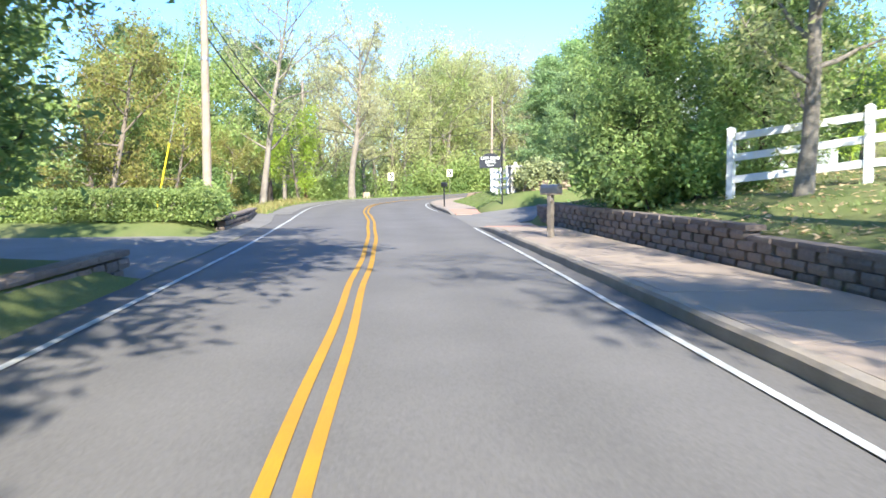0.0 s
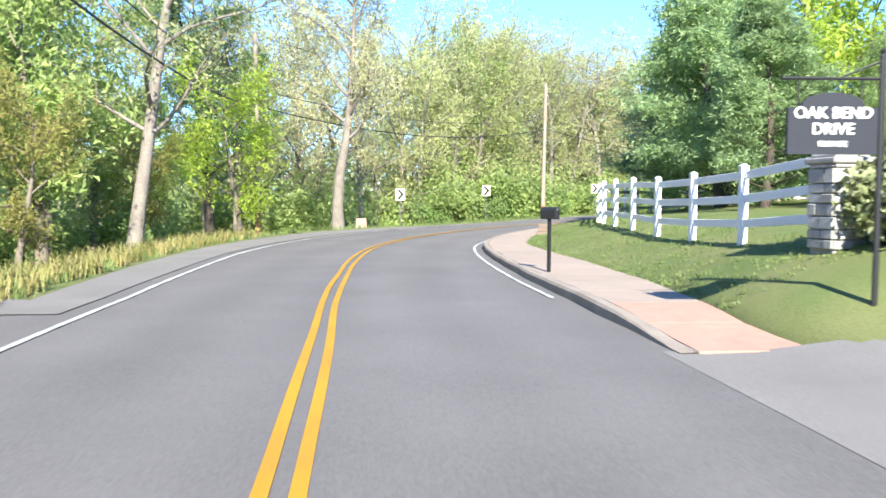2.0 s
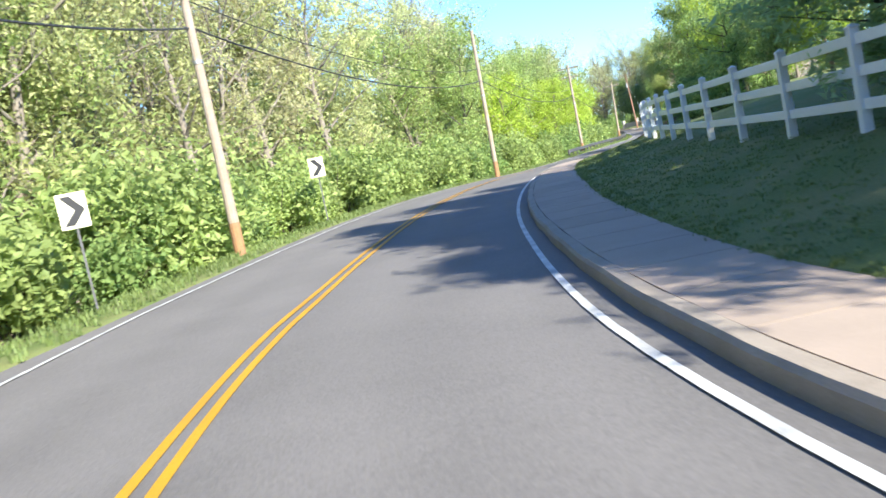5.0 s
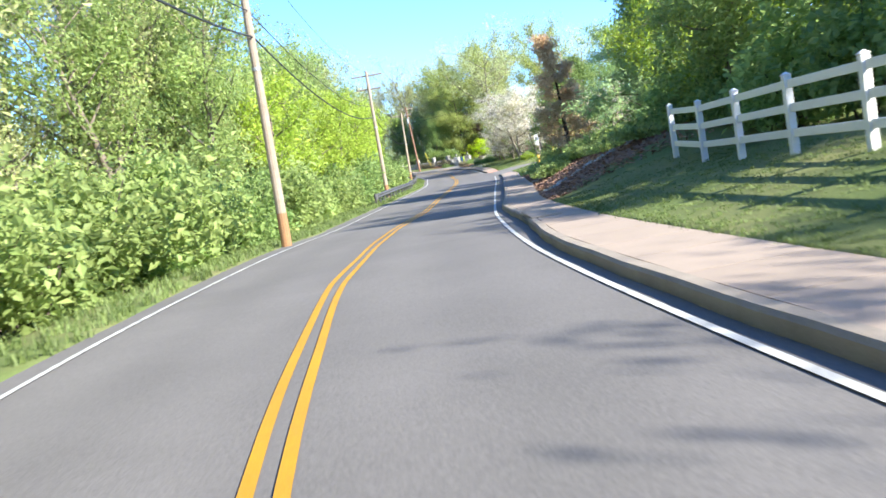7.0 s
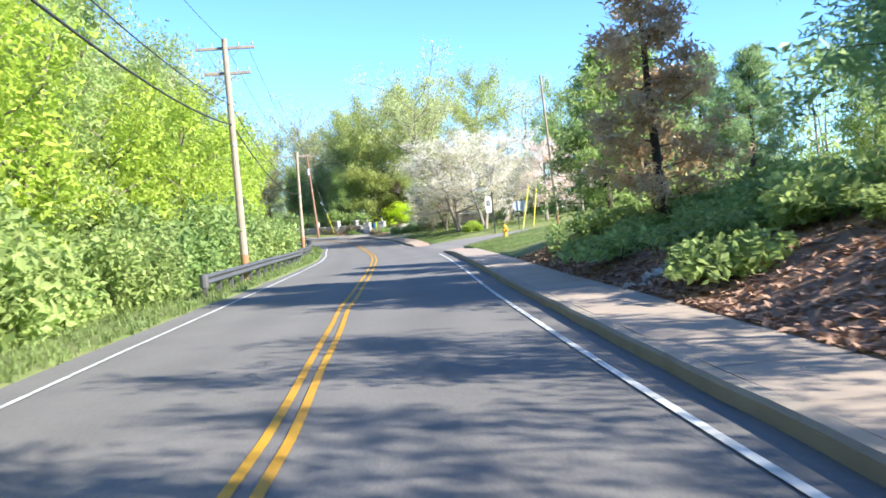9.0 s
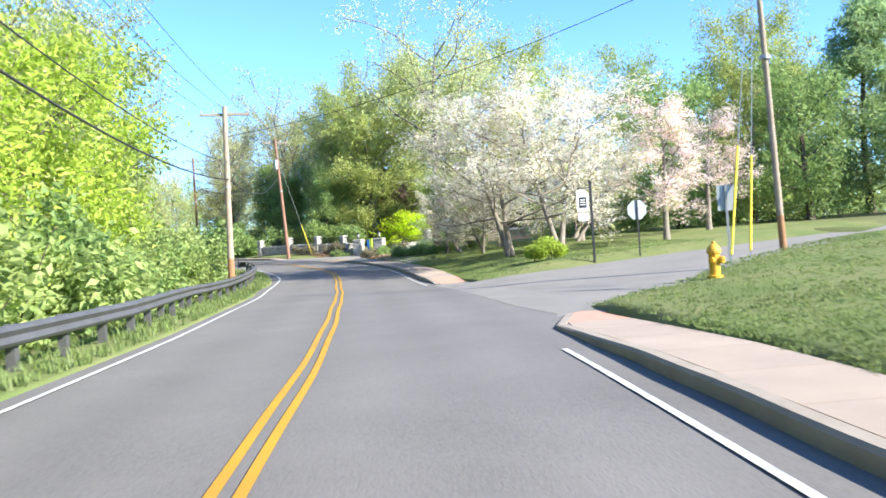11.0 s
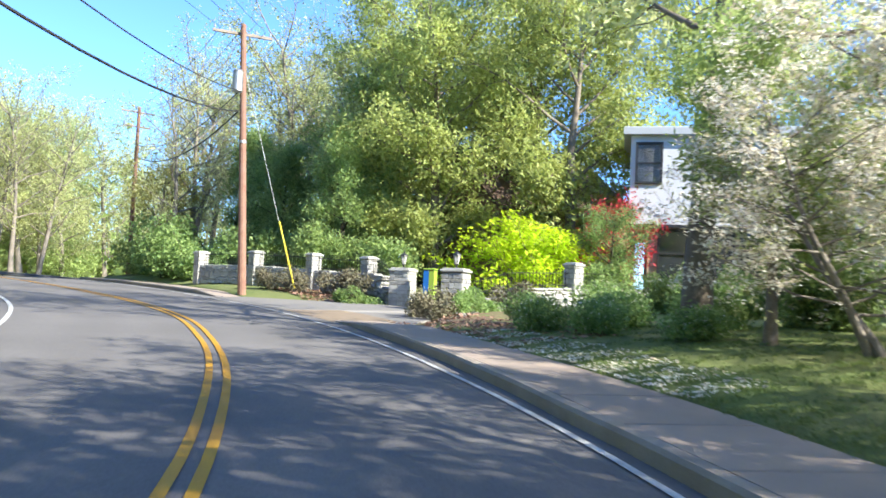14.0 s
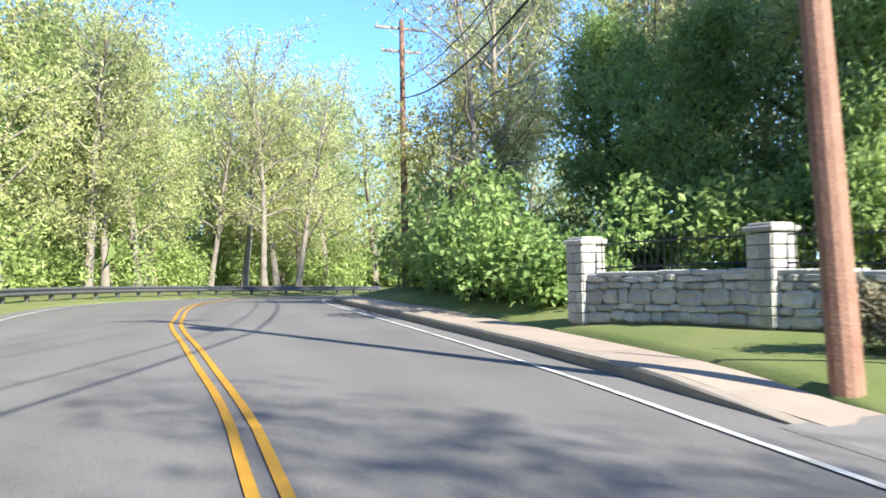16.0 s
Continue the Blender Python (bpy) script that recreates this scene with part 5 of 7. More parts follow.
def gable_house(x, y, turn, w, dpt, eave, ridge, wall_mat, label, brick_base=True):
    z = on_ground(x, y)
    ob = thing("house", (x, y, z), label, "house", turn=turn)
    p = pile(wall_mat)
    p.box((0, 0, eave / 2 - 0.3), (w, dpt, eave + 0.6))
    v = [(-w / 2, s * dpt / 2, eave) for s in (-1, 1)] + [(w / 2, s * dpt / 2, eave) for s in (-1, 1)] + [(0, -dpt / 2, ridge), (0, dpt / 2, ridge)]
    p.add(v, [[0, 2, 4], [3, 1, 5]])
    part("wall", p, ob)
    for s in (-1, 1):
        r = pile(ROOFING)
        a, b = np.array([s * (w / 2 + 0.45), 0, eave - 0.45 * (ridge - eave) / (w / 2)]), np.array([0, 0, ridge])
        q = [(a[0], t * (dpt / 2 + 0.4), a[2] + k) for k in (0, 0.16) for t in (-1, 1)] + [(0, t * (dpt / 2 + 0.4), b[2] + k) for k in (0, 0.16) for t in (-1, 1)]
        r.add(q, [[0, 1, 5, 4], [2, 6, 7, 3], [0, 4, 6, 2], [1, 3, 7, 5], [0, 2, 3, 1]])
        part("roof", r, ob, "shingled roof slope")
        t = pile(SIGN_WHITE)
        t.tube([(a[0], -dpt / 2 - 0.42, a[2] + 0.05), (0, -dpt / 2 - 0.42, ridge + 0.05)], 0.1, 5)
        part("barge_board", t, ob, "white trim")
    for cx, cz in ((-w / 4, eave * 0.35), (w / 4, eave * 0.35), (0, eave * 0.95)):
        window_unit(ob, cx, cz, 1.1, 1.5, -dpt / 2 - 0.03)
    return ob


def planter():
    """Low ledge-stone bed behind the entrance pier."""
    pts = np.array([(3.3, 36.9), (5.0, 35.7), (5.6, 37.6)])
    d = np.r_[0, np.cumsum(np.hypot(*np.diff(pts, axis=0).T))]
    ob = thing("planter_wall", (*pts[0], on_ground(*pts[0])), "low dry-laid tan stone planter wall", "planter")
    o = np.array(ob.matrix_world.translation)
    rng = random.Random(9)
    for row in range(4):
        s = rng.uniform(0, 0.2)
        while s < d[-1]:
            ln = rng.uniform(0.25, 0.6)
            c = np.array([np.interp(s + ln / 2, d, pts[:, 0]), np.interp(s + ln / 2, d, pts[:, 1])])
            seg = pts[1] - pts[0] if s < d[1] else pts[2] - pts[1]
            b = pile(TAN_STONE)
            b.box((c[0] - o[0], c[1] - o[1], on_ground(*c) - o[2] + 0.04 + row * 0.11), (ln - 0.015, 0.3, 0.10), math.atan2(seg[1], seg[0]), bevel=0.012)
            part("stone", b, ob)
            s += ln
    return pts


def stone_marker(x, y):
    ob = pile(TAN_STONE)
    z = on_ground(x, y)
    ob.box((x, y, z + 0.2), (0.62, 0.35, 0.62), 0.3, 0.86, 0.04)
    solid("stone_block", ob, "squared tan stone block at the foot of a roadside tree", "stone")


def rock_swale():
    rng = random.Random(21)
    shapes = []
    for k in range(4):
        g = np.random.default_rng(k)
        p = Pile()
        t = np.array([(math.cos(a) * math.cos(b), math.sin(a) * math.cos(b), math.sin(b)) for b in (-0.6, 0.5) for a in np.arange(5) * 2 * math.pi / 5] + [(0, 0, -0.9), (0, 0, 0.85)])
        t *= g.uniform(0.7, 1.2, (12, 1)) * (1, 0.8, 0.6)
        p.add(t, [[i, (i + 1) % 5, 5 + (i + 1) % 5, 5 + i] for i in range(5)])
        p.f += [np.array([[10, (i + 1) % 5, i] for i in range(5)]), np.array([[11, 5 + i, 5 + (i + 1) % 5] for i in range(5)])]
        shapes.append(p.mesh("rock", ROCK))
    for u0, u1 in ((127.4, 129.2), (140.7, 143.4)):
        ob = thing("rock_swale", at(u0, 5.2), "line of white rubble down a mulched bank", "rocks")
        o = np.array(ob.matrix_world.translation)
        for k in range(60):
            t = rng.random()
            q = at(u0 + (u1 - u0) * t + rng.gauss(0, 0.14), 5.0 + 3.6 * t + rng.gauss(0, 0.12))
            r = rng.uniform(0.06, 0.15)
            part("rock", shapes[k % 4], ob, "", Matrix.Translation((q[0] - o[0], q[1] - o[1], q[2] - o[2] + r * 0.3)) @ Euler((rng.random() * 3, rng.random(), rng.random() * 6)).to_matrix().to_4x4() @ Matrix.Scale(r, 4))


# ---- plants ----
def leaf_quads(centres, size, rng, flat=0.0, long=1.5, aim=None, jitter=0.35):
    """Folded diamond leaves at the centres: vertices and quads. flat: how far they lie level; aim: directions they point along."""
    n = len(centres)
    d = rng.normal(size=(n, 3)) if aim is None else aim + rng.normal(size=(n, 3)) * jitter
    d[:, 2] *= 1 - flat * 0.8
    d /= np.linalg.norm(d, axis=1)[:, None] + 1e-9
    up = rng.normal(size=(n, 3)) * (1 - flat * 0.8)
    up[:, 2] += 0.5 + flat * 2
    side = np.cross(d, up)
    side /= np.linalg.norm(side, axis=1)[:, None] + 1e-9
    nor = np.cross(side, d)
    s = size * rng.uniform(0.6, 1.35, (n, 1))
    a = centres - d * s * long / 2
    b = centres + d * s * long / 2
    l = centres + side * s * 0.5 + nor * s * 0.16
    r = centres - side * s * 0.5 + nor * s * 0.16
    v = np.stack([a, l, b, r], 1).reshape(-1, 3)
    return v, np.arange(4 * n).reshape(n, 4)


def one_sided(v, q):
    """Keeps three corners of each leaf, for leaves seen from afar."""
    v = np.delete(v.reshape(-1, 4, 3), 3, 1).reshape(-1, 3)
    return v, np.arange(len(v)).reshape(-1, 3)


def bough(p0, d, length, rng, nodes=5, lift=0.25, wander=0.18):
    pts = [np.array(p0, float)]
    d = np.array(d, float)
    for _ in range(nodes - 1):
        d = d + rng.normal(size=3) * wander + np.array([0, 0, lift / nodes])
        d /= np.linalg.norm(d)
        pts.append(pts[-1] + d * length / (nodes - 1))
    return np.array(pts)


def grow(rng, tall, r0, first=0.3, limbs=9, reach=0.38, up=0.7, forks=5, stems=1, lean=0.03, shape=None, nodes=5):
    """Trunk, limbs and branches as tubes, and the places and directions of twigs."""
    tubes, tips = [], []
    for st in range(stems):
        base = np.array([0.0, 0, -0.25]) + (rng.normal(size=3) * 0.12 * (1, 1, 0) if stems > 1 else 0)
        d0 = np.array([rng.normal() * lean, rng.normal() * lean, 1.0]) + (rng.normal(size=3) * 0.28 * (1, 1, 0) if stems > 1 else 0)
        d0 /= np.linalg.norm(d0)
        trunk = bough(base, d0, tall * 0.92, rng, 9, 0.0, 0.05)
        rr = np.interp(np.linspace(0, 1, 9), [0, 0.05, 0.5, 1], [r0 * 1.25, r0, r0 * 0.62, r0 * 0.1])
        tubes.append((trunk, rr, 9))
        for k in range(limbs):
            f = first + (0.97 - first) * (k + rng.uniform(0, 0.8)) / limbs
            i = f * 8
            p = trunk[int(i)] * (1 - i % 1) + trunk[min(int(i) + 1, 8)] * (i % 1)
            az = k * 2.4 + rng.uniform(-0.5, 0.5) + st
            s = shape(f) if shape else math.sin(math.pi * min(1, 0.25 + 0.75 * (1 - f) / (1 - first) * 0.85)) ** 0.6
            ln = tall * reach * s * rng.uniform(0.75, 1.15)
            el = up * (0.55 + 0.6 * f)
            b = bough(p, (math.cos(az), math.sin(az), el), ln, rng, nodes, 0.35, 0.16)
            rb = np.linspace(r0 * 0.42 * (1.05 - 0.6 * f), r0 * 0.07, nodes)
            tubes.append((b, rb, 5))
            for q in range(forks):
                g = 0.3 + 0.7 * (q + rng.random()) / forks
                j = g * (nodes - 1) * 0.999
                p2 = b[int(j)] * (1 - j % 1) + b[int(j) + 1] * (j % 1)
                dirn = b[int(j) + 1] - b[int(j)]
                dirn = dirn / np.linalg.norm(dirn) + rng.normal(size=3) * 0.75
                dirn /= np.linalg.norm(dirn)
                t = bough(p2, dirn, ln * rng.uniform(0.25, 0.45), rng, 4, 0.2, 0.2)
                tubes.append((t, np.linspace(r0 * 0.09, r0 * 0.025, 4), 3))
                tips.append(t)
    return tubes, tips


def wood(tubes, mat):
    p = pile(mat)
    for pts, r, k in tubes:
        p.tube(pts, np.maximum(r, 0.006), k, cap=False)
    return p.mesh("trunk", mat, True)


def foliage(tips, n, size, spread, rng, mat, flat=0.0, long=1.5, thick=1.0, sprig=6, drop=0.0, whole=False):
    """Leaves in sprigs along the twigs, with gaps between the sprigs."""
    m = max(1, n // sprig)
    pick = rng.integers(0, len(tips), m)
    along = rng.uniform(0.15, 1.0, m) * 2.999
    c = np.array([tips[k][int(a)] * (1 - a % 1) + tips[k][int(a) + 1] * (a % 1) for k, a in zip(pick, along)])
    c = c + rng.normal(size=c.shape) * spread * (1, 1, thick)
    c[:, 2] -= drop
    pts = np.repeat(c, sprig, 0) + rng.normal(size=(m * sprig, 3)) * size * 1.5 * (1, 1, 1 - flat * 0.7)
    v, q = leaf_quads(pts, size * (1.0 if whole else 1.25), rng, flat, long)
    if not whole:
        v, q = np.delete(v.reshape(-1, 4, 3), 3, 1).reshape(-1, 3), np.arange(3 * len(pts)).reshape(-1, 3)
    return mesh_of("crown", v, [q], mat)


def make_tree(kind, seed, label, category="tree", group=""):
    """One tree at the origin, as a thing with trunk and crown."""
    rng = np.random.default_rng(seed)
    name = "tree"
    crown = []
    if kind == "leafy":
        tubes, tips = grow(rng, 9.0, 0.19, 0.22, 13, 0.36, 0.75, 6)
        bark = BARK
        crown = [("crown", foliage(tips, 11000, 0.138, 0.34, rng, FRESH), "")]
    elif kind == "bright":
        tubes, tips = grow(rng, 8.0, 0.17, 0.2, 12, 0.4, 0.6, 6)
        bark = BARK
        crown = [("crown", foliage(tips, 8500, 0.13, 0.33, rng, BRIGHT, 0.2), "")]
    elif kind == "deep":
        tubes, tips = grow(rng, 8.5, 0.2, 0.08, 16, 0.36, 0.55, 6)
        bark = DARK_BARK
        crown = [("crown", foliage(tips, 11000, 0.125, 0.36, rng, MID), "")]
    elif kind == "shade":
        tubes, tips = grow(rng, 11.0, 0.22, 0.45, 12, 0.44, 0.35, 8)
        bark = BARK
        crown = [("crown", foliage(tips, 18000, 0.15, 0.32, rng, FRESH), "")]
    elif kind == "thin_shade":
        tubes, tips = grow(rng, 11.5, 0.2, 0.36, 14, 0.46, 0.4, 9)
        bark = BARK
        crown = [("crown", foliage(tips, 10500, 0.088, 0.4, rng, SPRING), "")]
    elif kind == "evergreen":
        tubes, tips = grow(rng, 8.5, 0.16, 0.02, 24, 0.3, 0.55, 6, shape=lambda f: (1.02 - f) ** 0.7 + 0.05)
        bark = DARK_BARK
        crown = [("crown", foliage(tips, 24000, 0.085, 0.26, rng, DEEP), "")]
    elif kind == "rust":
        tubes, tips = grow(rng, 8.5, 0.18, 0.2, 13, 0.38, 0.6, 6)
        bark = BARK
        crown = [("crown", foliage(tips, 7000, 0.12, 0.32, rng, RUST), "")]
    elif kind == "spring":
        tubes, tips = grow(rng, 12.0, 0.2, 0.16, 17, 0.34, 0.85, 8)
        bark = PALE_BARK
        crown = [("crown", foliage(tips, 11000, 0.10, 0.36, rng, SPRING), "")]
    elif kind == "buff":
        tubes, tips = grow(rng, 12.5, 0.26, 0.28, 17, 0.30, 0.95, 9)
        bark = PALE_BARK
        crown = [("crown", foliage(tips, 19000, 0.085, 0.30, rng, BUFF), "")]
    elif kind == "bare":
        tubes, tips = grow(rng, 13.0, 0.19, 0.24, 17, 0.33, 0.9, 10)
        bark = PALE_BARK
        crown = [("crown", foliage(tips, 4200, 0.09, 0.3, rng, SPRING), "")]
    elif kind == "young_green":
        tubes, tips = grow(rng, 11.0, 0.18, 0.25, 14, 0.3, 1.0, 7)
        bark = BARK
        crown = [("crown", foliage(tips, 16000, 0.10, 0.36, rng, FRESH), "")]
    elif kind == "tall_green":
        tubes, tips = grow(rng, 15.0, 0.26, 0.1, 22, 0.31, 0.75, 9)
        bark = BARK
        crown = [("crown", foliage(tips, 34000, 0.12, 0.42, rng, OLIVE), "")]
    elif kind == "dogwood":
        tubes, tips = grow(rng, 6.0, 0.10, 0.22, 15, 0.60, 0.34, 10, stems=2, lean=0.12, shape=lambda f: 1.12 - 0.62 * f)
        bark = PALE_BARK
        crown = [("blossom", foliage(tips, 21000, 0.07, 0.19, rng, BLOSSOM, 0.75, 1.1, 0.45, 9), "white blossom in level sprays"), ("crown", foliage(tips, 2600, 0.075, 0.2, rng, SPRING, 0.4), "small opening leaves")]
    elif kind == "pink_dogwood":
        tubes, tips = grow(rng, 6.0, 0.14, 0.22, 12, 0.5, 0.5, 8, lean=0.06, shape=lambda f: 1.12 - 0.7 * f)
        bark = PALE_BARK
        crown = [("blossom", foliage(tips, 14000, 0.07, 0.19, rng, PINK, 0.75, 1.1, 0.45, 9), "pale pink blossom in level sprays"), ("crown", foliage(tips, 1500, 0.08, 0.2, rng, SPRING, 0.4), "small opening leaves")]
    elif kind in ("white_pine", "spruce", "dead_pine", "high_pine"):
        tall = {"white_pine": 11.0, "spruce": 6.5, "dead_pine": 9.0, "high_pine": 17.0}[kind]
        first = {"white_pine": 0.06, "spruce": 0.02, "dead_pine": 0.08, "high_pine": 0.32}[kind]
        limbs = {"white_pine": 46, "spruce": 44, "dead_pine": 40, "high_pine": 40}[kind]
        reach = {"white_pine": 0.34, "spruce": 0.29, "dead_pine": 0.24, "high_pine": 0.22}[kind]
        tubes, tips = grow(rng, tall, tall * 0.017, first, limbs, reach, 0.12 if kind != "white_pine" else 0.3, 5, lean=0.01, shape=lambda f: (1.03 - f) ** 0.75 if kind != "high_pine" else 0.35 + 0.65 * math.sin(3.0 * (1.1 - f)), nodes=4)
        bark = DARK_BARK
        mat = {"white_pine": SOFT_NEEDLE, "spruce": DEEP, "dead_pine": DEAD, "high_pine": NEEDLE}[kind]
        n = {"white_pine": 44000, "spruce": 15000, "dead_pine": 12000, "high_pine": 26000}[kind]
        tubes = [tubes[0]] + [(a, b * 0.5, c) for a, b, c in tubes[1:]]
        crown = [("crown", foliage(tips, n, {"white_pine": 0.085, "spruce": 0.075}.get(kind, 0.10), 0.28 if kind == "white_pine" else 0.18, rng, mat, 0.3, 2.2, 0.6, 10), "")]
    elif kind == "yellow_maple":
        tubes, tips = grow(rng, 2.8, 0.07, 0.12, 12, 0.85, 0.4, 7, stems=2, shape=lambda f: 1.1 - 0.6 * f)
        bark = BARK
        crown = [("crown", foliage(tips, 8000, 0.085, 0.17, rng, GOLD, 0.6, 1.8, 0.5, whole=True), "")]
    elif kind == "red_maple":
        tubes, tips = grow(rng, 3.6, 0.07, 0.2, 10, 0.45, 0.5, 6)
        bark = DARK_BARK
        crown = [("crown", foliage(tips, 4500, 0.085, 0.18, rng, CRIMSON, 0.4, 1.7), "")]
    ob = tagged(new(name), label, category, group)
    part("trunk", wood(tubes, bark), ob, "")
    for nm, me, lb in crown:
        part(nm, me, ob, lb)
    return ob


def make_shrub(kind, seed, label, group=""):
    rng = np.random.default_rng(seed)
    name, cat = "shrub", "shrub"
    spec = {
        "thicket": ((1.75, 1.5, 2.1), 3000, 0.165, FRESH, 9, 0.3),
        "thicket_dark": ((1.6, 1.4, 1.9), 2700, 0.16, MID, 9, 0.3),
        "round": ((1.05, 1.05, 0.75), 4200, 0.085, BRIGHT, 5, 0.12),
        "hedge": ((1.35, 0.5, 0.52), 4200, 0.065, FRESH, 6, 0.06),
        "boxwood": ((0.6, 0.6, 0.55), 2600, 0.055, MID, 4, 0.06),
        "sage": ((0.75, 0.65, 0.6), 2400, 0.085, SAGE, 6, 0.15),
        "twiggy": ((0.6, 0.5, 0.62), 2600, 0.05, TWIG, 6, 0.15),
        "white_flower": ((1.3, 1.2, 1.0), 3600, 0.10, MID, 7, 0.25),
        "cover": ((1.1, 0.8, 0.3), 1100, 0.095, FRESH, 6, 0.12),
        "laurel": ((1.7, 1.6, 1.9), 5200, 0.14, DEEP, 9, 0.3),
    }[kind]
    (a, b, c), n, size, mat, lobes, ragged = spec
    ctr = rng.normal(size=(lobes, 3)) * (a * 0.45, b * 0.45, c * 0.32) + (0, 0, c * 0.62)
    rad = np.array([a, b, c]) * rng.uniform(0.42, 0.72, (lobes, 1))
    if kind == "hedge":
        ctr = np.stack([np.linspace(-a * 0.75, a * 0.75, lobes), rng.normal(size=lobes) * 0.05, np.full(lobes, c * 0.95)], 1)
        rad = np.tile([a * 0.42, b * 0.95, c * 0.98], (lobes, 1))
    k = rng.integers(0, lobes, n)
    d = rng.normal(size=(n, 3))
    d /= np.linalg.norm(d, axis=1)[:, None]
    if kind == "hedge":
        d = np.sign(d) * np.abs(d) ** 0.55
        d /= np.abs(d).max(1)[:, None] ** 0.7
    r = 1 - np.abs(rng.normal(size=(n, 1))) * 0.22
    p = ctr[k] + d * rad[k] * r + rng.normal(size=(n, 3)) * ragged * 0.5
    p = p[p[:, 2] > 0.02]
    v, q = leaf_quads(p, size, rng, 0.25, 1.6, d[: len(p)] * 0.8, 0.9)
    ob = tagged(new(name), label, cat, group)
    stems = pile(DARK_BARK)
    for j in range(lobes):
        stems.tube(bough((rng.normal() * a * 0.15, rng.normal() * b * 0.15, -0.15), ctr[j] / (np.linalg.norm(ctr[j]) + 1e-6) + (0, 0, 0.5), np.linalg.norm(ctr[j]) * 1.1 + 0.1, rng, 4, 0.1, 0.12), np.linspace(0.03, 0.008, 4) * max(0.5, c / 1.5), 5, cap=False)
    part("stem", stems, ob)
    part("leaves", mesh_of("leaves", v, [q], mat), ob)
    if kind == "white_flower":
        top = p[rng.integers(0, len(p), 150)] + (0, 0, 0.06)
        v, q = leaf_quads(np.repeat(top, 5, 0) + rng.normal(size=(750, 3)) * 0.03, 0.06, rng, 0.6, 1.0)
        part("blossom", mesh_of("blossom", v, [q], BLOSSOM), ob, "white flower heads")
    return ob


def brush(places, label, seed):
    """Loose woodland undergrowth over a stretch: lobed clumps of leaves, too many to count, as one object."""
    rng = np.random.default_rng(seed)
    cs, ss = [], []
    for x, y, size in places:
        lobes = rng.normal(size=(9, 3)) * (0.8, 0.7, 0.67) + (0, 0, 1.3)
        d = rng.normal(size=(1500, 3))
        d *= (1 - np.abs(rng.normal(size=(1500, 1))) * 0.22) / np.linalg.norm(d, axis=1)[:, None]
        c = lobes[rng.integers(0, 9, 1500)] + d * (1.0, 0.9, 1.2) * rng.uniform(0.75, 1.15) + rng.normal(size=(1500, 3)) * 0.18
        c = c[c[:, 2] > 0.03] * size + (x, y, on_ground(x, y))
        cs.append(c)
        ss.append(np.full(len(c), size))
    pts, sz = np.concatenate(cs), np.concatenate(ss)
    v, q = one_sided(*leaf_quads(pts, 0.25, rng, 0.25, 1.4))
    tagged(new("undergrowth", mesh_of("undergrowth", v, [q], FRESH)), label, "undergrowth", kind="stuff")


class Stock:
    """Grows the first plant of a kind where it is wanted and copies it for the others."""

    def __init__(self):
        self.made, self.rng = {}, random.Random(17)

    def put(self, kind, x, y, size=1.0, label=None, group="", maker=make_tree, seeds=2, turn=None, sink=0.0, wide=1.0):
        key = (kind, self.rng.randrange(seeds))
        m = Matrix.Translation((x, y, on_ground(x, y) - sink)) @ Matrix.Rotation(self.rng.uniform(0, 6.28) if turn is None else turn, 4, "Z") @ Matrix.Diagonal((size * wide, size * wide, size, 1))
        if key not in self.made:
            ob = self.made[key] = maker(kind, 31 * len(self.made) + 7, LABELS[kind], group=group)
            ob.matrix_basis = m
        else:
            src = self.made[key]
            old = src.matrix_basis.copy()
            src.scale = (1, 1, 1)
            ob = copy_thing(src, m)
            src.matrix_basis = old
        tagged(ob, label or LABELS[kind], group=group)
        return ob


LABELS = {
    "leafy": "leafy deciduous tree in fresh green leaf", "bright": "broad tree in bright yellow-green spring leaf", "deep": "dense mid-green tree branching from low down",
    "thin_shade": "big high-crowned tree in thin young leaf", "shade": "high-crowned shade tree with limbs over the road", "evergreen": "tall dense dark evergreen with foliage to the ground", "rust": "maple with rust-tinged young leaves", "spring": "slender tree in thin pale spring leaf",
    "buff": "tall tree with pale bark and buff catkins", "bare": "tall nearly bare tree with grey twigs", "young_green": "tall woodland tree in light green leaf",
    "tall_green": "tall full-crowned tree in yellowish green spring leaf", "dogwood": "spreading dogwood covered in white blossom", "pink_dogwood": "dogwood with pale pink blossom", "white_pine": "dense white pine with soft blue-green boughs",
    "spruce": "dark green conical spruce tree", "dead_pine": "dead brown conifer among green ones", "high_pine": "tall pine with bare lower trunk and layered boughs",
    "yellow_maple": "low spreading golden-green ornamental maple", "red_maple": "small crimson-leaved ornamental maple", "thicket": "dense light green roadside thicket shrub",
    "thicket_dark": "dense mid-green thicket shrub", "round": "rounded bright green clipped shrub", "hedge": "clipped bright green hedge section", "boxwood": "small rounded green shrub",
    "sage": "pale sage-green bedding shrub", "twiggy": "bare brown twiggy shrub in a mulched bed", "white_flower": "loose green shrub with white flower heads", "cover": "low green ground cover clump",
    "laurel": "large dark glossy evergreen shrub",
}


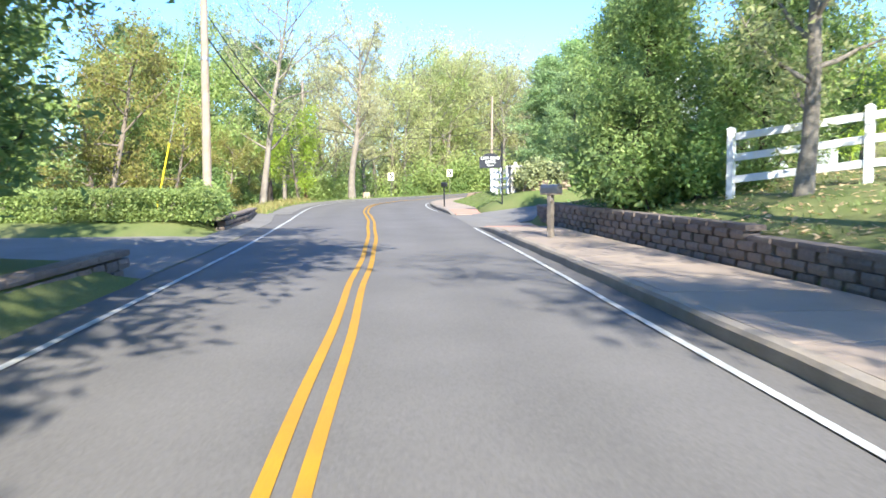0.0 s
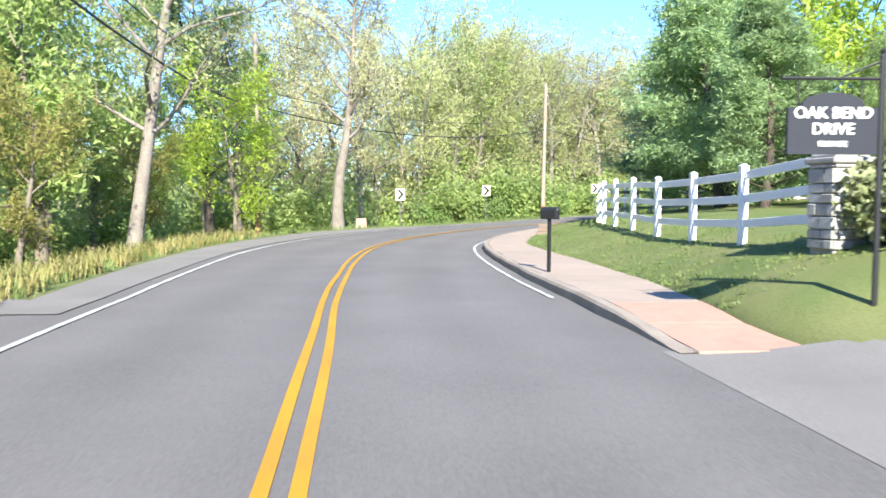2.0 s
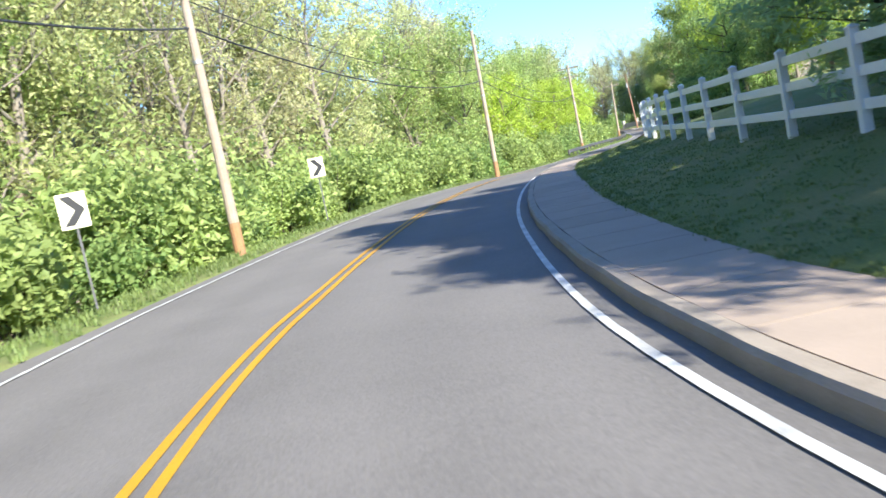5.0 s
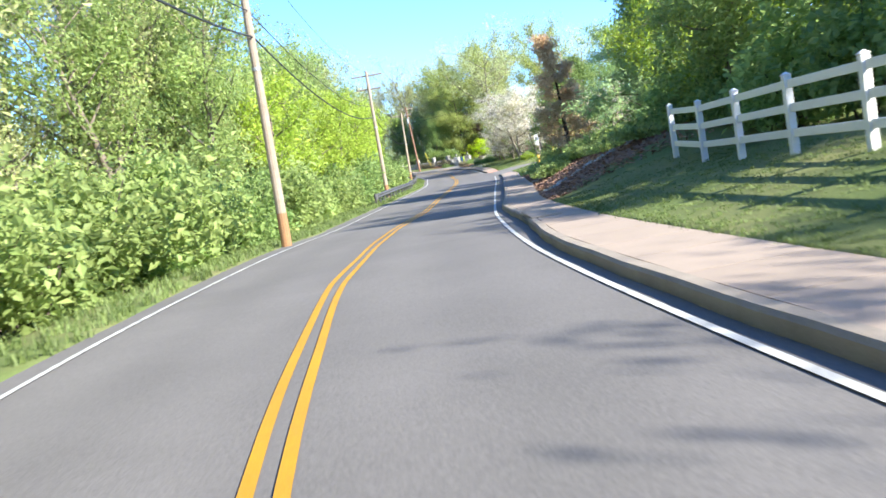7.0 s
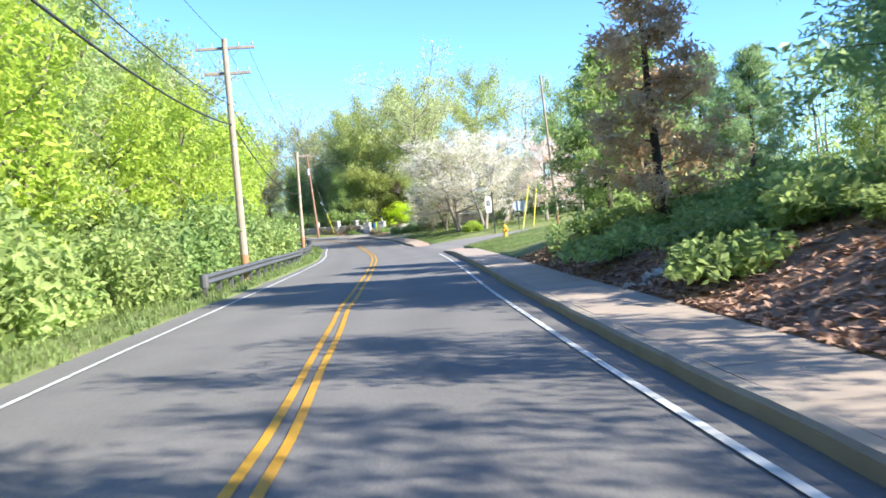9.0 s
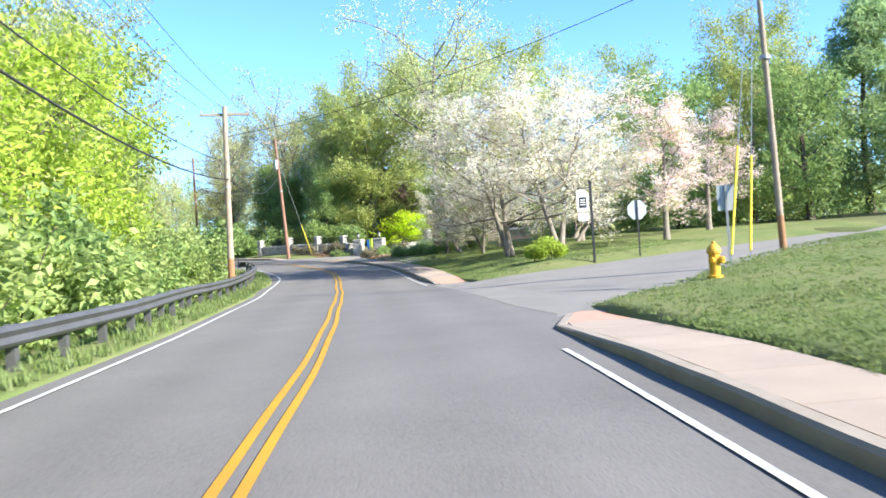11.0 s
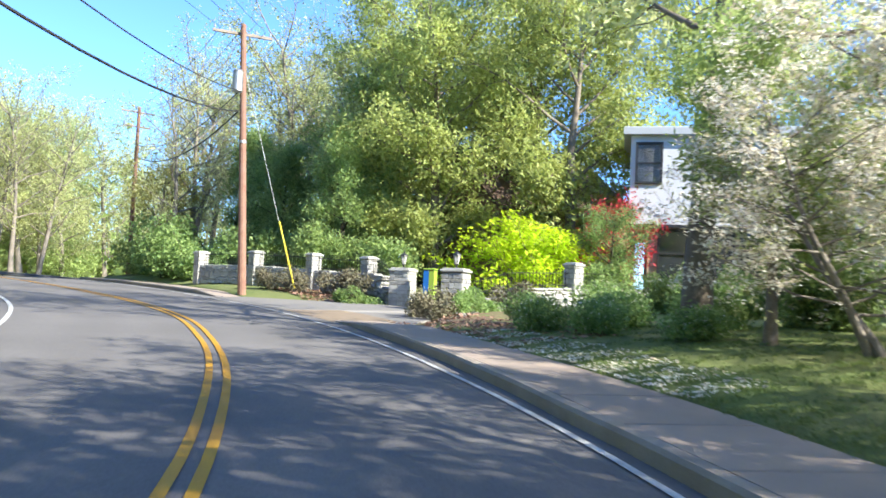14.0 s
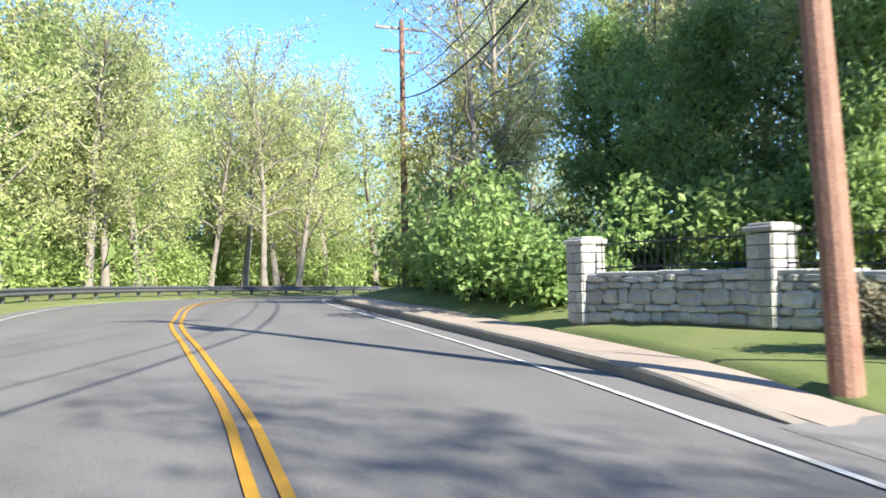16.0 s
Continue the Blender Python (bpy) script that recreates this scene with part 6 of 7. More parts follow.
def grass_tufts(name, label, places, tall, mat, seed, blades=7, wide=0.012):
    """Many blades in tufts, as one sheet of stuff."""
    rng = np.random.default_rng(seed)
    p = np.repeat(np.asarray(places), blades, 0)
    n = len(p)
    base = p + rng.normal(size=(n, 3)) * (0.05, 0.05, 0)
    az = rng.uniform(0, 2 * math.pi, n)
    d = np.stack([np.cos(az), np.sin(az), np.zeros(n)], 1)
    s = np.stack([-d[:, 1], d[:, 0], np.zeros(n)], 1) * wide
    h = tall * rng.uniform(0.5, 1.3, (n, 1))
    mid = base + d * h * 0.18 + (0, 0, 1) * h * 0.6
    tip = base + d * h * 0.6 + (0, 0, 1) * h * rng.uniform(0.7, 1.05, (n, 1))
    v = np.stack([base - s, base + s, mid + s * 0.7, mid - s * 0.7, tip], 1).reshape(-1, 3)
    i = np.arange(n)[:, None] * 5
    me = mesh_of(name, v, [i + [0, 1, 2, 3], i + [3, 2, 4]], mat)
    return tagged(new(name, me), label, "grass", kind="stuff")


def scatter(n, us, offs, seed, side):
    """Places on the ground between two stations, at offsets beyond the paved edge."""
    rng = np.random.default_rng(seed)
    u = rng.uniform(*us, n)
    o = rng.uniform(0, 1, n) ** 1.5 * (offs[1] - offs[0]) + offs[0]
    v = walk_out(u) + o if side > 0 else left_edge(u) - o
    xy = spot(u, v)[:, :2]
    return np.concatenate([xy, height(xy)[:, None]], 1)


def far_woods():
    """Woods all round, far behind the rest: crowns of coarse leaf clumps on thin trunks, as one object each shade."""
    rng = np.random.default_rng(77)
    want = []
    while len(want) < 760:
        x, y = rng.uniform(-110, 220), rng.uniform(-60, 330)
        s = station(np.array([[x, y]]))[0]
        lim = 24 if s[1] < 0 else 54
        if abs(s[1]) < lim or abs(s[1]) > 95 or (s[0] > END - 3 and abs(s[1]) < 12):
            continue
        want.append((x, y))
    while len(want) < 960:
        x, y = rng.uniform(10, 150), rng.uniform(232, 320)
        if abs(station(np.array([[x, y]]))[0, 1]) > 15:
            want.append((x, y))
    want = np.array(want)
    z = height(want)
    where = station(want)
    # trees on this stretch are cut down to fit the skyline in the camera's view
    shortened = (where[:, 1] < 0) & (where[:, 0] > 30) & (where[:, 0] < 112)
    shade = rng.choice(4, len(want), p=(0.17, 0.38, 0.1, 0.35))
    for k, (mat, label) in enumerate(((FRESH, "far woods in fresh green leaf"), (SPRING, "far woods in pale spring leaf"), (MID, "far woods in mid-green leaf"), (BUFF, "far woods in buff young leaf"))):
        sel = np.where(shade == k)[0]
        vs, n = [], 300
        for i in sel:
            hgt = rng.uniform(14, 22) * (0.58 if shortened[i] else 1.0)
            lobe = np.clip(rng.normal(size=(9, 3)), -1.4, 1.4) * (hgt * 0.12, hgt * 0.12, hgt * 0.17)
            d = rng.normal(size=(n, 3))
            d *= rng.uniform(0.1, 1, (n, 1)) ** 0.45 / np.linalg.norm(d, axis=1)[:, None]
            c = lobe[rng.integers(0, 9, n)] + d * hgt * 0.12 + (want[i, 0], want[i, 1], z[i] + hgt * 0.64)
            vs.append(c)
        pts = np.concatenate(vs)
        v, q = one_sided(*leaf_quads(pts, 0.46, rng, 0.1, 1.3))
        tagged(new("far_woods", mesh_of("far_woods", v, [q], mat)), label, "woods", kind="stuff")
    low = np.repeat(np.concatenate([want, z[:, None]], 1), 150, 0) + rng.normal(size=(150 * len(want), 3)) * (4.6, 4.6, 0) + np.abs(rng.normal(size=(150 * len(want), 1))) * (0, 0, 4.2)
    v, q = one_sided(*leaf_quads(low, 0.84, rng, 0.1, 1.3))
    tagged(new("far_undergrowth", mesh_of("far_undergrowth", v, [q], FRESH)), "green undergrowth beneath the far woods", "undergrowth", kind="stuff")
    t = pile(PALE_BARK)
    for (x, y), g in zip(want, z):
        hgt = rng.uniform(9, 15)
        t.tube([(x, y, g - 0.3), (x + rng.normal() * 0.3, y + rng.normal() * 0.3, g + hgt * 0.5), (x + rng.normal() * 0.5, y + rng.normal() * 0.5, g + hgt)], [0.17, 0.12, 0.03], 5, cap=False)
    solid("far_trunks", t, "pale trunks of the far woods", "woods", kind="stuff")


def plant_all():
    st = Stock()
    rng = random.Random(41)
    put = lambda kind, u, v, size=1.0, **k: st.put(kind, *at(u, v)[:2], size, **k)
    shrub = lambda kind, u, v, size=1.0, **k: st.put(kind, *at(u, v)[:2], size, maker=make_shrub, **k)
    # left bank at the start
    for u, v, s in ((-4, -6.8, 1.25), (5.0, -8.2, 0.9), (10.6, -6.2, 0.62), (9.6, -5.2, 0.6), (8.8, -8.8, 0.75), (0, -13, 1.2), (-11, -6.5, 1.25)):
        put("deep", u, v, s, wide=1.45 if u > 9 else 1.0)
    for u, v in ((3, -5.6), (7, -5.9), (9.6, -6.0), (12.0, -6.6), (11.4, -8.6)):
        shrub("thicket_dark", u, v, 1.05)
    # outside the view, added to cast shade on the road; crowns widened for it
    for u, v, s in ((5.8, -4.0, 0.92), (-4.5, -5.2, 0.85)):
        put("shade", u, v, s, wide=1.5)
    put("bright", 12.4, -6.4, 0.62)
    # hedge and lawn trees past the first drive
    for k in range(5):
        st.put("hedge", *at(24.8 + 0.35 * k, -5.7 - 2.15 * k)[:2], 0.95, maker=make_shrub, turn=radians(170 - k * 2), group="hedge sections")
    shrub("thicket", 26.0, -4.9, 0.42)
    for u, v, s, kd in ((37, -11, 0.95, "rust"), (43, -13.5, 1.0, "rust"), (34, -17, 1.0, "rust"), (31, -13, 0.85, "leafy"), (40, -19, 1.1, "leafy"), (48, -11.5, 0.8, "rust"), (28, -22, 1.1, "leafy"), (25, -27, 1.0, "dogwood"), (53, -16, 0.9, "leafy"), (46, -20, 1.2, "young_green")):
        put(kd, u, v, s)
    for x, y, s, kd in ((-12.2, 46.0, 0.5, "rust"), (-14.6, 52.0, 1.05, "leafy"), (-17.5, 58.0, 1.2, "young_green"), (-20.5, 54.0, 1.2, "leafy"), (-19.0, 49.0, 1.0, "deep"), (-23.5, 60.0, 1.25, "young_green"), (-16.5, 64.5, 0.8, "leafy"), (-14.0, 58.5, 0.55, "rust")):
        st.put(kd, x, y, s)
    for x, y, s, kd in ((12.9, 51.8, 0.45, "leafy"), (11.6, 48.0, 0.42, "evergreen"), (14.2, 57.5, 0.6, "evergreen")):
        st.put(kd, x, y, s)
    st.put("young_green", 9.4, 48.2, 0.28, label="young staked tree on a mulched lawn")
    for u, v in ((38, -6.8), (41, -7.6), (45, -8.6), (48.5, -9.2), (56, -10)):
        shrub("thicket_dark", u, v, 0.55)
    st.put("bare", -11.4, 50.9, 1.15, seeds=1)
    st.put("bright", -11.3, 62.8, 0.82, label="broad shrubby tree in bright yellow-green leaf")
    st.put("high_pine", -15.5, 72.8, 1.0, seeds=1)
    st.put("high_pine", -20.5, 62.0, 0.95, seeds=1)
    st.put("buff", -8.2, 71.2, 1.2, seeds=1, label="tall roadside tree with pale bark and buff catkins")
    for x, y, s, kd in ((-13, 86, 1.4, "bare"), (-2.0, 93.5, 1.15, "bare"), (1.5, 99, 1.2, "spring"), (7.0, 104.5, 1.3, "bare"), (12.5, 110.5, 1.35, "buff"), (17.5, 114.5, 1.35, "spring"), (-6.0, 90.0, 1.3, "bare"), (-15, 80, 1.2, "bare"), (-4.5, 98, 1.5, "spring"), (-9, 104, 1.3, "bare"), (2.5, 103, 1.35, "spring"), (-18, 92, 1.3, "spring"), (9, 110, 1.3, "bare"), (0, 112, 1.3, "spring")):
        st.put(kd, x, y, s)
    low = []
    for k in range(24):
        u, v = rng.uniform(44, 84), -rng.uniform(13, 26)
        low.append((*at(u, v)[:2], rng.uniform(0.8, 1.5)))
    for k in range(12):
        put(rng.choice(("spring", "bare", "bare", "bare")), rng.uniform(56, 86), -rng.uniform(14, 26), rng.uniform(1.0, 1.3), seeds=3, group="woodland trees")
    # thicket beside the verge
    for k in range(64):
        u = 82 + 2.0 * k + rng.uniform(-0.5, 0.5)
        near = 6.9 if u < 96 else (6.3 if u < 118 else (7.0 if u < 150 else 6.9))
        near += 1.6 * max(0, 1 - (u - 82) / 5)
        shrub("thicket" if rng.random() < 0.72 else "thicket_dark", u, -near - rng.uniform(0.2, 0.9), rng.uniform(0.75, 1.1), group="roadside thicket", seeds=3)
    for k in range(44):
        u = 84 + 3.0 * k + rng.uniform(-1, 1)
        low.append((*at(u, -9.0 - rng.uniform(0, 2.2))[:2], rng.uniform(1.1, 1.65)))
    for k in range(34):
        u = 86 + 3.7 * k + rng.uniform(-1.4, 1.4)
        kd = rng.choice(("spring", "bare", "young_green", "spring", "young_green", "bare"))
        if 165 < u < 206:
            kd = rng.choice(("young_green", "leafy", "bright", "young_green"))
        put(kd, u, -11.5 - rng.uniform(0, 9), rng.uniform(1.0, 1.35), seeds=3, group="woodland trees")
    for k in range(46):
        u = 92 + 2.6 * k + rng.uniform(-1.0, 1.0)
        kd = rng.choice(("spring", "buff", "bare", "spring", "buff", "bare", "young_green")) if u < 160 else rng.choice(("young_green", "leafy", "spring", "young_green"))
        put(kd, u, -10.5 - rng.uniform(0, 13), rng.uniform(1.25, 1.6) if u < 160 else rng.uniform(1.1, 1.45), seeds=3, group="woodland trees")
    for u, v, s in ((152, -10.5, 1.2), (162, -9.8, 1.1), (170, -9.8, 1.15), (178, -9.5, 1.1), (186, -9.5, 1.1), (193, -10.2, 1.15), (200, -11, 1.1)):
        put("bright", u, v, s, group="woodland trees")
    # lawn and banks on the right
    for u, v, s in ((24.4, 7.3, 0.76), (26.4, 8.2, 0.52), (22.0, 11.6, 0.85), (22.0, 8.0, 0.8)):
        put("evergreen", u, v, s)
    for x, y, s in ((4.3, 19.2, 0.74), (6.9, 18.6, 0.8)):
        st.put("evergreen", x, y, s)
    for x, y, s in ((4.5, 18.3, 0.62), (4.2, 20.6, 0.7), (5.3, 17.6, 0.5)):
        st.put("thicket_dark", x, y, s, maker=make_shrub)
    st.put("spring", 6.05, 14.3, 0.76, label="street tree with a pale trunk beside a white fence")
    # the thin_shade pair stands out of view, added to dapple the pavement
    for u, v, s, kd in ((7.0, 6.9, 0.72, "thin_shade"), (-4.0, 7.4, 0.85, "thin_shade"), (13, 16, 1.2, "deep"), (-8, 8, 1.1, "leafy"), (14, 14, 1.0, "leafy"), (18, 21, 1.0, "leafy")):
        put(kd, u, v, s)
    for u, v, s in ((56, 12.4, 0.7), (61.5, 11.8, 0.9), (67.5, 12.4, 1.05), (72, 10.4, 0.9), (77, 10.0, 0.9), (80, 12.5, 1.05)):
        put("white_pine", u, v, s, wide=1.2)
    for u, v, s, kd in ((52.0, 14.8, 0.62, "evergreen"), (50.6, 15.8, 0.52, "evergreen"), (74.0, 14.0, 1.35, "bright"), (78, 17, 1.4, "bright"), (42, 26, 0.9, "bright"), (46, 24, 0.8, "evergreen"), (52, 26, 1.0, "bright"), (60, 24, 1.1, "young_green"), (38.5, 30, 0.6, "leafy"), (68, 24, 1.0, "leafy"), (86, 13, 1.2, "evergreen"), (88, 17, 1.2, "deep"), (93, 23, 1.2, "leafy"), (99, 27, 1.0, "deep"), (105, 28, 1.0, "leafy"), (96, 33, 1.2, "leafy")):
        put(kd, u, v, s)
    for u, v, s, kd in ((104.5, 18.0, 1.0, "leafy"), (118.0, 11.8, 0.7, "bright"), (113.0, 12.6, 0.62, "deep"), (116.8, 14.0, 0.7, "deep"), (110.5, 14.0, 0.6, "leafy"), (109.5, 16.2, 0.65, "bright"), (131.0, 11.2, 0.75, "bright"), (135.5, 16.5, 0.8, "bright"), (113, 30, 0.9, "deep"), (121.2, 10.0, 0.75, "leafy"), (124.4, 10.8, 0.8, "bright"), (120.0, 13.0, 0.8, "deep"), (139.2, 12.2, 1.1, "white_pine"), (141.6, 12.8, 1.0, "white_pine"), (147.2, 7.9, 0.9, "dead_pine"), (151.5, 7.7, 1.0, "spruce"), (154.0, 9.8, 1.1, "spruce")):
        put(kd, u, v, s)
    for k in range(15):
        shrub("cover", 138.5 + 0.9 * k, 6.0 + rng.uniform(0, 2.4), rng.uniform(0.8, 1.3), group="ground cover", seeds=3)
    for k in range(22):
        shrub("cover", 126 + 1.2 * k, 8.4 + rng.uniform(0, 2.6), rng.uniform(0.9, 1.5), group="ground cover", seeds=3)
    for k in range(15):
        u = 124.5 + 2.15 * k + rng.uniform(-0.5, 0.5)
        shrub("cover", u, 7.6 + rng.uniform(-0.5, 2.4), rng.uniform(0.6, 1.15), group="ground cover", seeds=3)
    for u, v, s in ((114.5, 10.6, 0.8), (117.0, 10.2, 0.9), (119.4, 10.4, 0.9), (112.0, 11.2, 0.8)):
        shrub("thicket_dark", u, v, s)
    for k in range(6):
        shrub("thicket_dark", 122 + 1.6 * k, 10.4 + rng.uniform(-0.3, 0.8), rng.uniform(0.6, 0.85))
    # side street and dogwood lawn
    for x, y, s, kd in ((92.6, 152.9, 1.5, "dogwood"), (93.6, 156.4, 1.5, "dogwood"), (97.6, 161.2, 0.78, "dogwood"), (100.0, 164.6, 0.7, "dogwood"), (103.2, 163.6, 1.05, "dogwood"), (101.5, 157.0, 1.2, "dogwood"), (106.5, 160.0, 1.2, "dogwood"), (97.0, 149.7, 1.2, "pink_dogwood"), (105.0, 150.5, 1.2, "pink_dogwood")):
        st.put(kd, x, y, s, seeds=2, group="dogwoods")
    st.put("leafy", 101.0, 166.4, 0.56, label="small bright green tree beneath dogwoods")
    st.put("round", 87.8, 150.9, 0.8, maker=make_shrub, seeds=1)
    for x, y, s, kd in ((113, 147, 1.2, "deep"), (119, 139, 1.5, "white_pine"), (126, 146, 1.6, "white_pine"), (112, 155, 1.2, "deep"), (118, 152, 0.95, "tall_green"), (124, 155, 1.5, "deep"), (120, 128, 1.3, "leafy"), (130, 152, 1.6, "evergreen"), (134, 168, 1.5, "young_green"), (138, 178, 1.5, "spring")):
        st.put(kd, x, y, s)
    for x, y, s in ((101.6, 171.1, 0.45), (101.3, 169.6, 0.42), (102.8, 170.2, 0.55), (103.0, 172.4, 0.45), (101.2, 167.6, 0.42), (103.6, 168.4, 0.6), (104.8, 171.4, 0.55), (106.8, 172.8, 0.55)):
        st.put("white_flower", x, y, s, maker=make_shrub)
    for x, y, s in ((104.5, 166.5, 0.6), (108.0, 169.2, 0.45), (109.3, 172.2, 0.42), (113.6, 187.0, 0.8), (113.8, 190.8, 0.85), (113.6, 194.6, 0.9)):
        st.put("laurel", x, y, s, maker=make_shrub)
    for k in range(40):
        x, y = rng.uniform(111, 140), rng.uniform(130, 168)
        if x + y > 262:
            low.append((x, y, rng.uniform(1.1, 1.6)))
    # gate garden
    st.put("yellow_maple", 113.3, 180.2, 1.3, seeds=1)
    st.put("red_maple", 116.9, 177.7, 1.05, seeds=1)
    st.put("deep", 114.6, 177.0, 0.42, seeds=1, label="small dark green tree in front of a red maple")
    st.put("laurel", 113.4, 176.2, 0.55, maker=make_shrub)
    for x, y, s, kd in ((117.5, 188.0, 1.05, "tall_green"), (121.0, 182.5, 1.15, "tall_green"), (126.0, 188.0, 1.3, "tall_green"), (130.0, 180.0, 1.3, "tall_green"), (114.8, 191.5, 1.0, "evergreen"), (116.6, 198.5, 0.95, "evergreen"), (120.0, 205.0, 1.2, "evergreen"), (120.5, 192.5, 1.3, "deep"), (122.5, 199.5, 1.2, "deep"), (120.5, 194.0, 1.0, "tall_green"), (125, 189, 1.5, "evergreen")):
        st.put(kd, x, y, s)
    for x, y, s, kd in ((108.4, 183.6, 1.0, "boxwood"), (105.4, 177.9, 0.85, "twiggy"), (106.0, 177.4, 0.95, "twiggy"), (104.6, 176.6, 0.8, "twiggy"), (105.6, 176.2, 0.9, "boxwood"), (107.0, 177.0, 0.95, "boxwood"), (107.9, 176.4, 0.9, "twiggy"), (109.2, 185.5, 1.1, "twiggy"), (108.7, 187.3, 0.95, "twiggy"), (109.1, 184.4, 1.05, "twiggy"), (108.4, 188.7, 0.9, "twiggy"), (106.4, 178.6, 0.5, "twiggy")):
        st.put(kd, x, y, s, maker=make_shrub)
    for x, y, s in ((110.6, 197.0, 0.72), (111.2, 199.0, 0.85), (111.6, 201.4, 0.9), (113.0, 203.8, 0.95)):
        st.put("thicket_dark", x, y, s, maker=make_shrub, label="tall green shrub at the end of a stone wall")
    for x, y, s in ((102.3, 168.2, 1.35),):
        st.put("thin_shade", x, y, s)
    for x, y, s, kd in ((115.5, 207.5, 0.95, "bare"), (118.5, 202.0, 0.9, "deep"), (119.0, 211.0, 1.2, "bare"), (122.5, 216.5, 1.2, "buff"), (125.0, 206.0, 1.2, "spring"), (117.0, 211.5, 0.9, "rust"), (128.0, 222.0, 1.4, "spring")):
        st.put(kd, x, y, s)
    for x, y, s in ((113.8, 207.0, 0.9), (115.0, 209.5, 0.8), (117.5, 213.0, 0.9), (120.0, 216.5, 0.9)):
        st.put("thicket", x, y, s, maker=make_shrub, group="roadside thicket")
    # woods past the bend
    for k in range(26):
        low.append((*at(rng.uniform(236, 300), -rng.uniform(14, 30))[:2], rng.uniform(1.3, 1.8)))
    for k in range(46):
        u, side = rng.uniform(238, 300), rng.choice((1, -1, -1))
        v = (16 + rng.uniform(0, 14)) if side > 0 else -(9 + rng.uniform(0, 18))
        put(rng.choice(("spring", "bare", "young_green", "spring", "bare", "spring")), u, v, rng.uniform(1.1, 1.5), seeds=3, group="woodland trees")
    for k in range(26):
        u = rng.uniform(242, 300)
        shrub(rng.choice(("thicket", "thicket_dark")), u, 8.6 + rng.uniform(0, 5), rng.uniform(0.5, 0.9), group="roadside thicket", seeds=3)
    for k in range(44):
        u = rng.uniform(222, 305)
        low.append((*at(u, -8.5 - rng.uniform(0, 15))[:2], rng.uniform(0.8, 1.4)))
    for k in range(24):
        put(rng.choice(("spring", "spring", "bare", "young_green")), 214 + 3.2 * k, -10 - rng.uniform(0, 8), rng.uniform(1.15, 1.5), seeds=3, group="woodland trees")
    for k in range(22):
        low.append((rng.uniform(120, 172), rng.uniform(252, 272), rng.uniform(1.4, 2.0)))
    brush(low, "loose light green undergrowth beneath the woodland trees", 8)
    for k in range(14):
        st.put(rng.choice(("spring", "young_green", "spring")), 116 + 4 * k, rng.uniform(254, 275), rng.uniform(1.2, 1.6), seeds=3, group="woodland trees")
    # entrance planting
    for k in range(9):
        st.put("sage", 3.75 + 0.17 * k + rng.uniform(-0.1, 0.1), 37.05 - 0.07 * k + (0.75 if k % 2 else 0.0), rng.uniform(0.9, 1.25), maker=make_shrub, group="bedding shrubs")
    far_woods()


def build_litter():
    """Loose bark chips on the beds and fallen petals beside the flowering shrubs."""
    rng = np.random.default_rng(5)
    p = np.concatenate([scatter(9000, (121, 155), (0.02, 4.8), 21, 1), scatter(600, (227.6, 231.5), (1.8, 3.8), 22, 1), scatter(700, (212, 219), (0.1, 2.5), 23, 1)]) + (0, 0, 0.025)
    v, q = leaf_quads(p, 0.085, rng, 0.8, 1.9)
    tagged(new("bark_mulch", mesh_of("bark_mulch", v, [q], CHIP)), "loose brown bark mulch on a planted bank", "mulch", kind="stuff")
    p = scatter(1600, (207, 214.5), (0.03, 1.2), 24, 1) + (0, 0, 0.03)
    v, q = leaf_quads(p, 0.05, rng, 0.8, 1.2)
    tagged(new("fallen_petals", mesh_of("fallen_petals", v, [q], BLOSSOM)), "white petals fallen on the grass edge", "petals", kind="stuff")
    p = scatter(2200, (-4, 27), (0.4, 6), 25, 1) + (0, 0, 0.02)
    v, q = leaf_quads(p, 0.07, rng, 0.8, 1.7)
    tagged(new("leaf_litter", mesh_of("leaf_litter", v, [q], DEAD)), "dry leaves lying on a shaded bank", "leaf litter", kind="stuff")


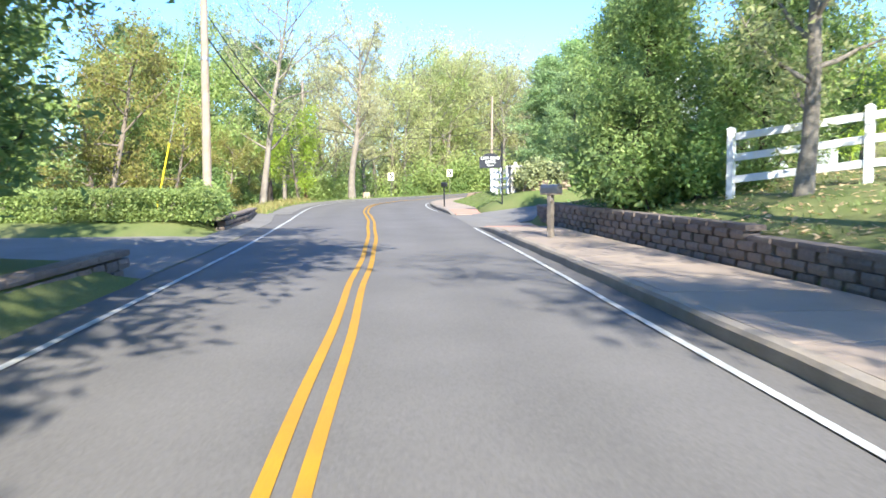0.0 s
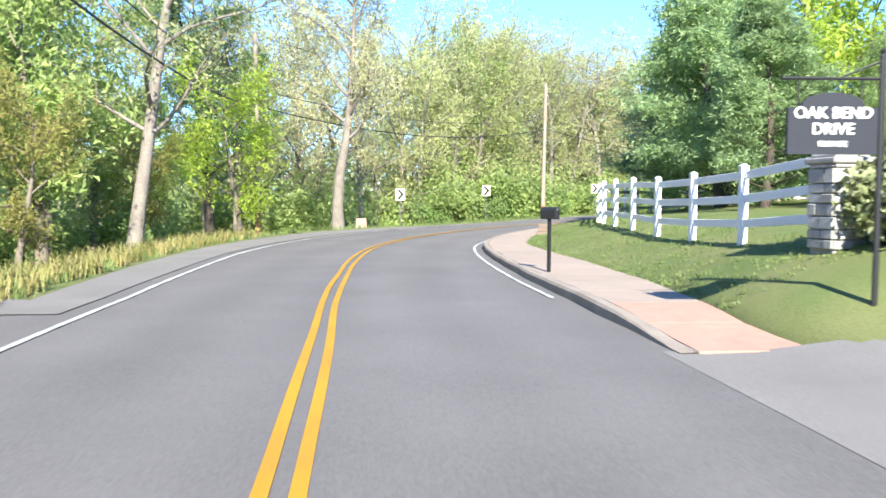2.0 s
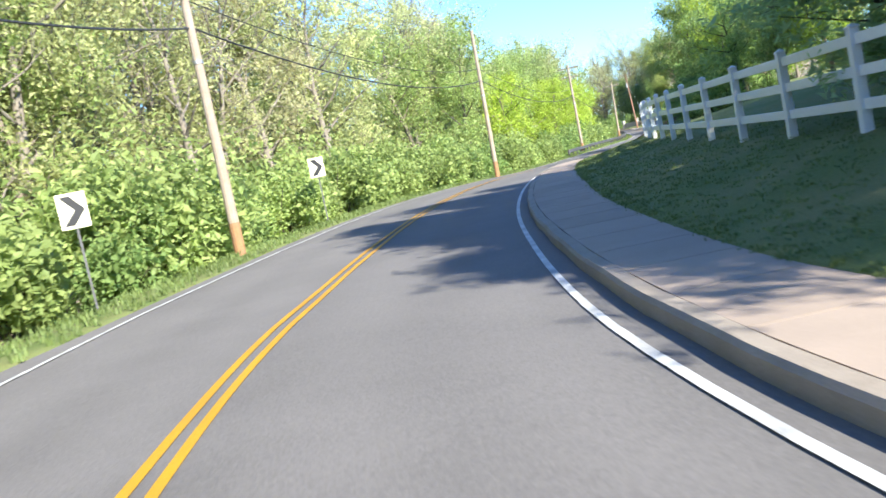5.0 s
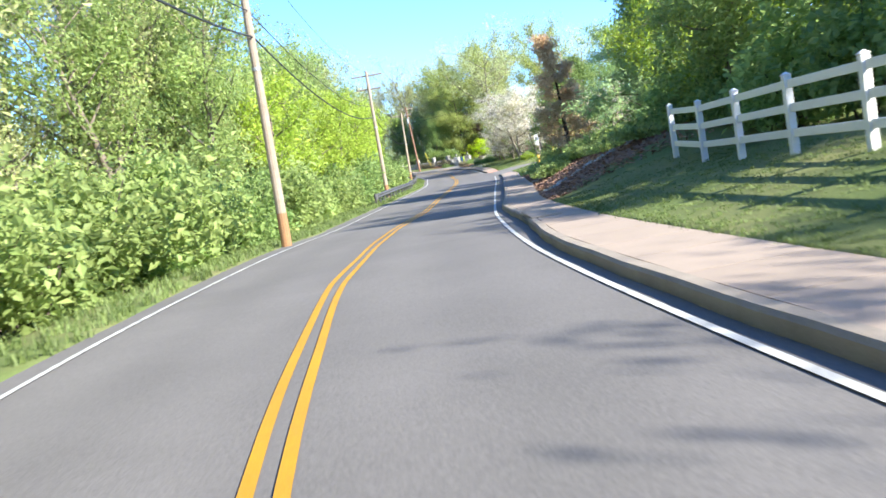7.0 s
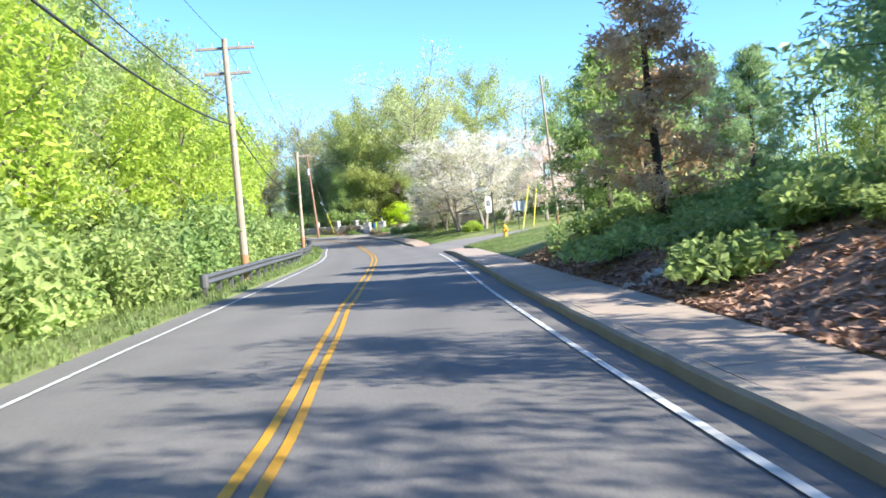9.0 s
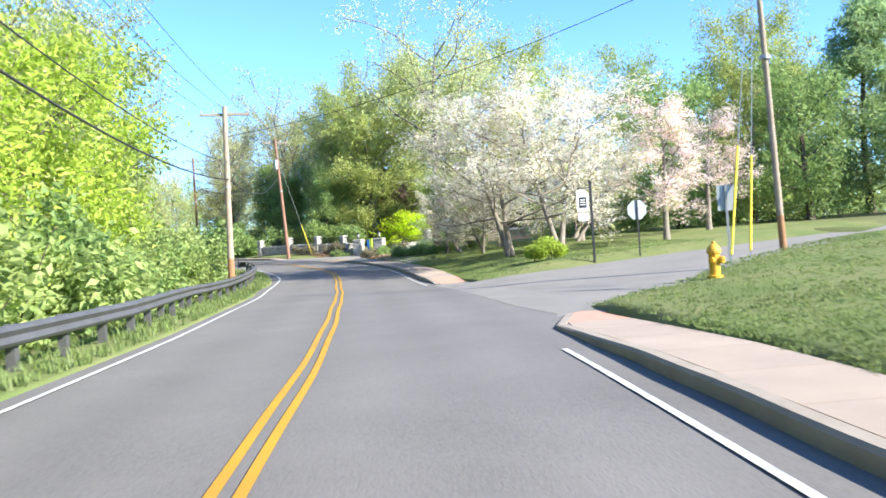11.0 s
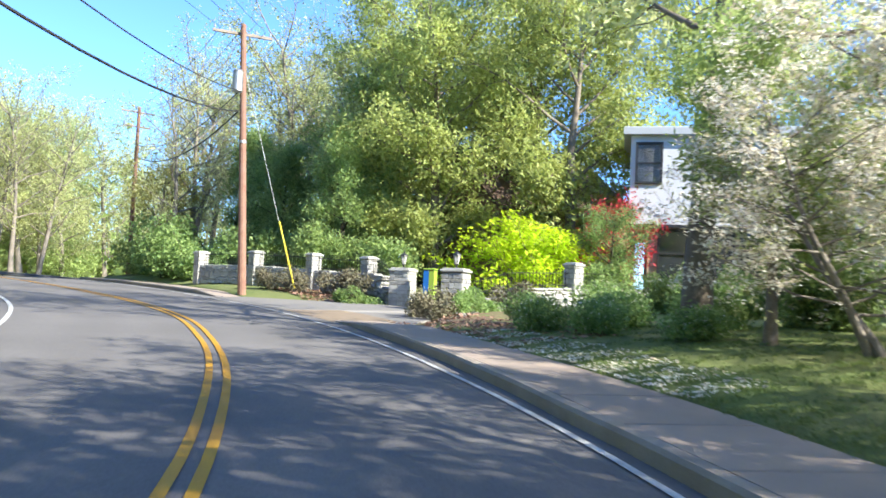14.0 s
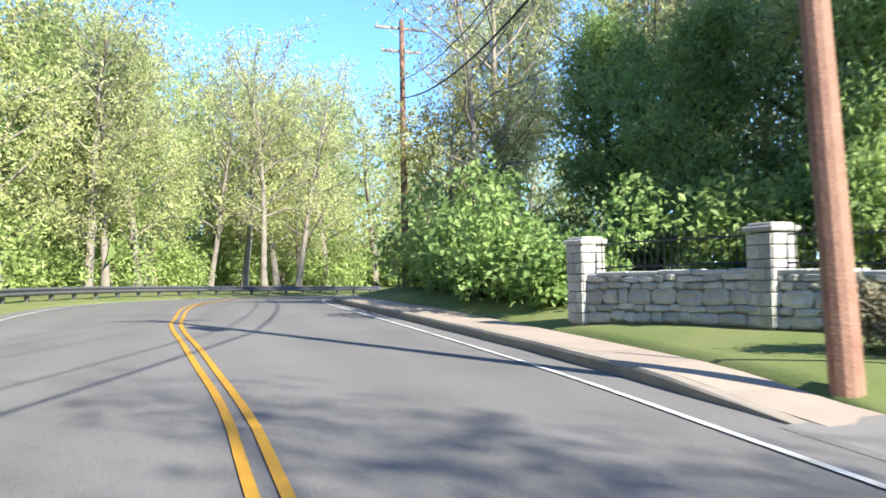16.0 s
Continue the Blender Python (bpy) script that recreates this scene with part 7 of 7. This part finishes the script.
def build_grass():
    tufts = np.concatenate([scatter(2600, (76, 214), (0.15, 2.6), 1, -1), scatter(500, (38, 76), (0.2, 3.0), 2, -1)])
    grass_tufts("verge_grass", "long green grass along the roadside verge", tufts, 0.20, BLADE, 5, 8)
    dry = scatter(420, (38, 60), (0.3, 2.6), 3, -1)
    grass_tufts("dry_grass", "tall dry straw grass on the shoulder's edge", dry, 0.42, STRAW, 6, 9)
    lawn = np.concatenate([scatter(9000, (36.5, 120), (0.02, 4.2), 7, 1), scatter(5000, (190, 214), (0.02, 6.0), 8, 1), scatter(1200, (160, 170), (0.02, 3), 9, 1)])
    rng = np.random.default_rng(31)
    xy = np.stack([rng.uniform(66, 110, 60000), rng.uniform(124, 168, 60000)], 1)
    st = station(xy)
    p0, d, r, length, half, flare, rise, fade = lane_axes(LANES[1])
    a, b = (xy - p0) @ d, np.abs((xy - p0) @ r)
    keep = (st[:, 1] > walk_out(st[:, 0]) + 0.05) & (st[:, 1] < 16) & (b > half + flare * np.exp(-np.clip(a, 0, 99) / fade) + 0.05)
    lawn = np.concatenate([lawn, np.concatenate([xy[keep], height(xy[keep])[:, None]], 1)])
    grass_tufts("lawn_grass", "short green lawn grass beside the pavement", lawn, 0.045, BLADE, 8, 8, 0.008)
    o = scatter(16, (18.9, 20.4), (2.0, 3.2), 11, 1)
    grass_tufts("ornamental_grass", "clump of tall ornamental grass above the wall", o, 0.85, BLADE, 9, 26, 0.01)
    bank = scatter(900, (-5, 26), (0.5, 5), 12, 1)
    grass_tufts("bank_grass", "thin grass on the shaded bank above the wall", bank, 0.09, BLADE, 12, 6, 0.01)


# ---- put it together ----
build_ground()
build_road()
build_lane(LANES[0], "pale asphalt private drive rising from the road")
build_lane(LANES[1], "pale asphalt side street joining the road")
build_lane(LANES[2], "pale paved drive between a bank and a hedge")
build_lane(LANES[3], "paved drive to a stone-piered gate")
build_kerbs()
build_inlet()

F_U = np.r_[np.arange(38.2, 118, 4.0), 119.2]
fence_v = np.interp(F_U, [38.2, 58, 70, 95, 119.2], [6.9, 7.1, 7.3, 7.4, 7.8])
rail_fence(spot(F_U, fence_v)[:, :2], "long white three-rail vinyl fence following the road's curve")
rail_fence([(5.5, 16.3), (10.9, 11.1)], "white three-rail board fence on a shaded bank")
street_name_sign()
mailbox(tuple(spot(18.9, 4.15, 0.15)), turn_at(18.9) + math.pi / 2 - 0.95, OLD_WOOD, GREY_METAL, "dark mailbox on a weathered wooden post", 0.115, 1.0)
mailbox(tuple(spot(42.8, 3.95, 0.15)), turn_at(42.8) + math.pi / 2 - 0.95, BLACK, BLACK, "black mailbox on a slim black post", 0.075, 1.05, 0.72)
planter()
stone_pier(3.05, 37.9, 0.52, 1.12, 0.2, label="grey stone entrance pier at the end of a white fence")
stone_marker(-7.0, 71.2)
for x, y, to in ((-5.3, 77.4, (-3, 45)), (0.15, 83.6, (-3, 52)), (9.4, 94.9, (0, 66))):
    chevron_sign(x, y, to, "pale square chevron sign pointing along the bend on a steel post")

POLES = {}
for key, x, y, h, mat, lean, arm, low, can in (
    ("z", -8.3, 28.7, 9.5, POLE_WOOD, (0.1, 0.1), 0.2, False, False), ("b", -11.3, 66.2, 9.6, POLE_WOOD, (-0.1, 0), None, False, False),
    ("a", 4.6, 89.3, 10.0, POLE_WOOD, (0.15, 0.25), None, False, False), ("d", 29.0, 114.4, 10.0, POLE_WOOD, (0.15, -0.1), None, False, False),
    ("e", 55.6, 139.2, 9.6, POLE_WOOD, (0.1, 0.1), radians(-45), True, False), ("f", 82.6, 165.0, 8.6, POLE_WOOD, (0.15, -0.1), radians(-40), False, False),
    ("g", 106.84, 188.3, 10.4, RED_POLE, (-0.45, 0.3), radians(-25), False, True), ("h", 116.6, 214.6, 11.5, RED_POLE, (0, 0), radians(-10), True, False),
    ("k", 82.0, 140.0, 10.2, POLE_WOOD, (-0.4, 0.2), None, False, False),
):
    ob = utility_pole(x, y, h, mat, lean, arm, low, can, "tall reddish wooden utility pole" if mat is RED_POLE else "tall weathered wooden utility pole", stout=0.6 if key == "k" else 1.0)
    POLES[key] = np.array([x + lean[0], y + lean[1], ob.matrix_world.translation[2] + h])
for a, b in ("zb", "ba", "ad", "de", "ef", "fg", "gh"):
    for drop, r, sag in ((0.1, 0.010, 0.9), (2.6, 0.018, 0.9), (3.4, 0.03, 1.0)):
        cable(POLES[a] - (0, 0, drop), POLES[b] - (0, 0, drop), sag, r)
    if a in "efg":
        cable(POLES[a] - (0.7, -0.5, 0.2), POLES[b] - (0.7, -0.5, 0.2), 0.8, 0.009)
        cable(POLES[a] + (0.7, -0.5, -0.2), POLES[b] + (0.7, -0.5, -0.2), 0.8, 0.009)
cable(POLES["f"] - (0, 0, 1.4), POLES["k"] - (0, 0, 1.4), 0.7, 0.012)
guy_wire(POLES["g"] - (0, 0, 1.2), (108.3, 186.9, on_ground(108.3, 186.9)))
guy_wire(POLES["z"] - (0, 0, 1.0), (-10.3, 29.2, on_ground(-10.3, 29.2)))
guy_wire(POLES["k"] - (0, 0, 0.6), (77.4, 139.9, on_ground(77.4, 139.9)))
guy_wire(POLES["k"] - (0, 0, 1.4), (78.5, 139.8, on_ground(78.5, 139.8)))

guard_rail(151, 212, lambda u: np.interp(u, [151, 163, 176, 186, 196, 205, 211, 212], [-4.5, -4.5, -4.1, -4.7, -4.3, -4.1, -4.1, -4.5]), "weathered steel guard rail on posts beside the grass verge")
guard_rail(243, 292, lambda u: left_edge(u) - 1.4, "weathered steel guard rail along the outside of a bend")
estate_sign()
plain_sign("stop_sign", 88.8, 147.4, 2.45, 0.76, 0.76, True, radians(-46), "octagonal stop sign seen from its bare grey back")
plain_sign("street_sign", 78.2, 140.2, 2.2, 0.42, 0.62, False, radians(-60), "small rectangular road sign seen from its grey back")
hydrant(74.4, 139.2)
rock_swale()

stone_pier(109.6, 182.5, 0.72, 1.42, radians(18), label="rough limestone gate pier carrying a lantern")
stone_pier(108.5, 179.1, 0.72, 1.42, radians(18), label="rough limestone gate pier carrying a lantern")
for x, y in ((109.6, 182.5), (108.5, 179.1)):
    lantern(x, y, on_ground(x, y) + 1.42 + 0.13)
for x, y in ((110.3, 185.0), (109.9, 187.8), (109.5, 191.1), (109.1, 194.6), (111.8, 176.7)):
    stone_pier(x, y, 0.46, 1.36, radians(-6), label="square limestone pier rising above a stone wall")
rubble_wall([(109.9, 183.1), (110.3, 185.0), (109.9, 187.8), (109.5, 191.1), (109.1, 194.6)], 0.74, "rough limestone garden wall with a coping", True)
rubble_wall([(108.8, 178.6), (109.8, 177.5), (111.8, 176.7), (116.0, 175.4)], 0.55, "low limestone garden wall under an iron railing", True)
wheeled_bin(109.5, 181.1, radians(-68))
modern_house()
gable_house(23.2, 64.4, radians(-18), 11, 10, 6.2, 10.2, GREY_SIDING, "distant grey gabled house with white trim behind trees")
gable_house(127.0, 190.0, radians(70), 10, 9, 4.0, 7.5, BRICK, "brick house with a brown shingled roof behind trees")

plant_all()
build_grass()
build_litter()

# pieces of walls and pavements
build_pavement()
build_wall_right()
build_walls_left()
build_ledge()
